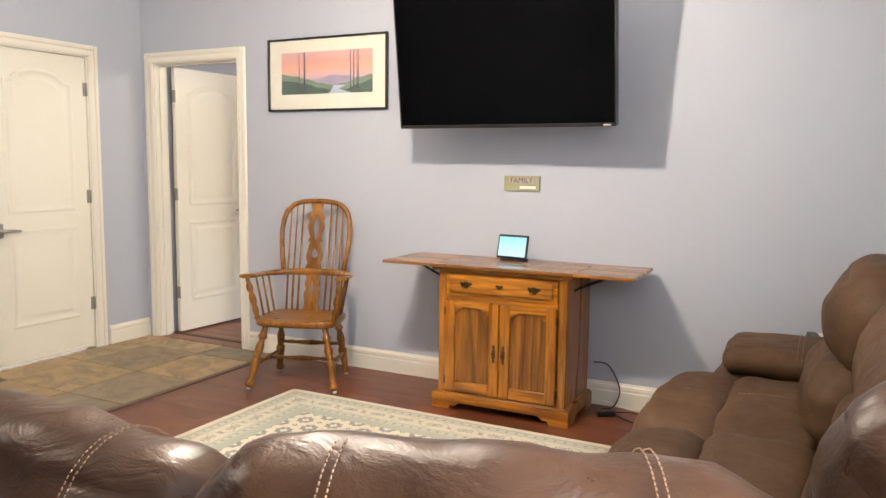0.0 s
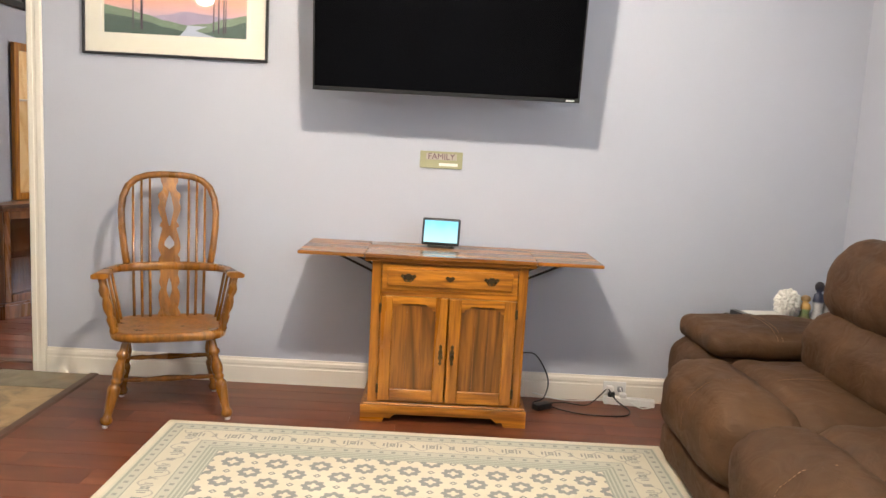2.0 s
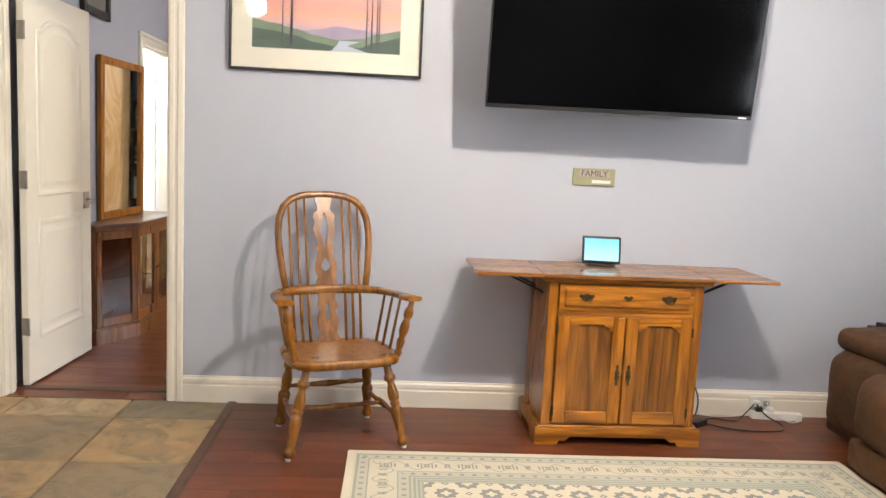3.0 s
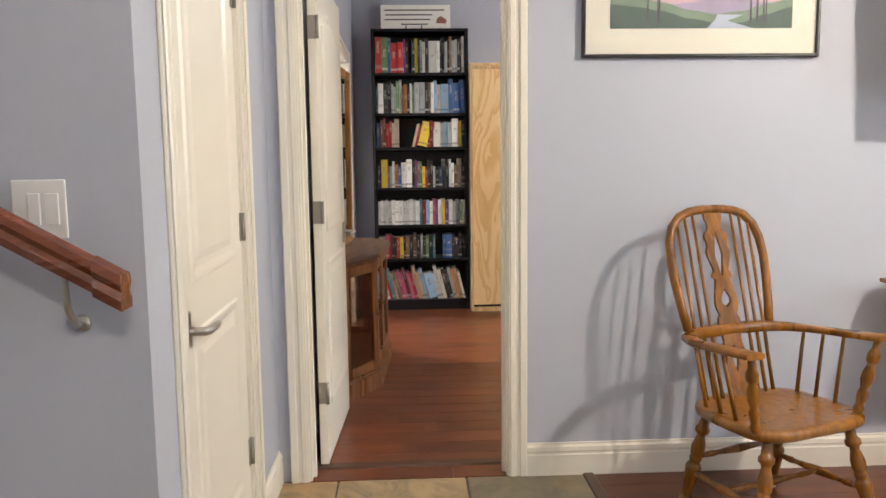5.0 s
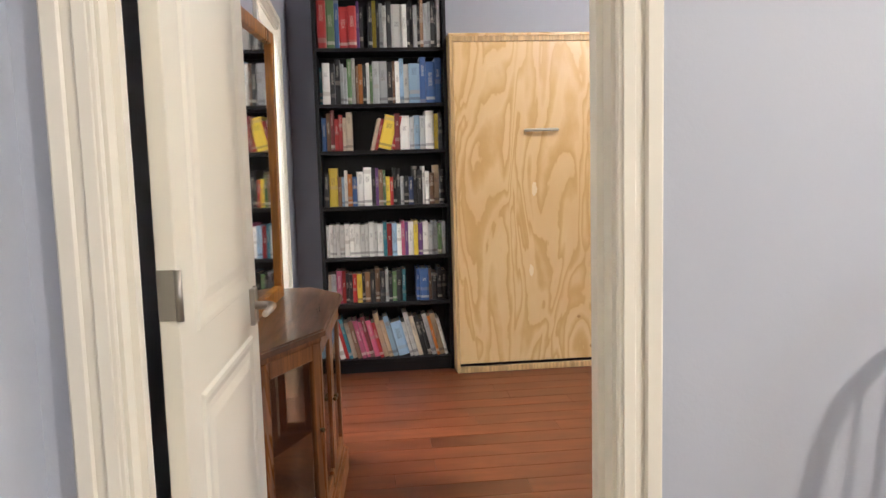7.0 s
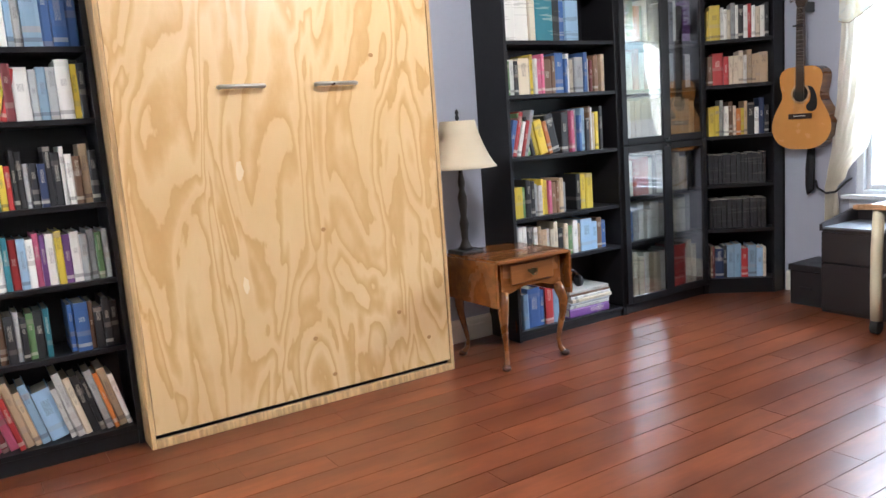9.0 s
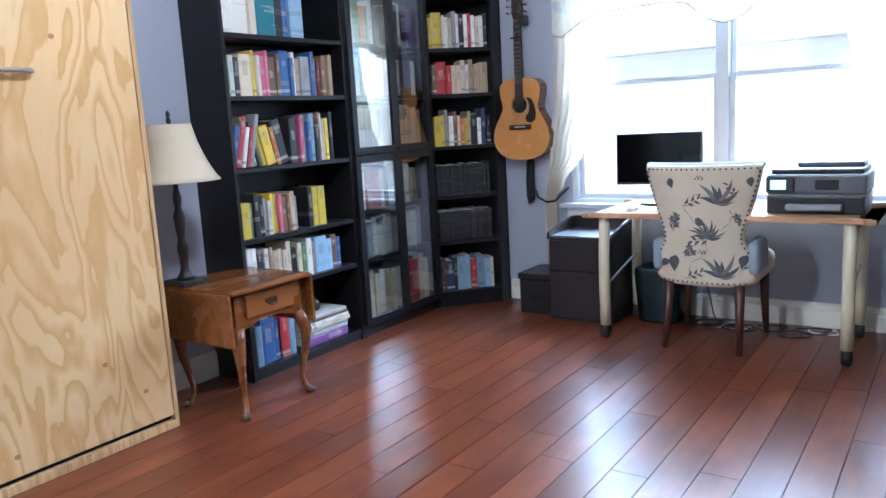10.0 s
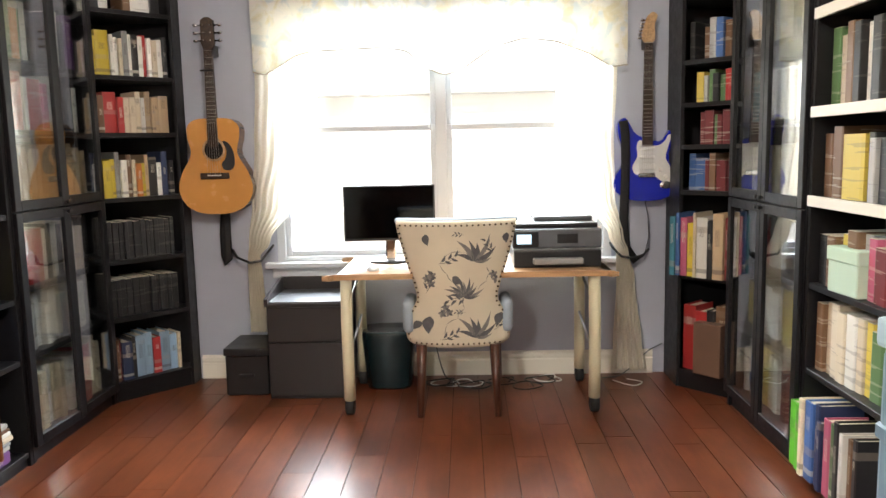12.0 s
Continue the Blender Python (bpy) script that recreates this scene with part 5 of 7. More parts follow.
strip = thing("power_strip", pose(-0.55, 4.06, 0, 0, 0, -6), "white power strip on the floor along the baseboard", "power strip")
part("body", B(-0.13, 0.13, -0.022, 0.022, 0, 0.038, 0.006, 2), M["white_plastic"], strip)
part("plug", B(-0.11, -0.075, -0.018, 0.018, 0.0385, 0.066, 0.004), M["black"], strip)
part("plug", B(-0.05, -0.015, -0.018, 0.018, 0.0385, 0.062, 0.004), M["white_plastic"], strip)


def cable(name, pts, r, mt, label):
    """A round lead bent smoothly through points."""
    p = [Vector(q) for q in pts]
    fine = []
    for i in range(len(p) - 1):
        a, b, c, d = p[max(i - 1, 0)], p[i], p[i + 1], p[min(i + 2, len(p) - 1)]
        for s in range(6):
            t = s / 6
            fine.append(0.5 * ((2 * b) + (c - a) * t + (2 * a - 5 * b + 4 * c - d) * t * t + (3 * b - a - 3 * c + d) * t ** 3))
    fine.append(p[-1])
    return solid(name, tube(bmesh.new(), fine, r, 6), mt, label, "cable")


cable("power_cable", [(-1.13, 4.06, 0.25), (-1.05, 4.07, 0.24), (-0.98, 4.06, 0.12), (-1.0, 4.02, 0.03), (-1.06, 3.98, 0.012), (-1.02, 3.92, 0.006)], 0.004, M["black"], "black power cable hanging behind the cabinet")
cable("power_cable", [(-1.0, 3.98, 0.006), (-0.9, 3.9, 0.005), (-0.78, 3.86, 0.005), (-0.62, 3.87, 0.005), (-0.57, 3.95, 0.006), (-0.62, 4.02, 0.03), (-0.66, 4.06, 0.08)], 0.004, M["black"], "black power cable looped on the floor")
cable("power_cable", [(-0.98, 4.0, 0.006), (-0.9, 4.03, 0.006), (-0.8, 4.0, 0.006), (-0.74, 4.05, 0.01), (-0.67, 4.06, 0.08)], 0.0035, M["black"], "black power cable along the baseboard")
cable("power_cable", [(-1.06, 4.03, 0.05), (-0.92, 4.06, 0.012), (-0.76, 4.075, 0.008), (-0.6, 4.08, 0.04), (-0.595, 4.07, 0.085)], 0.003, M["white_plastic"], "white cable along the baseboard")
cable("power_cable", [(-0.60, 4.07, 0.085), (-0.56, 4.05, 0.03), (-0.5, 4.0, 0.006), (-0.44, 4.02, 0.006), (-0.42, 4.04, 0.006)], 0.003, M["white_plastic"], "white cable curling under the outlet")
ad = thing("power_adapter", pose(-1.02, 3.93, 0, 0, 0, 35), "black power adapter on the floor by the cabinet", "adapter")
part("body", B(-0.05, 0.05, -0.022, 0.022, 0, 0.03, 0.006, 2), M["black"], ad)


# ---- study ----
BOOK = {"r": (0.42, 0.03, 0.03), "y": (0.66, 0.5, 0.05), "w": (0.76, 0.75, 0.70), "k": (0.02, 0.02, 0.022), "b": (0.06, 0.14, 0.36), "n": (0.03, 0.05, 0.13),
        "g": (0.12, 0.22, 0.09), "t": (0.04, 0.2, 0.25), "c": (0.66, 0.57, 0.42), "o": (0.6, 0.2, 0.04), "p": (0.16, 0.06, 0.22), "m": (0.17, 0.025, 0.03),
        "e": (0.36, 0.37, 0.37), "i": (0.55, 0.12, 0.22), "d": (0.2, 0.11, 0.06), "l": (0.3, 0.45, 0.6), "v": (0.17, 0.68, 0.06), "a": (0.46, 0.34, 0.21)}
TINT = {"r": "red", "y": "yellow", "w": "white", "k": "black", "b": "blue", "n": "navy", "g": "green", "t": "teal", "c": "cream", "o": "orange", "p": "purple", "m": "maroon", "e": "grey", "i": "pink", "d": "brown", "l": "pale blue", "v": "bright green", "a": "tan"}


def book_material(key, color):
    """Printed cover: one ground colour with blocks of type in bars across the spine."""
    n = Net("book_" + TINT[key].replace(" ", "_"))
    x, y, z = n.sep(n.coords())
    r = n.rand()
    a = n.m("ADD", 0.55, n.m("MULTIPLY", r, 0.25))
    inside = n.m("LESS_THAN", n.m("ABSOLUTE", n.m("SUBTRACT", z, a)), n.m("ADD", 0.05, n.m("MULTIPLY", n.m("FRACT", n.m("MULTIPLY", r, 7.3)), 0.14)))
    strip = n.m("LESS_THAN", n.m("ABSOLUTE", x), 0.22)
    busy = n.m("GREATER_THAN", n.noise(n.coords((4, 1, 45)), 3.0, 1), 0.5)
    type_ = n.m("MULTIPLY", n.m("MULTIPLY", inside, strip), busy)
    tag = n.m("MULTIPLY", n.m("LESS_THAN", n.m("ABSOLUTE", n.m("SUBTRACT", z, 0.12)), 0.035), n.m("GREATER_THAN", n.m("FRACT", n.m("MULTIPLY", r, 13.7)), 0.5))
    lum = sum(color) / 3
    ink = (0.7, 0.66, 0.55) if lum < 0.3 else (0.06, 0.05, 0.06)
    tone = n.m("ADD", 0.72, n.m("MULTIPLY", n.m("FRACT", n.m("MULTIPLY", r, 5.1)), 0.6))
    col = n.mix(1.0, color, n.ramp(n.m("MULTIPLY", tone, 0.66), (0.0, 0.0), (1.0, (1.4, 1.4, 1.4))), "MULTIPLY")
    band = n.m("LESS_THAN", n.m("ABSOLUTE", n.m("SUBTRACT", z, n.m("FRACT", n.m("MULTIPLY", r, 3.3)))), 0.05)
    col = n.mix(n.m("MULTIPLY", band, n.m("MULTIPLY", r, 0.6)), col, (0.35, 0.3, 0.25))
    col = n.mix(n.m("MULTIPLY", n.m("MAXIMUM", type_, tag), 0.5), col, ink)
    n.bump(n.noise(n.coords((40, 40, 200)), 1.0, 2), 0.05, 0.002)
    return n.out(col, 0.45)


for key, color in BOOK.items():
    M["book_" + key] = book_material(key, color)


def make_book_mesh():
    """A unit book: cover boards with a rounded spine at y = 0, page block set back inside. x, y from -0.5 / 0, z from 0 to 1."""
    bm = bmesh.new()
    box(bm, -0.5, -0.42, 0.0, 1.0, 0, 1)
    box(bm, 0.42, 0.5, 0.0, 1.0, 0, 1)
    prism(bm, [(-0.42, 0.03), (-0.5, 0.0), (-0.3, -0.02), (0.3, -0.02), (0.5, 0.0), (0.42, 0.03)], 0, 1)
    covers = len(bm.faces)
    box(bm, -0.42, 0.42, 0.03, 0.97, 0.015, 0.975)
    for f in list(bm.faces)[covers:]:
        f.material_index = 1
    bmesh.ops.recalc_face_normals(bm, faces=bm.faces)
    me = bpy.data.meshes.new("book")
    bm.to_mesh(me)
    bm.free()
    me.materials.append(M["book_k"])
    me.materials.append(M["page"])
    return me


BOOK_MESH = make_book_mesh()


def book(m, key, where, t, d, h, group):
    ob = new("book", BOOK_MESH)
    ob.matrix_world = m @ Matrix.Diagonal((t, d, h, 1))
    ob.material_slots[0].link = "OBJECT"
    ob.material_slots[0].material = M["book_" + key]
    size = "tall " if h > 0.27 else "small " if h < 0.17 else ""
    thick = "thick " if t > 0.045 else "thin " if t < 0.016 else ""
    return tagged(ob, f"{size}{thick}{TINT[key]} book {where}", "book", group)


LOOSE = {"verts": [], "faces": [], "slots": []}
HUES = sorted(BOOK)


def joined_book(m, key, t, d, h):
    """One of the many books past counting, added to a single mesh."""
    i = len(LOOSE["verts"])
    e = 0.12 * t
    for z in (0, h):
        LOOSE["verts"] += [tuple(m @ Vector(p)) for p in ((-t / 2, 0, z), (-t / 2 + e, -0.003, z), (t / 2 - e, -0.003, z), (t / 2, 0, z), (t / 2, d, z), (-t / 2, d, z))]
    LOOSE["faces"] += [tuple(range(i + 5, i - 1, -1)), tuple(range(i + 6, i + 12))] + [(i + k, i + (k + 1) % 6, i + 6 + (k + 1) % 6, i + 6 + k) for k in range(6)]
    LOOSE["slots"] += [len(HUES)] * 2 + [HUES.index(key)] * 6


def row(m, width, spec, tall, where, group, lean=0.0, depth=0.17, seed=0, proud=0.0, loose=False):
    """Books in a row along local x of m (the shelf's front edge at y = 0). spec: a letter for each colour; a blank is a gap,
    capitals are double width, / leans the next books to the left, \\ to the right, | stands them up again."""
    rnd = random.Random(seed * 977 + len(spec))
    cells = []
    tilt = lean
    for ch in spec:
        if ch == "/":
            tilt = 14
        elif ch == "\\":
            tilt = -14
        elif ch == "|":
            tilt = 0
        elif ch == " ":
            cells.append((None, 1.3, 0))
        else:
            cells.append((ch.lower(), rnd.uniform(0.7, 1.35) * (2.2 if ch.isupper() else 1), tilt))
    total = sum(c[1] for c in cells)
    k = width / total
    x = 0.0
    for ch, w, tl in cells:
        t = w * k
        if ch:
            h = rnd.uniform(*tall)
            d = min(rnd.uniform(depth * 0.85, depth * 1.1), 0.25)
            y = 0.03 + rnd.uniform(0, 0.03) - proud
            tw = t * (0.97 if not tl else 0.93)
            raise_ = abs(math.sin(radians(tl))) * tw / 2
            at = m @ pose(x + t / 2, y, raise_, 0, tl, rnd.uniform(-1.5, 1.5))
            if loose:
                joined_book(at, ch, tw, d, h)
            else:
                book(at, ch, where, tw, d, h, group)
        x += t


def bookcase(name, w, h, shelves, m, label, d=0.28, white=(), back=True):
    """Black-brown bookcase: local x across the front, y from the front edge back, z up."""
    c = thing(name, m, label, "bookcase", "bookcases")
    s = M["black_shelf"]
    for x0 in (0, w - 0.022):
        part("side", B(x0, x0 + 0.022, 0, d, 0, h, 0.0015), s, c)
    part("back_panel", B(0.022, w - 0.022, d - 0.008, d - 0.001, 0.06, h - 0.002), s, c)
    part("top", B(0.022, w - 0.022, 0.002, d - 0.008, h - 0.022, h, 0.0015), s, c)
    part("plinth", B(0.022, w - 0.022, 0.015, 0.03, 0, min(shelves) - 0.022), s, c)
    for z in shelves:
        part("shelf", B(0.022, w - 0.022, 0.004, d - 0.008, z - 0.022, z, 0.0015), s, c)
        if z in white:
            part("shelf_edge", B(0.02, w - 0.02, -0.014, 0.002, z - 0.034, z + 0.004, 0.001), M["trim"], c, "white shelf edging")
    return c


def glass_doors(c, w, z0, zm, z1, ajar=0.0):
    """Four framed glass doors, two over two, each a part with its pane; ajar turns the first pair on its hinges."""
    hw = w / 2
    for x0 in (0.002, hw + 0.001):
        x1 = x0 + hw - 0.003
        for a, b in ((z0, zm - 0.003), (zm + 0.003, z1)):
            bm = bmesh.new()
            f = 0.042
            for bx in ((x0, x0 + f, a, b), (x1 - f, x1, a, b), (x0 + f, x1 - f, a, a + f), (x0 + f, x1 - f, b - f, b)):
                box(bm, bx[0], bx[1], -0.022, -0.003, bx[2], bx[3], 0.002)
            door = part("door", bm, M["black_shelf"], c, "black framed glass door")
            if x0 < 0.1 and ajar:
                door.matrix_local = pose(x0, -0.003, 0, 0, 0, -ajar) @ pose(-x0, 0.003, 0)
            pane = part("pane", B(x0 + f, x1 - f, -0.013, -0.009, a + f, b - f), M["cabinet_glass"], door)
            pane.visible_shadow = False
            kx = x1 - 0.02 if x0 < 0.1 else x0 + 0.02
            kz = zm + 0.022 if a > z0 + 0.1 else zm - 0.022
            part("knob", lathe(bmesh.new(), [(0.005, 0), (0.009, 0.012), (0.008, 0.02)], 10, pose(kx, -0.022, kz, 90, 0, 0)), M["black"], door)


BACK = 7.61
bcA = bookcase("bookcase", 0.80, 2.345, (0.086, 0.441, 0.729, 1.043, 1.381, 1.66, 1.99), pose(-4.352, BACK, 0), "tall black bookcase filled with mixed books, beside the plywood cabinet")
where = "on the tall black bookcase"
rowsA = [(1.99, "RGbRRpk kykewkWwkkekdeekkw", (0.24, 0.3)), (1.66, "tWkkeegwdokwgEEkdwlwLBBB", (0.22, 0.28)), (1.381, "bdmrrcc   |/crYr|mWeleWyk", (0.19, 0.25)),
         (1.043, "kYdlwobWWkpdgyrkkeknkkwwdak", (0.17, 0.24)), (0.729, "wwwwwwwwwwwwwtrlwipwypweege", (0.19, 0.215)), (0.441, "ceirkkrykdkdkekgkt  bBdkkk", (0.17, 0.21)),
         (0.086, "pr\\wrtcdiimiraalLwwckkeoaw", (0.22, 0.29))]
for i, (z, spec, tall) in enumerate(rowsA):
    row(pose(-4.352 + 0.03, BACK, z), 0.74, spec, tall, where, "books on the tall bookcase", seed=i + 1)

bcB = bookcase("bookcase", 0.85, 2.345, (0.06, 0.45, 0.705, 1.05, 1.392, 1.683, 2.0), pose(-1.50, BACK, 0), "tall black bookcase half full of books, behind the side table")
where = "on the black bookcase behind the table"
rowsB = [(2.0, "kwdcgwbrdek", (0.2, 0.26), 0.6), (1.683, "WWcTkbL", (0.22, 0.26), 0.55), (1.392, "gwkCcywiiDdBbwcEbwmdda", (0.18, 0.23), 0.74), (1.05, "/brwre|\\gkyYoK|Kkieblkdwcyk", (0.19, 0.26), 0.72),
         (0.705, "yYgkkewyyiddae  kyY", (0.17, 0.22), 0.62), (0.45, "ewwkwaawcckcgwaLldb", (0.16, 0.22), 0.72), (0.06, "wlBbRl", (0.2, 0.24), 0.3)]
for i, (z, spec, tall, wd) in enumerate(rowsB):
    row(pose(-1.50 + 0.03, BACK, z), wd, spec, tall, where, "books behind the table", seed=i + 21, loose=i < 2)
rnd = random.Random(8)
z = 0.06
for k, (key, hh) in enumerate((("p", 0.055), ("w", 0.02), ("e", 0.015), ("c", 0.022), ("w", 0.018), ("d", 0.014), ("w", 0.02))):
    ob = book(pose(-0.93 + rnd.uniform(-0.01, 0.01), BACK + 0.012 + rnd.uniform(0, 0.012), z + hh / 2, 0, 90, 0) @ pose(0, 0, -0.16), key, "lying in the bottom stack", hh * 0.98, 0.22, 0.32, "stacked books and boxes")
    z += hh
hp = thing("headphones", pose(-1.02, BACK + 0.1, z), "black headphones lying on the stack of magazines", "headphones")
part("band", tube(bmesh.new(), [(-0.085, 0, 0.035), (-0.075, 0.0, 0.075), (-0.04, 0.0, 0.105), (0, 0, 0.115), (0.04, 0, 0.105), (0.075, 0, 0.075), (0.085, 0, 0.035)], 0.009, 8), M["black"], hp)
for sx in (-1, 1):
    part("ear_cup", lathe(bmesh.new(), [(0.02, 0), (0.036, 0.006), (0.036, 0.026), (0.02, 0.034)], 16, pose(sx * 0.09, 0, 0.036, 0, -sx * 90, 0)), M["black"], hp)

bcC = bookcase("glass_bookcase", 0.77, 2.345, (0.09, 0.45, 0.735, 1.06, 1.39, 1.68, 2.0), pose(-0.648, BACK, 0), "black bookcase with framed glass doors, full of books")
glass_doors(bcC, 0.77, 0.07, 1.055, 2.33, 2.4)
where = "behind the glass doors"
for i, (z, spec, tall, wd) in enumerate([(2.0, "wkcgegk kwkpe", (0.2, 0.26), 0.68), (1.68, "ddgogwk kkwkp", (0.2, 0.26), 0.68), (1.39, "ewwrwRiwe kw", (0.2, 0.25), 0.68), (1.06, "iecaaaaa aaaaaaaa", (0.24, 0.28), 0.7),
                                          (0.735, "wwrRwkwk cak", (0.2, 0.25), 0.68), (0.45, "kbewwwew we", (0.18, 0.25), 0.66), (0.09, "kkcciwcc wwRwcc", (0.24, 0.3), 0.7)]):
    row(pose(-0.648 + 0.03, BACK + 0.03, z), wd, spec, tall, where, "books behind glass", proud=0.025, seed=i + 41, loose=True)


def corner_bookcase(name, pts, front_a, front_b, shelves, h, label):
    """Corner unit with a slanting front. pts: outline seen from above; the front runs from front_a to front_b."""
    c = thing(name, pose(0, 0, 0), label, "bookcase", "bookcases")
    s = M["black_shelf"]
    cx, cy = sum(p[0] for p in pts) / len(pts), sum(p[1] for p in pts) / len(pts)

    def inset(k):
        return [(cx + (x - cx) * k, cy + (y - cy) * k) for x, y in pts]

    for z in shelves:
        part("shelf", prism(bmesh.new(), inset(0.975), z - 0.022, z), s, c)
    part("top", prism(bmesh.new(), inset(0.975), h - 0.022, h), s, c)
    part("plinth", prism(bmesh.new(), inset(0.95), 0, min(shelves) - 0.0225), s, c)
    n = len(pts)
    for i in range(n):
        a, b = Vector(pts[i]), Vector(pts[(i + 1) % n])
        if {pts[i], pts[(i + 1) % n]} == {front_a, front_b}:
            continue
        d = (b - a)
        ang = math.degrees(math.atan2(d.y, d.x))
        mid = (a + b) / 2
        inward = 1 if (Vector((cx, cy)) - mid).dot(Vector((-d.y, d.x))) > 0 else -1
        y0, y1 = (0, 0.018) if inward > 0 else (-0.018, 0)
        part("side", B(0, d.length, y0, y1, 0, h, 0, 1, pose(a.x, a.y, 0, 0, 0, ang)), s, c)
    return c


C1, C2 = (0.125, 7.608), (0.44, 7.313)
corner_bookcase("corner_bookcase", [(0.125, 7.885), C1, C2, (0.555, 7.313), (0.555, 7.885)], C1, C2, (0.10, 0.44, 0.74, 1.06, 1.39, 1.676, 2.0), 2.345, "black corner bookcase with books and dark cases beside the guitar")
ang = math.degrees(math.atan2(C2[1] - C1[1], C2[0] - C1[0]))
where = "on the black corner bookcase"
for i, (z, spec, tall, wd) in enumerate([(2.0, "kw dWk", (0.1, 0.16), 0.36), (1.676, "yYwwcewkwrwcwk", (0.18, 0.23), 0.38), (1.39, "dRrcccwaaaA", (0.17, 0.23), 0.38), (1.06, "YyewdcoyaKwnk", (0.17, 0.24), 0.38),
                                          (0.74, "kkkkkkkkkkkkk", (0.19, 0.2), 0.36), (0.44, "kkkkkkkkkkkkk", (0.19, 0.2), 0.36), (0.10, "dmNkLLRLLc", (0.19, 0.23), 0.36)]):
    row(pose(C1[0], C1[1], z, 0, 0, ang) @ pose(0.03, 0.0, 0), wd, spec, tall, where, "books on the corner shelves", seed=i + 61, loose=i in (0, 4, 5))

D1, D2 = (0.30, 4.685), (0.022, 4.43)
corner_bookcase("corner_bookcase", [(0.555, 4.24), (0.555, 4.685), D1, D2, (0.022, 4.24)], D1, D2, (0.10, 0.60, 1.036, 1.266, 1.475, 1.684, 2.0), 2.345, "black corner bookcase with old red volumes and binders")
ang = math.degrees(math.atan2(D2[1] - D1[1], D2[0] - D1[0]))
where = "on the corner bookcase by the electric guitar"
for i, (z, spec, tall, wd, pr) in enumerate([(2.0, "dcw kd", (0.15, 0.22), 0.34, 0), (1.684, "k debdccwc", (0.15, 0.22), 0.35, 0), (1.475, " YegkgrryY", (0.12, 0.16), 0.33, 0), (1.266, "  mMgmMMM", (0.14, 0.17), 0.33, 0),
                                              (1.036, "bBmdMmnkn", (0.15, 0.19), 0.34, 0), (0.60, "TbIYcWkAmkm", (0.27, 0.33), 0.37, 0.07), (0.10, "RRkDn", (0.30, 0.36), 0.30, 0.02)]):
    row(pose(D1[0], D1[1], z, 0, 0, ang) @ pose(0.02 if pr < 0.05 else -0.03, 0.0, 0), wd, spec, tall, where, "books on the corner shelves by the guitar", seed=i + 81, proud=pr, loose=i < 5)
bxm = pose(D1[0], D1[1], 0.10, 0, 0, ang)
case = thing("storage_case", bxm @ pose(0.19, -0.035, 0), "brown leather-look storage case on the lowest corner shelf", "case")
part("body", B(-0.075, 0.075, 0, 0.2, 0, 0.27, 0.006, 2), plain("brown_card", (0.13, 0.07, 0.045), 0.5, vary=0.2), case)

# the row along the south wall, fronts facing the window side of the room
SOUTH = 4.515
bcF = bookcase("glass_bookcase", 0.80, 2.345, (0.09, 0.42, 0.73, 1.02, 1.36, 1.68, 2.0), pose(0.005, SOUTH, 0, 0, 0, 180), "black bookcase with framed glass doors along the doorway wall")
glass_doors(bcF, 0.80, 0.07, 1.02, 2.33)
where = "behind the glass along the doorway wall"
for i, (z, spec, tall, wd) in enumerate([(1.68, "decwkdc", (0.2, 0.26), 0.6), (1.36, "tecwwcek", (0.2, 0.25), 0.6), (1.02, "wcaccwcaae", (0.22, 0.26), 0.7), (0.73, "kwreekd", (0.2, 0.24), 0.6), (0.42, "YcwwbYc", (0.2, 0.26), 0.6), (0.09, "wwbbYcw mmrkw", (0.2, 0.28), 0.7)]):
    row(pose(0.005 - 0.03, SOUTH - 0.03, z, 0, 0, 180), wd, spec, tall, where, "books behind glass by the doorway", seed=i + 101, loose=True)
bcE = bookcase("bookcase", 0.80, 2.345, (0.06, 0.425, 0.75, 1.07, 1.39, 1.735), pose(-0.80, SOUTH, 0, 0, 0, 180), "black bookcase with white-edged upper shelves, full of books", white=(1.07, 1.39, 1.735))
where = "on the white-edged bookcase"
for i, (z, spec, tall, wd, pr) in enumerate([(1.735, "dcawkwcd", (0.2, 0.28), 0.7, 0), (1.39, "gadkwkccwdwae", (0.22, 0.28), 0.72, 0), (1.07, "ddYkekwykdw", (0.2, 0.26), 0.72, 0), (0.75, "kdydeimkw", (0.18, 0.22), 0.6, 0), (0.425, "daccwcygcgwcd", (0.22, 0.27), 0.72, 0), (0.06, "VVcBnnIGkwdk", (0.24, 0.30), 0.5, 0.1)]):
    row(pose(-0.80 - 0.03, SOUTH, z, 0, 0, 180), wd, spec, tall, where, "books on the white-edged shelves", seed=i + 121, proud=pr, loose=i < 5)
mb = thing("card_box", pose(-1.06, SOUTH - 0.08, 0.75, 0, 0, 4), "small mint green card box on the shelf", "box")
part("body", B(-0.09, 0.09, -0.09, 0.075, 0, 0.15, 0.004), M["mint"], mb)
part("lid", B(-0.095, 0.095, -0.095, 0.08, 0.11, 0.16, 0.004), M["mint"], mb)
tb = thing("storage_tower", pose(-2.12, SOUTH + 0.165, 0), "slate-blue plastic storage tower with a pale lid", "storage tower")
part("body", B(-0.2, 0.2, -0.15, 0.15, 0, 0.80, 0.02, 2), M["teal_box"], tb)
for z in (0.14, 0.36, 0.58):
    part("band", B(-0.205, 0.205, -0.155, 0.155, z, z + 0.04, 0.006), M["teal_box"], tb)
part("lid", B(-0.21, 0.21, -0.16, 0.16, 0.80, 0.87, 0.012, 2), plain("pale_blue_plastic", (0.36, 0.47, 0.54), 0.4), tb, "pale blue lid")
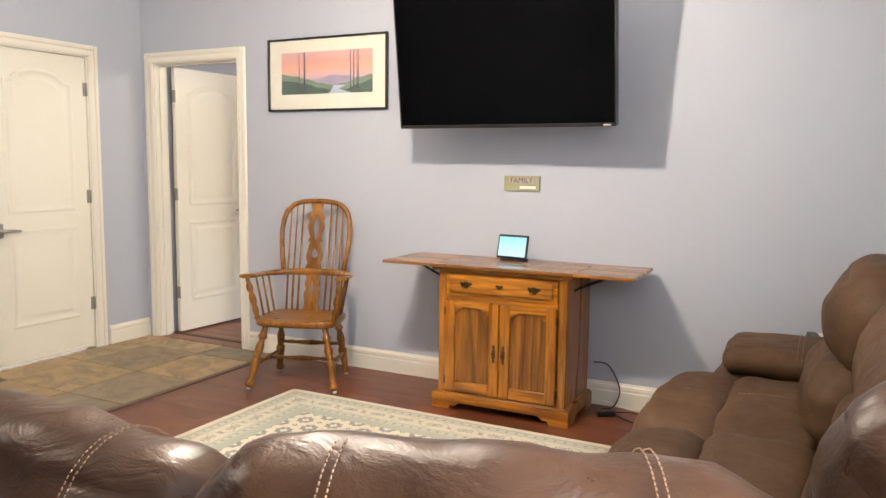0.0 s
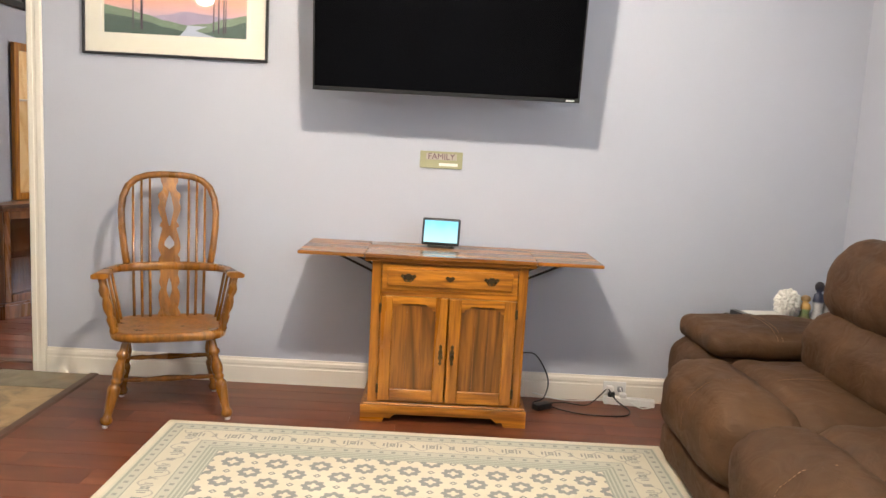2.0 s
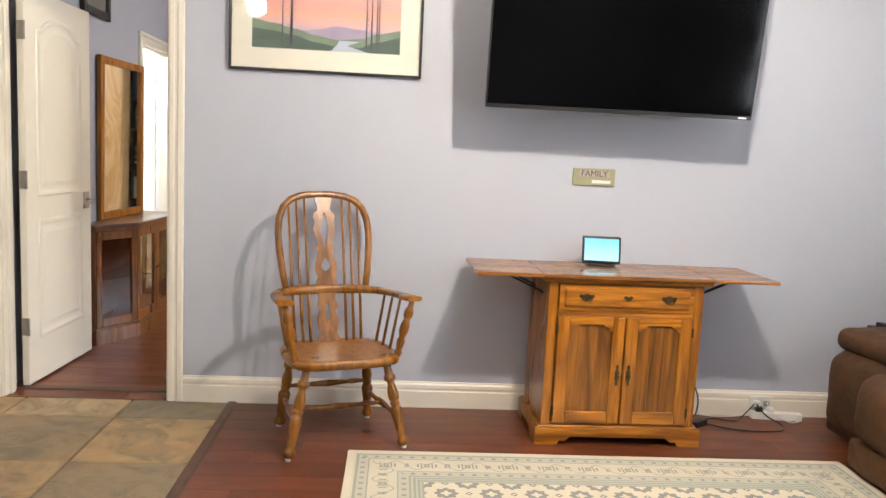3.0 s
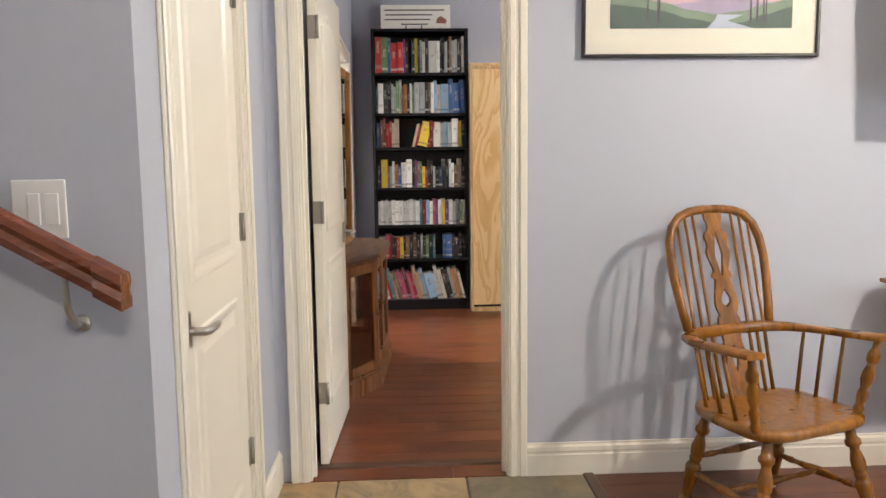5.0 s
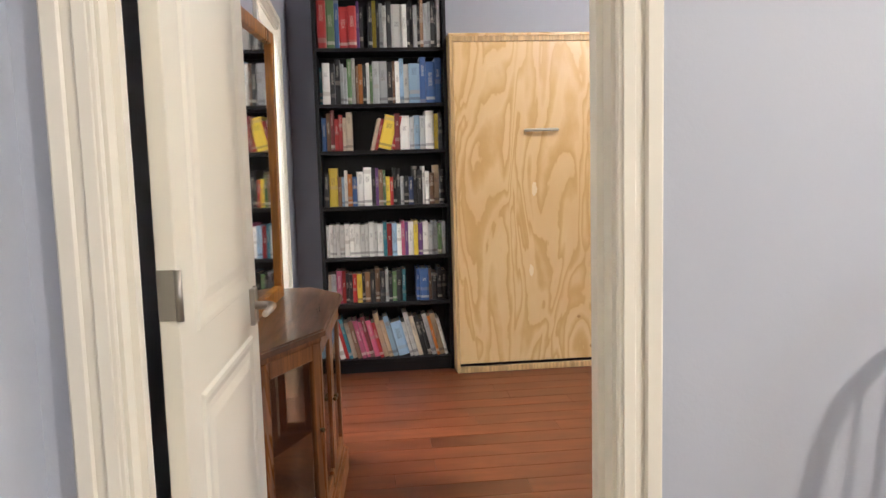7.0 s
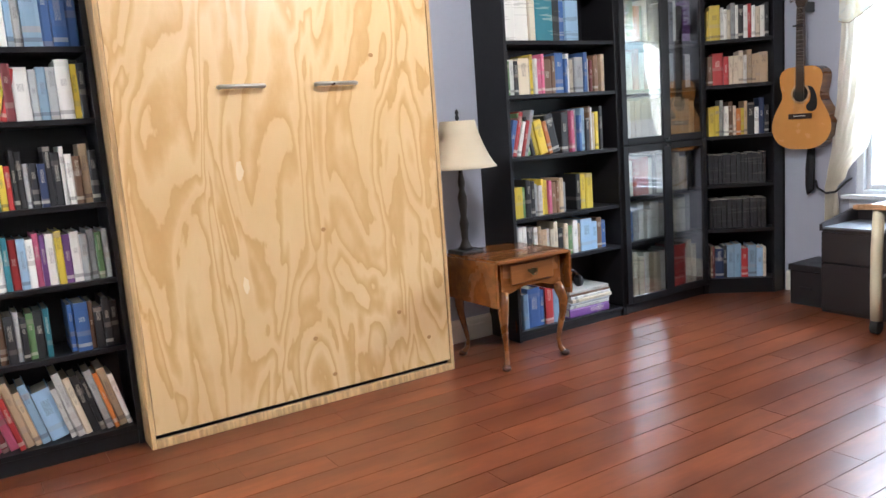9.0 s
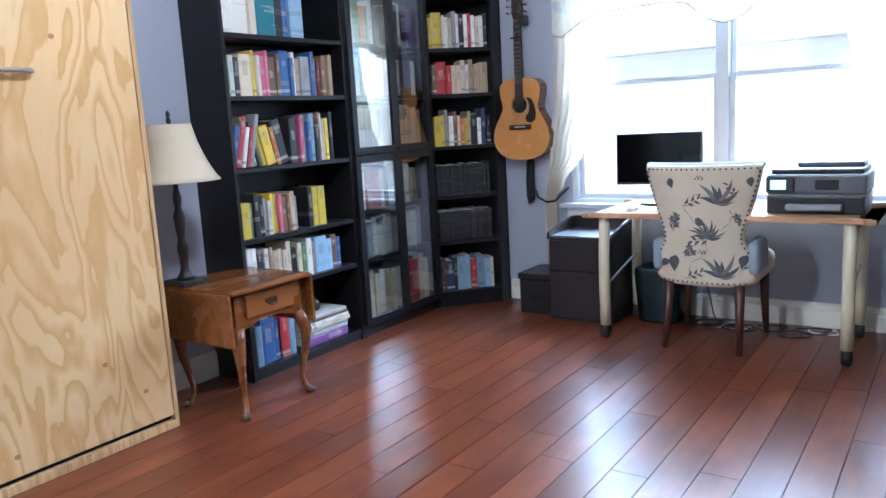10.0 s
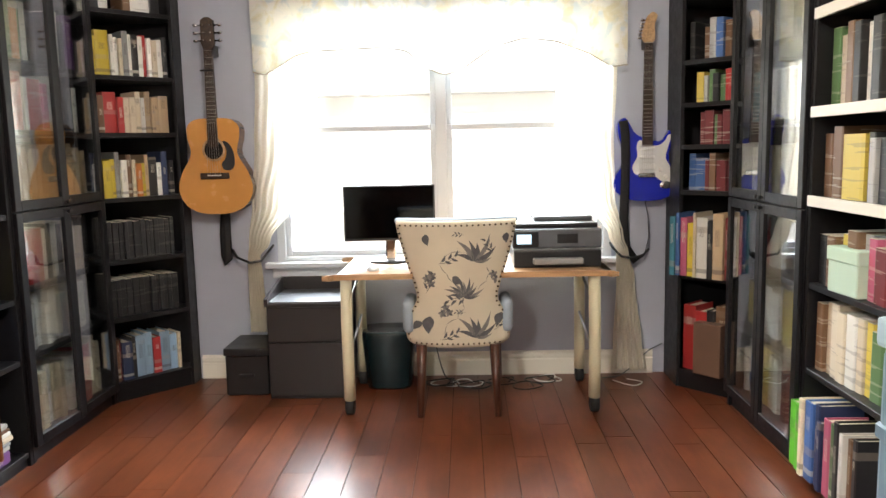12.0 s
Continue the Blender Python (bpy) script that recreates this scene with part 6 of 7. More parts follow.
bookcase("bookcase", 0.80, 2.345, (0.06, 0.42, 0.74, 1.06, 1.39, 1.70), pose(-2.66, SOUTH, 0, 0, 0, 180), "black bookcase just inside the study doorway")

def loose_material(key, color):
    n = Net("loose_book_" + TINT[key].replace(" ", "_"))
    r = n.t.nodes.new("ShaderNodeNewGeometry").outputs["Random Per Island"]
    busy = n.m("GREATER_THAN", n.noise(n.coords((4, 4, 60)), 1.0, 2), 0.6)
    ink = (0.7, 0.66, 0.55) if sum(color) < 0.9 else (0.1, 0.08, 0.08)
    col = n.mix(n.m("MULTIPLY", r, 0.25), color, (0.6, 0.57, 0.5) if key in "cawley" else tuple(c * 0.5 for c in color))
    return n.out(n.mix(n.m("MULTIPLY", busy, 0.3 if key != "k" else 0.06), col, ink), 0.45)


me = bpy.data.meshes.new("books")
me.from_pydata(LOOSE["verts"], [], LOOSE["faces"])
for key in HUES:
    me.materials.append(loose_material(key, BOOK[key]))
me.materials.append(M["page"])
for poly, slot in zip(me.polygons, LOOSE["slots"]):
    poly.material_index = slot
tagged(new("books", me), "rows of mixed books on shelves and behind glass doors", "books", "", "stuff")

# folding wall bed front
bed = thing("wall_bed_cabinet", pose(-3.548, 7.495, 0), "clear-finished plywood wall-bed cabinet with two metal pulls", "cabinet")
BW, BH = 1.52, 2.05
part("front_panel", B(0.022, BW - 0.022, 0.0, 0.02, 0.056, BH - 0.05, 0.002), M["ply"], bed)
bm = bmesh.new()
for sx in (0.0, BW - 0.02):
    part("side_panel", B(sx, sx + 0.02, -0.004, 0.39, 0, BH - 0.018, 0.002), M["pine"], bed)
part("top_panel", B(-0.004, BW + 0.004, -0.01, 0.39, BH - 0.0175, BH, 0.003), M["ply"], bed)
part("top_rail", B(0.0205, BW - 0.0205, -0.004, 0.02, BH - 0.047, BH - 0.018, 0.002), M["pine"], bed)
part("foot_rail", B(0.0205, BW - 0.0205, -0.006, 0.02, 0, 0.036, 0.002), M["pine"], bed)
# black sheet added behind the front, so the gap below it looks shaded
part("inner_shadow_gap", B(0.0205, BW - 0.0205, 0.03, 0.06, 0.0, BH - 0.05), M["black_matte"], bed)
for x in (0.45, 0.89):
    bm = tube(bmesh.new(), [(x, -0.001, 1.475), (x, -0.026, 1.475), (x + 0.008, -0.034, 1.475), (x + 0.182, -0.034, 1.475), (x + 0.19, -0.026, 1.475), (x + 0.19, -0.001, 1.475)], 0.0095, 8)
    part("pull", bm, M["steel"], bed, "brushed metal bar pull")
rnd = random.Random(2)
for x, z, s in ((0.50, 1.12, 1.0), (0.475, 0.625, 0.8)):
    pts = [(x + 0.016 * s * math.cos(a) * rnd.uniform(0.8, 1.2), z + 0.045 * s * math.sin(a) * rnd.uniform(0.8, 1.2)) for a in [k * math.pi / 6 for k in range(12)]]
    bm = prism(bmesh.new(), pts, 0, 0.0008, pose(0, -0.0002, 0, 90, 0, 0))
    part("filler_patch", bm, M["filler"], bed, "pale filler patch")
for x, z in ((0.85, 0.13), (0.77, 0.32), (1.22, 0.36), (1.38, 0.2), (0.86, 0.82), (1.18, 1.6)):
    part("knot", prism(bmesh.new(), [(x + 0.012 * math.cos(a), z + 0.010 * math.sin(a)) for a in [k * math.pi / 5 for k in range(10)]], 0, 0.0006, pose(0, -0.0002, 0, 90, 0, 0)), M["knot"], bed, "small brown knot")

# sign propped on the tall bookcase
sg = thing("lettered_board", pose(-3.98, 7.70, 2.345, -10, 0, 0), "white board with handwritten lines propped on the bookcase", "board")
part("board", B(-0.29, 0.29, 0, 0.008, 0.012, 0.215, 0.002), M["paper"], sg)
for k, (a, b) in enumerate(((-0.26, 0.24), (-0.25, 0.14), (-0.26, 0.12), (-0.12, 0.1))):
    part("writing", B(a, b, -0.001, 0, 0.165 - k * 0.04, 0.176 - k * 0.04), M["grey_plastic"], sg, "line of handwriting")
part("drawing", prism(bmesh.new(), [(0.17, 0.06), (0.25, 0.055), (0.26, 0.085), (0.21, 0.12), (0.18, 0.1)], 0, 0.001, pose(0, 0, 0, 90, 0, 0)), plain("rust_ink", (0.3, 0.12, 0.08), 0.7), sg, "small rust-coloured drawing")
for x in (-0.08, 0.05):
    part("easel", tube(bmesh.new(), [(x, 0.05, 0.004), (x, -0.01, 0.004), (x, -0.02, 0.012), (x, -0.018, 0.035)], 0.005, 6), M["black"], sg)

# curio cabinet with slanting ends, mirror above
cu = thing("curio_cabinet", pose(-4.52, 0, 0), "dark wooden curio console with glass doors by the study wall", "cabinet")


def curio_outline(g):
    return [(0.004, 5.10 - g), (0.105 + g * 0.3, 5.13 - g), (0.265 + g, 5.42 - g * 0.5), (0.305 + g, 6.10 + g * 0.5), (0.18 + g * 0.4, 6.30 + g), (0.004, 6.31 + g * 0.2)]


part("top", prism(bmesh.new(), curio_outline(0.02), 0.735, 0.758, None, 0.006), M["walnut_top"], cu)
part("top_moulding", prism(bmesh.new(), curio_outline(0.004), 0.715, 0.7345), M["walnut"], cu)
part("base", prism(bmesh.new(), curio_outline(0.018), 0.0, 0.09), M["walnut"], cu)
part("base_cap", prism(bmesh.new(), curio_outline(0.006), 0.0905, 0.105), M["walnut"], cu)
part("floor_panel", prism(bmesh.new(), curio_outline(-0.02), 0.1055, 0.115), M["walnut"], cu)
part("back_panel", B(0.004, 0.012, 5.11, 6.30, 0.106, 0.714), M["walnut"], cu)
part("inner_shelf", prism(bmesh.new(), curio_outline(-0.04), 0.40, 0.406), M["smoky_glass"], cu)
o = curio_outline(0.0)
for a, b in zip(o[:-1], o[1:]):
    a, b = Vector(a), Vector(b)
    d = b - a
    L = d.length
    mm = pose(a.x, a.y, 0, 0, 0, math.degrees(math.atan2(d.y, d.x)))
    leaves = 2 if L > 0.5 else 1
    for q in range(leaves):
        x0, x1 = L * q / leaves + 0.002, L * (q + 1) / leaves - 0.002
        bm = bmesh.new()
        f = 0.045
        for bx in ((x0, x0 + f, 0.106, 0.714), (x1 - f, x1, 0.106, 0.714), (x0 + f, x1 - f, 0.106, 0.16), (x0 + f, x1 - f, 0.66, 0.714)):
            box(bm, bx[0], bx[1], 0.0, 0.02, bx[2], bx[3], 0.003, 1, mm)
        door = part("door", bm, M["walnut"], cu, "wood-framed glass door")
        part("pane", B(x0 + f, x1 - f, 0.008, 0.011, 0.16, 0.66, 0, 1, mm), M["smoky_glass"], door)
        part("knob", lathe(bmesh.new(), [(0.004, 0), (0.009, 0.008), (0.006, 0.016)], 10, mm @ pose(x1 - 0.02 if q == 0 else x0 + 0.02, 0.0, 0.42, 90, 0, 0)), M["bronze"], door)

mr = thing("wall_mirror", pose(-4.49, 5.76, 0.762, 0, 0.5, -4.7), "tall wood-framed mirror standing on the curio cabinet", "mirror")
bm = bmesh.new()
for y0, y1, z0, z1 in ((-0.34, -0.29, 0, 1.06), (0.29, 0.34, 0, 1.06), (-0.29, 0.29, 0, 0.05), (-0.29, 0.29, 1.01, 1.06)):
    box(bm, 0.0, 0.03, y0, y1, z0, z1, 0.006, 2)
part("frame", bm, M["oak"], mr)
part("mirror_glass", B(0.008, 0.014, -0.29, 0.29, 0.05, 1.01), M["mirror"], mr, "silvered mirror glass")
fr = thing("picture_frame", pose(-4.518, 5.40, 2.05), "dark framed picture high on the study wall", "picture")
bm = bmesh.new()
for y0, y1, z0, z1 in ((-0.22, -0.17, 0, 0.5), (0.17, 0.22, 0, 0.5), (-0.17, 0.17, 0, 0.05), (-0.17, 0.17, 0.45, 0.5)):
    box(bm, 0, 0.03, y0, y1, z0, z1, 0.005)
part("frame", bm, M["black"], fr)
part("print", B(0.004, 0.012, -0.17, 0.17, 0.05, 0.45), plain("dark_print", (0.16, 0.15, 0.14), 0.5, vary=0.6, scale=12), fr)
ub = thing("upright_vacuum", pose(-4.40, 7.48, 0), "black upright floor cleaner in the study corner", "vacuum")
part("foot", B(-0.1, 0.1, -0.12, 0.1, 0, 0.07, 0.02, 3), M["black"], ub)
part("canister", lathe(bmesh.new(), [(0.05, 0.07), (0.06, 0.1), (0.06, 0.26), (0.03, 0.31)], 18), M["black"], ub)
part("wand", tube(bmesh.new(), [(-0.02, 0.05, 0.3), (-0.05, 0.09, 0.36), (-0.06, 0.11, 0.44)], 0.014, 10), M["black"], ub)

# drop-leaf side table with cabriole legs
ns = thing("side_table", pose(-1.67, 7.46, 0), "reddish wooden drop-leaf side table with cabriole legs and a drawer", "table")
part("tabletop", B(-0.225, 0.235, -0.225, 0.24, 0.553, 0.573, 0.007, 3), M["cherry"], ns)
bm = bmesh.new()
for b in ((-0.19, -0.175, -0.19, 0.2), (0.185, 0.2, -0.19, 0.2), (-0.175, 0.185, 0.185, 0.2)):
    box(bm, b[0], b[1], b[2], b[3], 0.40, 0.552)
part("apron", bm, M["cherry"], ns)
pts = [(-0.175, 0.552), (-0.175, 0.385), (-0.11, 0.40), (-0.05, 0.418), (0.06, 0.418), (0.12, 0.40), (0.185, 0.385), (0.185, 0.552)]
part("front_apron", prism(bmesh.new(), pts, 0, 0.016, pose(0, -0.174, 0, 90, 0, 0)), M["cherry"], ns)
bm = B(-0.135, 0.145, -0.202, -0.1905, 0.437, 0.538, 0.004)
dr = part("drawer", bm, M["cherry"], ns)
drop_handle(dr, 0.005, -0.203, 0.49, 0.95)
bm = B(-0.244, -0.228, -0.22, 0.235, 0.335, 0.563, 0.005, 2)
part("drop_leaf", bm, M["cherry"], ns)
part("drop_leaf", B(0.238, 0.254, -0.22, 0.235, 0.335, 0.563, 0.005, 2), M["cherry"], ns)
for sx in (-1, 1):
    for sy in (-1, 1):
        bx, by = sx * 0.175 + 0.005, sy * 0.175
        prof = [(0.0, 0.0, 0.40, 0.026), (0.012, 0.012, 0.36, 0.029), (0.024, 0.024, 0.31, 0.027), (0.020, 0.020, 0.24, 0.02), (0.008, 0.008, 0.16, 0.015), (-0.002, -0.002, 0.09, 0.012), (0.004, 0.004, 0.045, 0.013), (0.016, 0.016, 0.022, 0.017), (0.02, 0.02, 0.006, 0.016), (0.02, 0.02, 0.001, 0.012)]
        bm = tube(bmesh.new(), [(bx + sx * a, by + sy * b, z) for a, b, z, r in prof], [r for *_, r in prof], 10)
        part("leg", bm, M["cherry"], ns)
        part("foot", lathe(bmesh.new(), [(0.012, 0.0), (0.024, 0.008), (0.025, 0.02), (0.014, 0.032)], 12, pose(bx + sx * 0.022, by + sy * 0.022, 0)), M["mahogany"], ns)

tl = thing("table_lamp", pose(-1.83, 7.61, 0.573), "dark bronze table lamp with a cream bell shade", "lamp")
part("foot", B(-0.07, 0.07, -0.07, 0.07, 0, 0.022, 0.006, 2), M["black"], tl)
part("column", lathe(bmesh.new(), [(0.045, 0.022), (0.03, 0.04), (0.018, 0.07), (0.02, 0.12), (0.026, 0.16), (0.016, 0.2), (0.022, 0.25), (0.026, 0.3), (0.014, 0.34), (0.02, 0.38), (0.012, 0.42), (0.008, 0.52), (0.004, 0.70)], 14), plain("lamp_bronze", (0.03, 0.024, 0.02), 0.45, 0.6, vary=0.3), tl)
bm = bmesh.new()
prof = [(0.195, 0.455), (0.178, 0.475), (0.155, 0.515), (0.13, 0.57), (0.108, 0.63), (0.092, 0.70)]
rings = [[bm.verts.new((r * math.cos(a), r * math.sin(a), z)) for a in [2 * math.pi * i / 32 for i in range(32)]] for r, z in prof]
for a, b in zip(rings, rings[1:]):
    for i in range(32):
        bm.faces.new((a[i], a[(i + 1) % 32], b[(i + 1) % 32], b[i])).smooth = True
shade = part("shade", bm, M["lampshade"], tl, "cream bell-shaped shade")
sol = shade.modifiers.new("thickness", "SOLIDIFY")
sol.thickness = 0.003
part("finial", lathe(bmesh.new(), [(0.005, 0.70), (0.012, 0.715), (0.006, 0.73), (0.011, 0.742), (0.003, 0.76)], 10), M["black"], tl)


def wall_pose(y, z, x=0.56):
    """Local x to the right as one faces the window wall, local y up, local z out of the wall."""
    return Matrix(((0, 0, -1, x), (-1, 0, 0, y), (0, 1, 0, z), (0, 0, 0, 1)))


def closed_curve(pts, n=6):
    """Smooth closed outline through points."""
    k = len(pts)
    res = []
    for i in range(k):
        a, b, c, d = (Vector(pts[(i + j) % k]) for j in (-1, 0, 1, 2))
        for s in range(n):
            t = s / n
            res.append(tuple(0.5 * ((2 * b) + (c - a) * t + (2 * a - 5 * b + 4 * c - d) * t * t + (3 * b - a - 3 * c + d) * t ** 3)))
    return res


# acoustic guitar
ag = thing("acoustic_guitar", wall_pose(7.125, 0.95, 0.556) @ pose(0, 0, 0.02), "natural spruce acoustic guitar hanging on the wall", "guitar")
half = [(0.0, 0.0), (0.09, 0.008), (0.165, 0.05), (0.2, 0.13), (0.18, 0.22), (0.135, 0.30), (0.125, 0.345), (0.14, 0.41), (0.138, 0.47), (0.095, 0.505), (0.03, 0.512)]
outl = closed_curve(half + [(-x, y) for x, y in half[:0:-1]], 4)
part("body", prism(bmesh.new(), outl, 0, 0.098), M["guitar_side"], ag)
part("soundboard", prism(bmesh.new(), outl, 0.0985, 0.102), M["guitar_top"], ag)
part("rosette", lathe(bmesh.new(), [(0.062, 0.1025), (0.062, 0.1032), (0.05, 0.1033)], 32, pose(0, 0.345, 0)), M["maple"], ag)
# no opening is cut: a near-black disc paints the shade inside
part("sound_hole", lathe(bmesh.new(), [(0.05, 0.1034), (0.05, 0.104), (0.001, 0.1041)], 32, pose(0, 0.345, 0)), M["soundhole"], ag)
part("pickguard", prism(bmesh.new(), closed_curve([(0.05, 0.39), (0.085, 0.375), (0.108, 0.32), (0.108, 0.26), (0.085, 0.235), (0.05, 0.24), (0.04, 0.27), (0.062, 0.30), (0.068, 0.345)], 4), 0.1025, 0.1048), M["black"], ag)
part("bridge", B(-0.078, 0.078, 0.19, 0.222, 0.1025, 0.113, 0.003), M["fretboard"], ag)
part("saddle", B(-0.038, 0.038, 0.206, 0.211, 0.113, 0.117), M["paper"], ag)
part("neck", prism(bmesh.new(), [(-0.027, 0.36), (0.027, 0.36), (0.021, 0.865), (-0.021, 0.865)], 0.085, 0.112), M["fretboard"], ag)
for k in range(16):
    y = 0.862 - 0.5 * (1 - 2 ** (-k / 12)) * 1.3
    if y > 0.38:
        part("fret", B(-0.024, 0.024, y, y + 0.0022, 0.112, 0.1132), M["steel"], ag)
part("headstock", prism(bmesh.new(), [(-0.022, 0.866), (0.022, 0.866), (0.036, 0.90), (0.034, 1.02), (0.012, 1.035), (-0.012, 1.035), (-0.034, 1.02), (-0.036, 0.90)], 0.083, 0.1), M["fretboard"], ag)
for sx in (-1, 1):
    for y in (0.915, 0.955, 0.995):
        bm = lathe(bmesh.new(), [(0.004, 0), (0.004, 0.02), (0.009, 0.024), (0.008, 0.04)], 8, pose(sx * 0.035, y, 0.09, 0, sx * 90, 0))
        lathe(bm, [(0.006, 0.1), (0.003, 0.112)], 8, pose(sx * 0.018, y, 0))
        part("tuning_peg", bm, M["chrome"], ag)
part("capo", B(-0.045, 0.026, 0.755, 0.765, 0.11, 0.12, 0.003), M["black"], ag)
for k in range(6):
    x = -0.018 + k * 0.0072
    part("string", tube(bmesh.new(), [(x * 1.9, 0.205, 0.118), (x, 0.866, 0.1145)], 0.0006, 4), M["steel"], ag)
part("strap", tube(bmesh.new(), [(0.005, 0.03, -0.005), (0.0, -0.03, 0.0), (-0.005, -0.12, 0.008), (-0.003, -0.24, 0.012), (0.012, -0.285, 0.02), (0.026, -0.26, 0.03), (0.022, -0.12, 0.02), (0.02, 0.0, 0.01)], 0.02, 6, 0.12), M["strap"], ag, "black webbing strap")
part("hanger", B(-0.02, 0.02, 0.84, 0.9, -0.018, 0.084, 0.004), M["black"], ag)

# electric guitar
eg = thing("electric_guitar", wall_pose(4.81, 0.97, 0.556) @ pose(0, 0, 0.025, 0, 0, 0), "blue and white electric guitar with a black strap on the wall", "guitar")
eo = closed_curve([(0.0, 0.0), (0.10, 0.012), (0.158, 0.06), (0.165, 0.12), (0.128, 0.19), (0.112, 0.235), (0.13, 0.30), (0.142, 0.345), (0.118, 0.375), (0.095, 0.335), (0.05, 0.315), (0.02, 0.33), (-0.05, 0.345), (-0.085, 0.40), (-0.115, 0.445), (-0.15, 0.42), (-0.148, 0.34), (-0.115, 0.255), (-0.125, 0.2), (-0.168, 0.13), (-0.165, 0.06), (-0.10, 0.012)], 4)
part("body", prism(bmesh.new(), eo, 0, 0.045, None, 0.006), M["blue_paint"], eg)
po = closed_curve([(-0.02, 0.135), (0.03, 0.14), (0.09, 0.10), (0.145, 0.085), (0.125, 0.18), (0.10, 0.23), (0.112, 0.29), (0.13, 0.345), (0.112, 0.35), (0.09, 0.315), (0.05, 0.295), (0.0, 0.31), (-0.04, 0.325), (-0.055, 0.29), (-0.05, 0.24), (-0.075, 0.19), (-0.065, 0.15)], 4)
part("pickguard", prism(bmesh.new(), po, 0.0455, 0.048), M["pickguard"], eg)
for y, hh in ((0.185, 0.032), (0.235, 0.016), (0.28, 0.016)):
    part("pickup", B(-0.042, 0.042, y - hh / 2, y + hh / 2, 0.048, 0.056, 0.003), M["white_plastic"], eg)
part("bridge", B(-0.045, 0.045, 0.128, 0.152, 0.0485, 0.058, 0.003), M["chrome"], eg)
part("output_jack", lathe(bmesh.new(), [(0.028, 0), (0.026, 0.003), (0.008, 0.003)], 20, pose(0.105, 0.085, 0.046) @ Matrix.Diagonal((1.3, 0.75, 1, 1))), M["chrome"], eg)
for x, y in ((0.075, 0.165), (0.1, 0.13)):
    part("control_knob", lathe(bmesh.new(), [(0.011, 0.048), (0.009, 0.062)], 14, pose(x, y, 0)), M["white_plastic"], eg)
part("neck", prism(bmesh.new(), [(-0.027, 0.30), (0.027, 0.30), (0.021, 0.83), (-0.021, 0.83)], 0.047, 0.066), M["fretboard"], eg)
for k in range(20):
    y = 0.828 - 0.63 * (1 - 2 ** (-k / 12)) * 1.15
    if y > 0.31:
        part("fret", B(-0.024, 0.024, y, y + 0.002, 0.066, 0.0672), M["steel"], eg)
part("headstock", prism(bmesh.new(), closed_curve([(-0.021, 0.831), (0.021, 0.831), (0.034, 0.86), (0.03, 0.92), (0.045, 0.965), (0.02, 0.985), (-0.01, 0.96), (-0.028, 0.9), (-0.034, 0.86)], 3), 0.045, 0.06), M["maple"], eg)
for k in range(6):
    part("tuning_peg", lathe(bmesh.new(), [(0.004, 0), (0.008, 0.012), (0.006, 0.022)], 8, pose(-0.035 + k * 0.003, 0.855 + k * 0.018, 0.052, 0, -90, 0)), M["chrome"], eg)
    x = -0.018 + k * 0.0072
    part("string", tube(bmesh.new(), [(x * 1.5, 0.14, 0.060), (x, 0.832, 0.0685)], 0.0006, 4), M["steel"], eg)
part("strap", tube(bmesh.new(), [(-0.128, 0.43, 0.055), (-0.118, 0.36, 0.06), (-0.115, 0.2, 0.06), (-0.118, 0.05, 0.06), (-0.12, -0.1, 0.045), (-0.105, -0.25, 0.03), (-0.05, -0.325, 0.02), (0.0, -0.30, 0.015), (0.025, -0.2, 0.012), (0.018, -0.08, 0.01), (0.0, 0.01, 0.01)], 0.024, 6, 0.1), M["strap"], eg, "black webbing strap")
part("hanger", B(-0.02, 0.02, 0.8, 0.87, -0.024, 0.046, 0.004), M["black"], eg)


# curtains and valance
def curtain(name, zs, label):
    """zs: rows of (z, y_a, y_b, x); the cloth falls in pleats between the edges."""
    c = thing(name, pose(0, 0, 0), label, "curtain", "window curtains")
    bm = bmesh.new()
    n = 60
    grid = []
    for i in range(len(zs) - 1):
        z0, a0, b0, x0 = zs[i]
        z1, a1, b1, x1 = zs[i + 1]
        for s in range(6):
            t = s / 6
            e = t * t * (3 - 2 * t)
            grid.append((z0 + (z1 - z0) * t, a0 + (a1 - a0) * e, b0 + (b1 - b0) * e, x0 + (x1 - x0) * e))
    grid.append(zs[-1])
    verts = []
    for z, a, b, x in grid:
        amp = 0.008 + 0.010 * min(1.0, 0.12 / max(0.03, abs(b - a)))
        verts.append([bm.verts.new((x + amp * math.sin(u / n * 2 * math.pi * 6.5 + 0.8 * math.sin(z * 3)) + 0.005 * noise.noise(Vector((u * 0.2, z * 4, 0))), a + (b - a) * u / n, z)) for u in range(n + 1)])
    for r0, r1 in zip(verts, verts[1:]):
        for u in range(n):
            bm.faces.new((r0[u], r0[u + 1], r1[u + 1], r1[u])).smooth = True
    return part("drape", bm, M["curtain"], c), c


dp, cL = curtain("curtain", [(2.18, 6.90, 6.52, 0.50), (1.66, 6.90, 6.56, 0.50), (1.3, 6.92, 6.62, 0.495), (1.0, 6.95, 6.72, 0.49), (0.78, 6.98, 6.86, 0.485), (0.70, 6.99, 6.92, 0.485), (0.60, 6.995, 6.91, 0.49), (0.28, 7.0, 6.89, 0.495)], "sheer cream curtain tied back beside the acoustic guitar")
part("tieback", tube(bmesh.new(), [(0.548, 7.09, 0.74), (0.50, 7.05, 0.70), (0.462, 6.97, 0.675), (0.462, 6.91, 0.685), (0.51, 6.87, 0.74), (0.55, 6.86, 0.76)], 0.007, 8), M["black"], cL, "dark cord tieback")
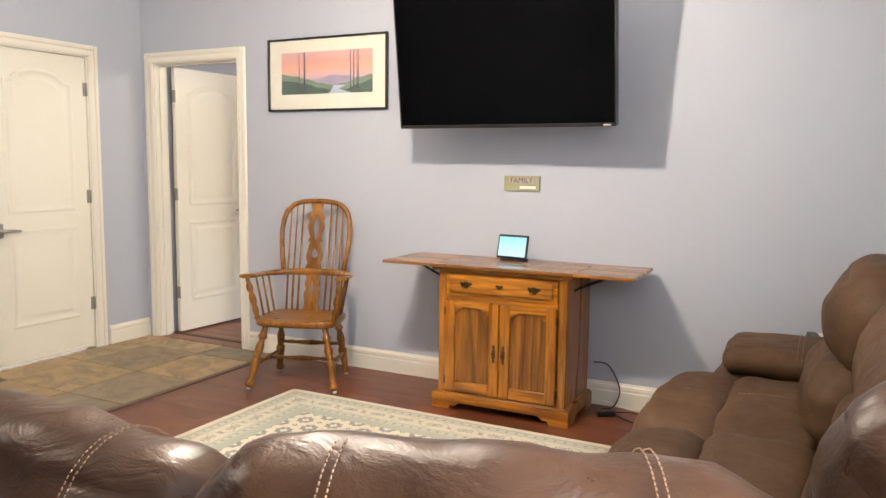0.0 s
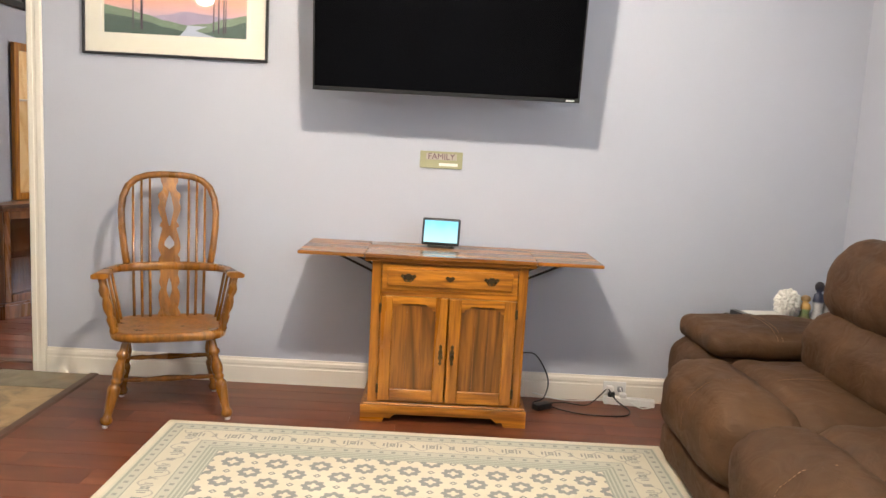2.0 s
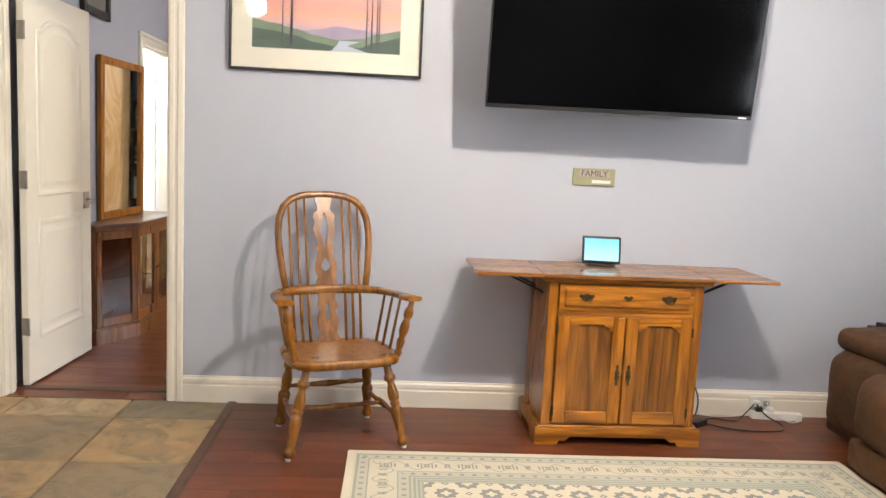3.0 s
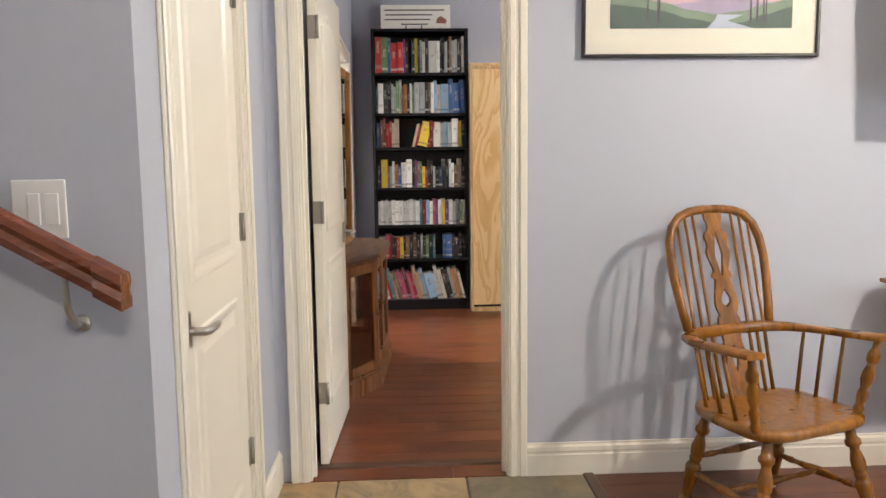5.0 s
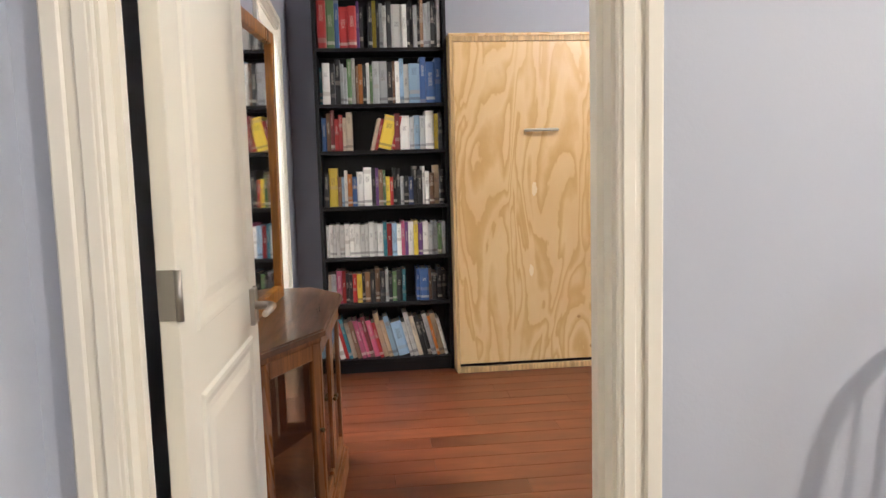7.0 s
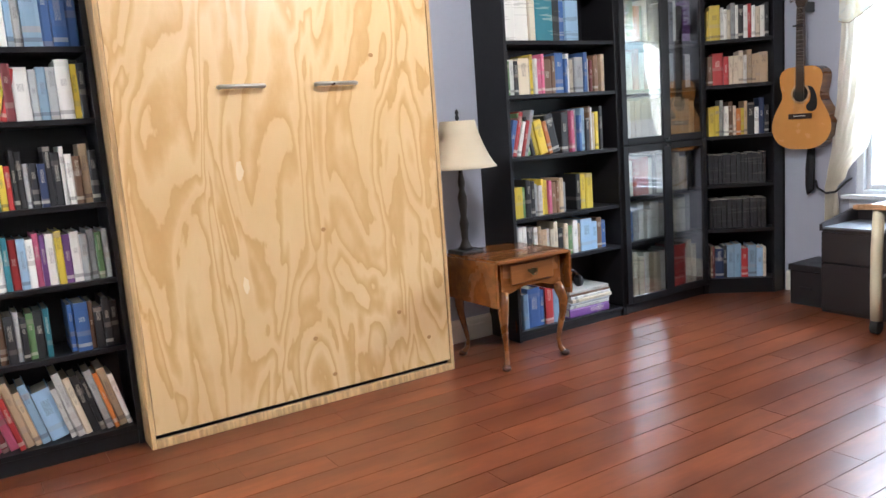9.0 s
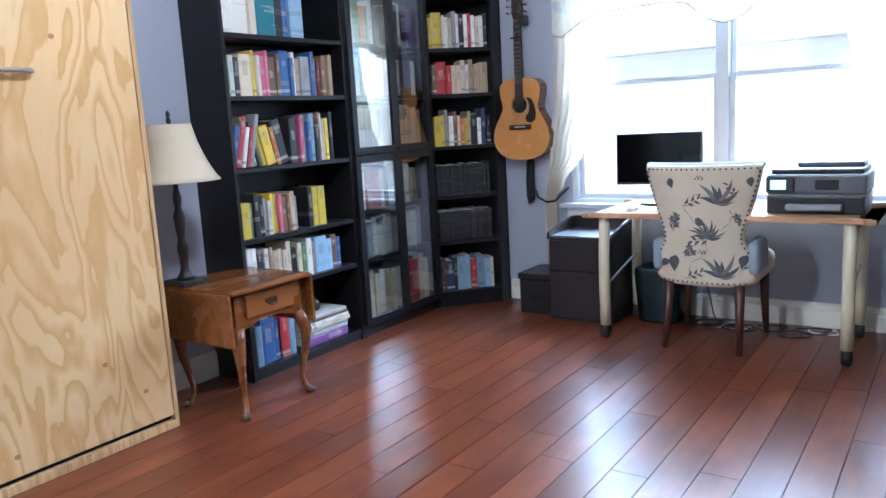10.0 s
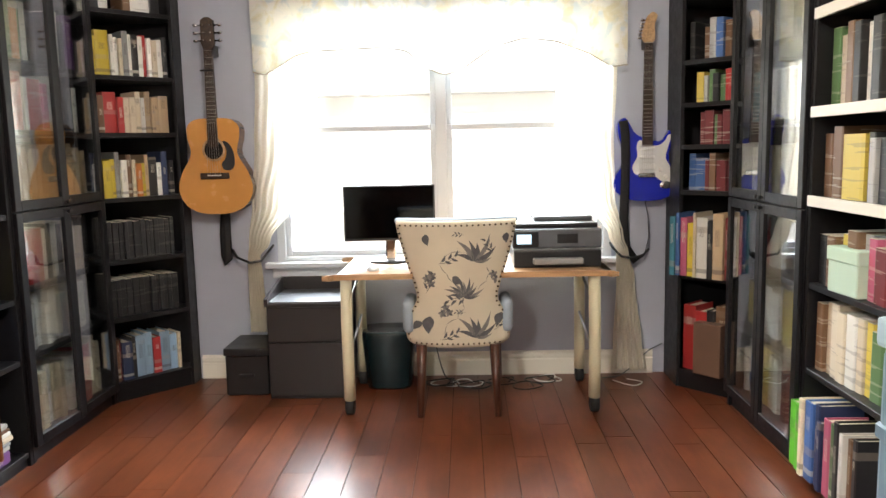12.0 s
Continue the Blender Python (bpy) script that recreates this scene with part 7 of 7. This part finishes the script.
dp, cR = curtain("curtain", [(2.18, 4.96, 5.32, 0.50), (1.66, 4.97, 5.30, 0.50), (1.3, 4.985, 5.24, 0.495), (1.0, 4.975, 5.14, 0.49), (0.78, 4.925, 5.01, 0.485), (0.70, 4.90, 4.97, 0.485), (0.55, 4.865, 4.97, 0.48), (0.2, 4.83, 4.99, 0.46), (0.05, 4.81, 4.99, 0.45)], "sheer cream curtain tied back beside the electric guitar")
part("tieback", tube(bmesh.new(), [(0.548, 4.78, 0.70), (0.50, 4.82, 0.675), (0.46, 4.885, 0.665), (0.46, 4.945, 0.675), (0.51, 4.985, 0.72), (0.55, 4.99, 0.74)], 0.007, 8), M["black"], cR, "dark cord tieback")
va = thing("valance", pose(0, 0, 0), "pale printed valance with scalloped hem over the window", "valance")
hem = [(6.90, 1.70), (6.84, 1.68), (6.66, 1.78), (6.56, 1.80), (6.2, 1.81), (6.08, 1.79), (5.98, 1.70), (5.89, 1.66), (5.80, 1.68), (5.62, 1.80), (5.46, 1.84), (5.30, 1.82), (5.12, 1.75), (5.0, 1.68), (4.92, 1.69)]


def hem_z(y):
    for (y0, z0), (y1, z1) in zip(hem, hem[1:]):
        if y1 <= y <= y0:
            return z0 + (z1 - z0) * (y0 - y) / (y0 - y1)
    return 1.7


bm = bmesh.new()
n = 130
cols = []
for i in range(n + 1):
    y = 6.90 - 1.98 * i / n
    h0 = hem_z(y)
    cols.append([bm.verts.new((0.462 + 0.014 * math.sin(i * 0.5 + 0.5 * math.sin(j)) * (0.4 + 0.6 * (1 - j / 8)), y, h0 + (2.30 - h0) * j / 8)) for j in range(9)])
for a, b in zip(cols, cols[1:]):
    for j in range(8):
        bm.faces.new((a[j], b[j], b[j + 1], a[j + 1])).smooth = True
part("cloth", bm, M["valance"], va)
pts = [(0.460, 6.90 - 1.98 * i / 60, hem_z(6.90 - 1.98 * i / 60)) for i in range(61)]
part("hem", tube(bmesh.new(), pts, 0.004, 5), plain("hem_braid", (0.42, 0.38, 0.3), 0.8), va)
rodm = thing("curtain_rod", pose(0, 0, 0), "white curtain rod above the window", "curtain rod")
part("rod", tube(bmesh.new(), [(0.515, 4.86, 2.22), (0.515, 6.96, 2.22)], 0.011, 10), M["white_plastic"], rodm)
for y in (4.9, 6.92):
    part("bracket", B(0.51, 0.56, y - 0.012, y + 0.012, 2.2, 2.24, 0.003), M["white_plastic"], rodm)

# desk on castors
dk = thing("desk", pose(0.17, 5.77, 0, 0, 0, 0), "pale beech-topped desk with cream metal legs on castors", "desk")
pts = closed_curve([(-0.29, -0.60), (-0.27, -0.62), (0.28, -0.62), (0.29, -0.60), (0.29, 0.60), (0.28, 0.62), (-0.27, 0.62), (-0.29, 0.60)], 3)
part("desktop", prism(bmesh.new(), pts, 0.668, 0.695, None, 0.004), M["desk_wood"], dk)
for sy in (-1, 1):
    for x in (-0.255, 0.24):
        y = sy * 0.59
        bm = tube(bmesh.new(), [(x, y, 0.075), (x - 0.008, y, 0.25), (x - 0.008, y, 0.45), (x + 0.01, y, 0.668)], 0.03, 12, 0.95)
        leg = part("leg", bm, M["cream_metal"], dk, "cream powder-coated leg")
        bm = lathe(bmesh.new(), [(0.03, -0.022), (0.042, -0.016), (0.042, 0.016), (0.03, 0.022)], 18, pose(x, y, 0.042, 90, 0, 0))
        box(bm, x - 0.02, x + 0.02, y - 0.022, y + 0.022, 0.045, 0.08, 0.006)
        part("castor", bm, M["rubber"], leg, "black castor")
    for z in (0.32, 0.56):
        part("side_bar", tube(bmesh.new(), [(-0.255, sy * 0.585, z - 0.03), (0.24, sy * 0.585, z + 0.08)], 0.007, 8), M["silver_plastic"], dk)
part("cross_bar", B(0.225, 0.255, -0.57, 0.57, 0.60, 0.65, 0.004), M["cream_metal"], dk)

mo = thing("monitor", pose(0.26, 6.175, 0.695, 0, 0, -90 + 4), "black computer monitor on the desk with its back light off", "monitor")
part("panel", B(-0.235, 0.235, -0.012, 0.025, 0.115, 0.40, 0.005, 2), M["black"], mo)
part("screen", B(-0.226, 0.226, -0.0135, -0.0122, 0.128, 0.392), M["screen"], mo)
part("stem", B(-0.025, 0.025, 0.02, 0.045, 0.01, 0.2, 0.006), M["chrome"], mo)
part("foot", lathe(bmesh.new(), [(0.11, 0.0), (0.11, 0.008), (0.03, 0.014)], 28, pose(0, 0.02, 0) @ Matrix.Diagonal((1, 0.75, 1, 1))), M["black"], mo)
ms = thing("computer_mouse", pose(0.02, 6.24, 0.695), "white computer mouse on the desk", "mouse")
bm = bmesh.new()
bmesh.ops.create_uvsphere(bm, u_segments=16, v_segments=10, radius=1.0)
for v in bm.verts:
    v.co = Vector((v.co.x * 0.05, v.co.y * 0.03, max(0.0, v.co.z * 0.024)))
part("shell", smooth(bm), M["white_plastic"], ms)

# inkjet printer
pr = thing("printer", pose(0.16, 5.345, 0.695, 0, 0, -90), "black and grey inkjet printer on the desk", "printer")
part("base", B(-0.21, 0.21, -0.17, 0.18, 0.0, 0.085, 0.008, 2), M["black"], pr)
part("body", B(-0.215, 0.215, -0.15, 0.18, 0.09, 0.185, 0.012, 2), M["grey_plastic"], pr)
part("seam", B(-0.216, 0.216, -0.165, 0.182, 0.0855, 0.0895), M["silver_plastic"], pr)
part("paper_tray", B(-0.12, 0.12, -0.215, -0.1705, 0.02, 0.05, 0.006), M["silver_plastic"], pr)
part("lid", B(-0.2, 0.2, -0.12, 0.18, 0.1855, 0.21, 0.008, 2), M["black"], pr)
part("feeder", B(-0.1, 0.19, -0.02, 0.15, 0.2105, 0.235, 0.008, 2), M["grey_plastic"], pr)
part("control_panel", B(-0.215, -0.09, -0.163, -0.1505, 0.10, 0.175, 0.004), M["black"], pr)
part("display", B(-0.195, -0.125, -0.1655, -0.1632, 0.115, 0.16), glow("printer_display", (0.45, 0.68, 0.8), 0.8), pr, "lit printer display")
part("grip", B(0.0, 0.1, -0.156, -0.1502, 0.115, 0.16, 0.003), M["black"], pr)

# filing cabinet, lidded box, bin
fc = thing("filing_cabinet", pose(0.355, 6.615, 0), "dark brown two-drawer filing cabinet with a raised tray top", "cabinet")
part("body", B(-0.19, 0.19, -0.2, 0.2, 0.0, 0.50, 0.004), M["dark_brown"], fc)
for z0, z1 in ((0.02, 0.30), (0.306, 0.485)):
    part("drawer", B(-0.207, -0.1905, -0.195, 0.195, z0, z1, 0.003), M["dark_brown"], fc)
part("tray", B(-0.19, 0.19, -0.2, 0.2, 0.5005, 0.512), M["grey_plastic"], fc)
for y0 in (-0.208, 0.19):
    part("tray_side", prism(bmesh.new(), [(-0.205, 0.49), (0.19, 0.49), (0.19, 0.585), (0.12, 0.585), (-0.205, 0.53)], 0, 0.018, pose(0, y0 + 0.018, 0, 90, 0, 0)), M["dark_brown"], fc)
part("tray_back", B(0.172, 0.19, -0.19, 0.19, 0.5125, 0.585), M["dark_brown"], fc)
lb = thing("lidded_box", pose(0.38, 6.95, 0), "black lidded storage box beside the filing cabinet", "box")
part("body", B(-0.15, 0.15, -0.115, 0.115, 0, 0.215, 0.006), M["black"], lb)
part("lid", B(-0.158, 0.158, -0.122, 0.122, 0.2155, 0.255, 0.006, 2), M["black"], lb)
part("grip", B(-0.165, -0.1585, -0.04, 0.04, 0.10, 0.12, 0.002), M["black_matte"], lb)
wb = thing("waste_bin", pose(0.40, 6.21, 0), "dark teal plastic waste bin under the desk", "bin")
bm = bmesh.new()
for i, (z, s) in enumerate(((0, 0.82), (0.02, 0.86), (0.3, 1.0), (0.335, 1.0), (0.35, 0.96), (0.352, 0.7), (0.34, 0.5))):
    ring = [bm.verts.new((math.copysign(abs(math.cos(a)) ** 0.6, math.cos(a)) * 0.13 * s, math.copysign(abs(math.sin(a)) ** 0.6, math.sin(a)) * 0.145 * s, z * 0.9)) for a in [2 * math.pi * k / 24 for k in range(24)]]
    if i:
        for k in range(24):
            bm.faces.new((prev[k], prev[(k + 1) % 24], ring[(k + 1) % 24], ring[k])).smooth = True
    else:
        bm.faces.new(ring[::-1])
    prev = ring
bm.faces.new(prev)
part("body", bm, M["bin"], wb)

# upholstered desk chair, back towards the room
ch = thing("desk_chair", pose(-0.19, 5.83, 0), "cream desk chair upholstered in grey floral print, nailhead trim", "chair")
WID = [(0.335, 0.17), (0.345, 0.205), (0.37, 0.235), (0.42, 0.255), (0.47, 0.25), (0.52, 0.215), (0.56, 0.193), (0.60, 0.192), (0.66, 0.208), (0.74, 0.235), (0.84, 0.262), (0.92, 0.28), (0.945, 0.28)]


def half_w(z):
    for (z0, w0), (z1, w1) in zip(WID, WID[1:]):
        if z0 <= z <= z1:
            return w0 + (w1 - w0) * (z - z0) / (z1 - z0)
    return 0.28


def back_x(y, z):
    """Rear face of the chair back: leans away from the seat and wraps round the sitter."""
    return 0.07 - (z - 0.335) * 0.14 + 0.9 * y * y + (0.02 if z > 0.935 else 0.0)


bm = bmesh.new()
n, rows_ = 20, 40
front, rear = [], []
for j in range(rows_ + 1):
    z = 0.335 + 0.61 * j / rows_
    hw = half_w(z)
    ys = [hw * (2 * i / n - 1) for i in range(n + 1)]
    rear.append([bm.verts.new((back_x(y, z) + 0.012 * abs(2 * i / n - 1) ** 6, y, z)) for i, y in enumerate(ys)])
    front.append([bm.verts.new((back_x(y, z) + 0.075 + 0.05 * (1 - abs(2 * i / n - 1) ** 2.5) * min(1, j / 6) * min(1, (rows_ - j) / 4), y * 0.985, z)) for i, y in enumerate(ys)])
for g in (rear, front):
    for a, b in zip(g, g[1:]):
        for i in range(n):
            bm.faces.new((a[i], a[i + 1], b[i + 1], b[i])).smooth = True
for j in range(rows_):
    for i in (0, n):
        bm.faces.new((rear[j][i], rear[j + 1][i], front[j + 1][i], front[j][i])).smooth = True
for i in range(n):
    bm.faces.new((rear[0][i], rear[0][i + 1], front[0][i + 1], front[0][i]))
    bm.faces.new((rear[-1][i], rear[-1][i + 1], front[-1][i + 1], front[-1][i])).smooth = True
backr = part("backrest", bm, M["upholstery"], ch, "cream linen back with floral print")
part("top_roll", tube(bmesh.new(), [(back_x(y, 0.94) + 0.045, y, 0.942) for y in [-0.278 + 0.0556 * i for i in range(11)]], 0.026, 10, 0.5), plain("blue_grey_linen", (0.3, 0.36, 0.42), 0.9, bump=0.3, bscale=400), ch, "blue-grey linen roll")


def petal(bm, y, z, ang, length, wide, n=7):
    """A pointed leaf laid on the chair's back."""
    d = Vector((math.cos(ang), math.sin(ang)))
    s = Vector((-d.y, d.x))
    left, right = [], []
    for i in range(n + 1):
        t = i / n
        w = wide * math.sin(math.pi * t ** 0.8) * (1 - 0.3 * t)
        c = Vector((y, z)) + d * length * t + s * 0.1 * length * math.sin(math.pi * t)
        left.append(c + s * w)
        right.append(c - s * w)

    def ok(p):
        return 0.35 < p.y < 0.925 and abs(p.x) < half_w(p.y) - 0.014

    if not all(ok(p) for p in left + right):
        return
    vl = [bm.verts.new((back_x(p.x, p.y) - 0.0012 + 0.012 * (abs(p.x) / half_w(p.y)) ** 6, p.x, p.y)) for p in left]
    vr = [bm.verts.new((back_x(p.x, p.y) - 0.0012 + 0.012 * (abs(p.x) / half_w(p.y)) ** 6, p.x, p.y)) for p in right]
    for i in range(n):
        try:
            bm.faces.new((vl[i], vl[i + 1], vr[i + 1], vr[i]))
        except ValueError:
            pass


dark, pale = bmesh.new(), bmesh.new()


def lily(y, z, s):
    """A flower seen from the side: broad pointed petals fanned upward."""
    for k, (a, q, wd) in enumerate(((2.75, 0.7, 0.09), (2.25, 1.0, 0.10), (1.8, 0.8, 0.10), (1.05, 1.15, 0.09), (0.6, 0.95, 0.10), (0.2, 0.65, 0.07), (1.42, 0.7, 0.11))):
        petal(pale if k % 2 else dark, y, z, math.pi - a, s * q, s * wd)


def sprig(y, z, ang, s):
    """A twig with slim leaves on both sides."""
    petal(dark, y, z, ang, s, s * 0.02)
    for k in range(5):
        q = 0.25 + 0.16 * k
        petal(dark, y + s * q * math.cos(ang), z + s * q * math.sin(ang), ang + (0.75 if k % 2 else -0.75), s * 0.36, s * 0.07)


def peony(y, z, s):
    for k in range(11):
        petal((dark, pale)[k % 2], y, z, 0.1 + 2.94 * k / 10, s * (0.75 + 0.3 * math.sin(k * 1.9) ** 2), s * 0.085)


def stem(points):
    for (y0, z0), (y1, z1) in zip(points, points[1:]):
        petal(pale, y0, z0, math.atan2(z1 - z0, y1 - y0), math.hypot(z1 - z0, y1 - y0) * 1.1, 0.0022)


for z in (0.755, 0.383):
    lily(-0.082, z, 0.13)
    sprig(0.09, z - 0.01, 2.75, 0.10)
    sprig(-0.17, z + 0.03, 1.1 if z > 0.5 else 2.3, 0.08)
    sprig(-0.04, z + 0.125, 0.1, 0.05)
peony(-0.03, 0.585, 0.10)
sprig(-0.06, 0.575, 0.25 - 0.1 * math.pi, 0.11)
sprig(0.15, 0.60, 1.9, 0.10)
for y, z, a, s in ((0.14, 0.885, 1.4, 0.055), (0.128, 0.49, 1.7, 0.09), (-0.235, 0.885, 1.6, 0.05), (0.02, 0.685, 0.6, 0.06), (-0.21, 0.50, 1.9, 0.07), (0.235, 0.85, 1.2, 0.07), (0.17, 0.46, 2.4, 0.06)):
    petal(dark, y, z, a + math.pi, s, s * 0.36)
for y, z in ((0.055, 0.535), (0.04, 0.51), (0.07, 0.505), (0.14, 0.675), (0.115, 0.69), (0.12, 0.65), (-0.17, 0.69), (-0.185, 0.665)):
    for q in range(5):
        petal((pale, dark)[q % 2], y, z, q * 1.257, 0.024, 0.008)
stem([(-0.082, 0.755), (-0.03, 0.80), (0.04, 0.79), (0.075, 0.74), (0.045, 0.70), (0.02, 0.66)])
stem([(-0.03, 0.588), (-0.035, 0.53), (0.0, 0.48), (0.05, 0.45), (0.055, 0.38)])
stem([(-0.14, 0.73), (-0.155, 0.70), (-0.14, 0.66), (-0.10, 0.62)])
part("floral_print", dark, M["leaf_print"], backr, "charcoal printed flowers")["kind"] = "stuff"
part("floral_print", pale, M["leaf_light"], backr, "grey printed leaves")["kind"] = "stuff"
nails = bmesh.new()
spots = [(y, 0.925) for y in [-0.26 + 0.026 * i for i in range(21)]] + [(y, 0.352) for y in [-0.2 + 0.025 * i for i in range(17)]]
for i in range(24):
    z = 0.37 + 0.54 * i / 23
    spots += [(half_w(z) - 0.008, z), (-half_w(z) + 0.008, z)]
for y, z in spots:
    lathe(nails, [(0.0055, 0), (0.004, 0.003), (0.001, 0.004)], 7, pose(back_x(y, z) + 0.008 * (abs(y) / half_w(z)) ** 6, y, z, 0, -90, 0))
part("nailhead_trim", nails, M["nail"], backr, "bronze nailheads")["kind"] = "stuff"
part("seat", cushion(bmesh.new(), 0.10, 0.56, -0.25, 0.25, 0.335, 0.47, 0.05, 0.015, 0.004, 12, 3), M["upholstery"], ch)
for sy in (-1, 1):
    bm = cushion(bmesh.new(), 0.09, 0.32, sy * 0.235 - 0.028, sy * 0.235 + 0.028, 0.40, 0.56, 0.026, 0.004, 0.002, 8, 4)
    part("side_wing", bm, plain("wing_linen", (0.32, 0.38, 0.44), 0.9, bump=0.3, bscale=400), ch, "blue-grey linen side wing")
for x, y, ox in ((0.10, 0.175, -0.05), (0.10, -0.175, -0.05), (0.52, 0.2, 0.01), (0.52, -0.2, 0.01)):
    bm = tube(bmesh.new(), [(x + ox, y * 1.06, 0.001), (x + ox * 0.4, y * 1.02, 0.17), (x, y, 0.345)], [0.016, 0.021, 0.026], 8)
    part("leg", bm, M["mahogany"], ch, "dark wooden leg")

# leads on the floor below the desk
rnd = random.Random(17)
for k in range(9):
    x0, y0 = 0.30 + rnd.uniform(0, 0.16), 5.15 + rnd.uniform(0, 0.75)
    pts = [(x0, y0, 0.006)]
    for q in range(6):
        a = q * 1.1 + rnd.uniform(-0.4, 0.4)
        pts.append((min(0.52, x0 + 0.07 * math.cos(a)), y0 + 0.10 * math.sin(a) + 0.012 * q, 0.006 + 0.006 * (k % 3)))
    cable("floor_cable", pts, 0.0035, M["black"] if k % 3 else M["white_plastic"], "black coiled lead under the desk" if k % 3 else "white coiled lead under the desk")
cable("floor_cable", [(0.40, 5.0, 0.005), (0.33, 4.95, 0.005), (0.30, 4.9, 0.005), (0.36, 4.85, 0.005), (0.42, 4.92, 0.005)], 0.0025, M["white_plastic"], "thin white lead below the curtain")
cable("floor_cable", [(0.535, 4.70, 0.17), (0.53, 4.78, 0.13), (0.51, 4.86, 0.06), (0.47, 4.95, 0.01), (0.44, 5.05, 0.006)], 0.003, M["grey_plastic"], "grey lead hanging from the shelf")
cable("monitor_cable", [(0.43, 6.05, 0.69), (0.45, 6.0, 0.45), (0.46, 5.95, 0.15), (0.42, 5.9, 0.02), (0.4, 5.8, 0.006)], 0.004, M["black"], "black lead hanging behind the desk")

# outside the window
hs = thing("neighbour_house", pose(16, 6, -0.28), "pale neighbouring house beyond the drive", "house")
part("wall", B(0, 6, -9, 9, 0, 2.9), plain("pale_siding", (0.7, 0.68, 0.62), 0.8, vary=0.06), hs)
part("roof", prism(bmesh.new(), [(-0.8, 2.9), (6.8, 2.9), (3, 5.2)], -9.6, 9.6, pose(0, 0, 0, 90, 0, 0)), plain("pale_shingle", (0.45, 0.44, 0.42), 0.9), hs)
for z in (0.6, 1.2, 1.8, 2.4):
    part("siding_board", B(-0.03, 0.0, -9, 9, z, z + 0.03), M["white_plastic"], hs)


# ---- floor planks and slate tiles ----
def lay_planks(floor, x0, x1, y0, y1, wide, long, seed, material, gap=0.0016):
    rnd = random.Random(seed)
    me = {}
    y = y1
    while y > y0 + 0.01:
        a = max(y - wide, y0)
        x = x0 - rnd.random() * long * 0.9
        while x < x1:
            b0, b1 = max(x, x0), min(x + long, x1)
            x += long
            if b1 - b0 < 0.02:
                continue
            key = (round(b1 - b0, 3), round(y - a, 3))
            if key not in me:
                bm = B(-key[0] / 2 + gap * 0.6, key[0] / 2 - gap * 0.6, -key[1] / 2 + gap, key[1] / 2 - gap, -0.012, 0.0)
                mesh = bpy.data.meshes.new("plank")
                bm.to_mesh(mesh)
                bm.free()
                mesh.materials.append(material)
                me[key] = mesh
            ob = new("plank", me[key])
            ob.location = ((b0 + b1) / 2, (a + y) / 2, 0)
            ob.parent = floor
        y -= wide


lay_planks(floor_study, -4.52, 0.56, 4.235, 7.89, 0.135, 1.21, 3, M["scraped_plank"])
lay_planks(floor_living, -3.355, 0.5, 0.2, 4.12, 0.127, 1.21, 5, M["plank"], 0.0007)
lay_planks(floor_hall, -4.48, -3.697, 4.12, 4.235, 0.115, 0.80, 7, M["scraped_plank"])

tile_mesh = {}
rnd = random.Random(11)
SIZE = 0.513
for i in range(-3, 4):
    for j in range(-4, 9):
        x0, y0 = -3.862 + (i - 2) * SIZE, 3.86 - (j + 1) * SIZE + 0.513
        a, b = max(x0, -6.3), min(x0 + SIZE, -3.385)
        c, d = max(y0, -1.2), min(y0 + SIZE, 4.12)
        if d > 2.7 + 0.3 * SIZE:
            a = max(a, -4.61)
        elif a < -4.61:
            d = min(d, 2.7)
        if b - a < 0.03 or d - c < 0.03:
            continue
        key = (round(b - a, 3), round(d - c, 3))
        if key not in tile_mesh:
            bm = B(-key[0] / 2 + 0.004, key[0] / 2 - 0.004, -key[1] / 2 + 0.004, key[1] / 2 - 0.004, -0.012, 0.0, 0.003)
            mesh = bpy.data.meshes.new("tile")
            bm.to_mesh(mesh)
            bm.free()
            mesh.materials.append(M["slate"])
            tile_mesh[key] = mesh
        ob = new("tile", tile_mesh[key])
        ob.location = ((a + b) / 2, (c + d) / 2, 0)
        ob.parent = floor_hall
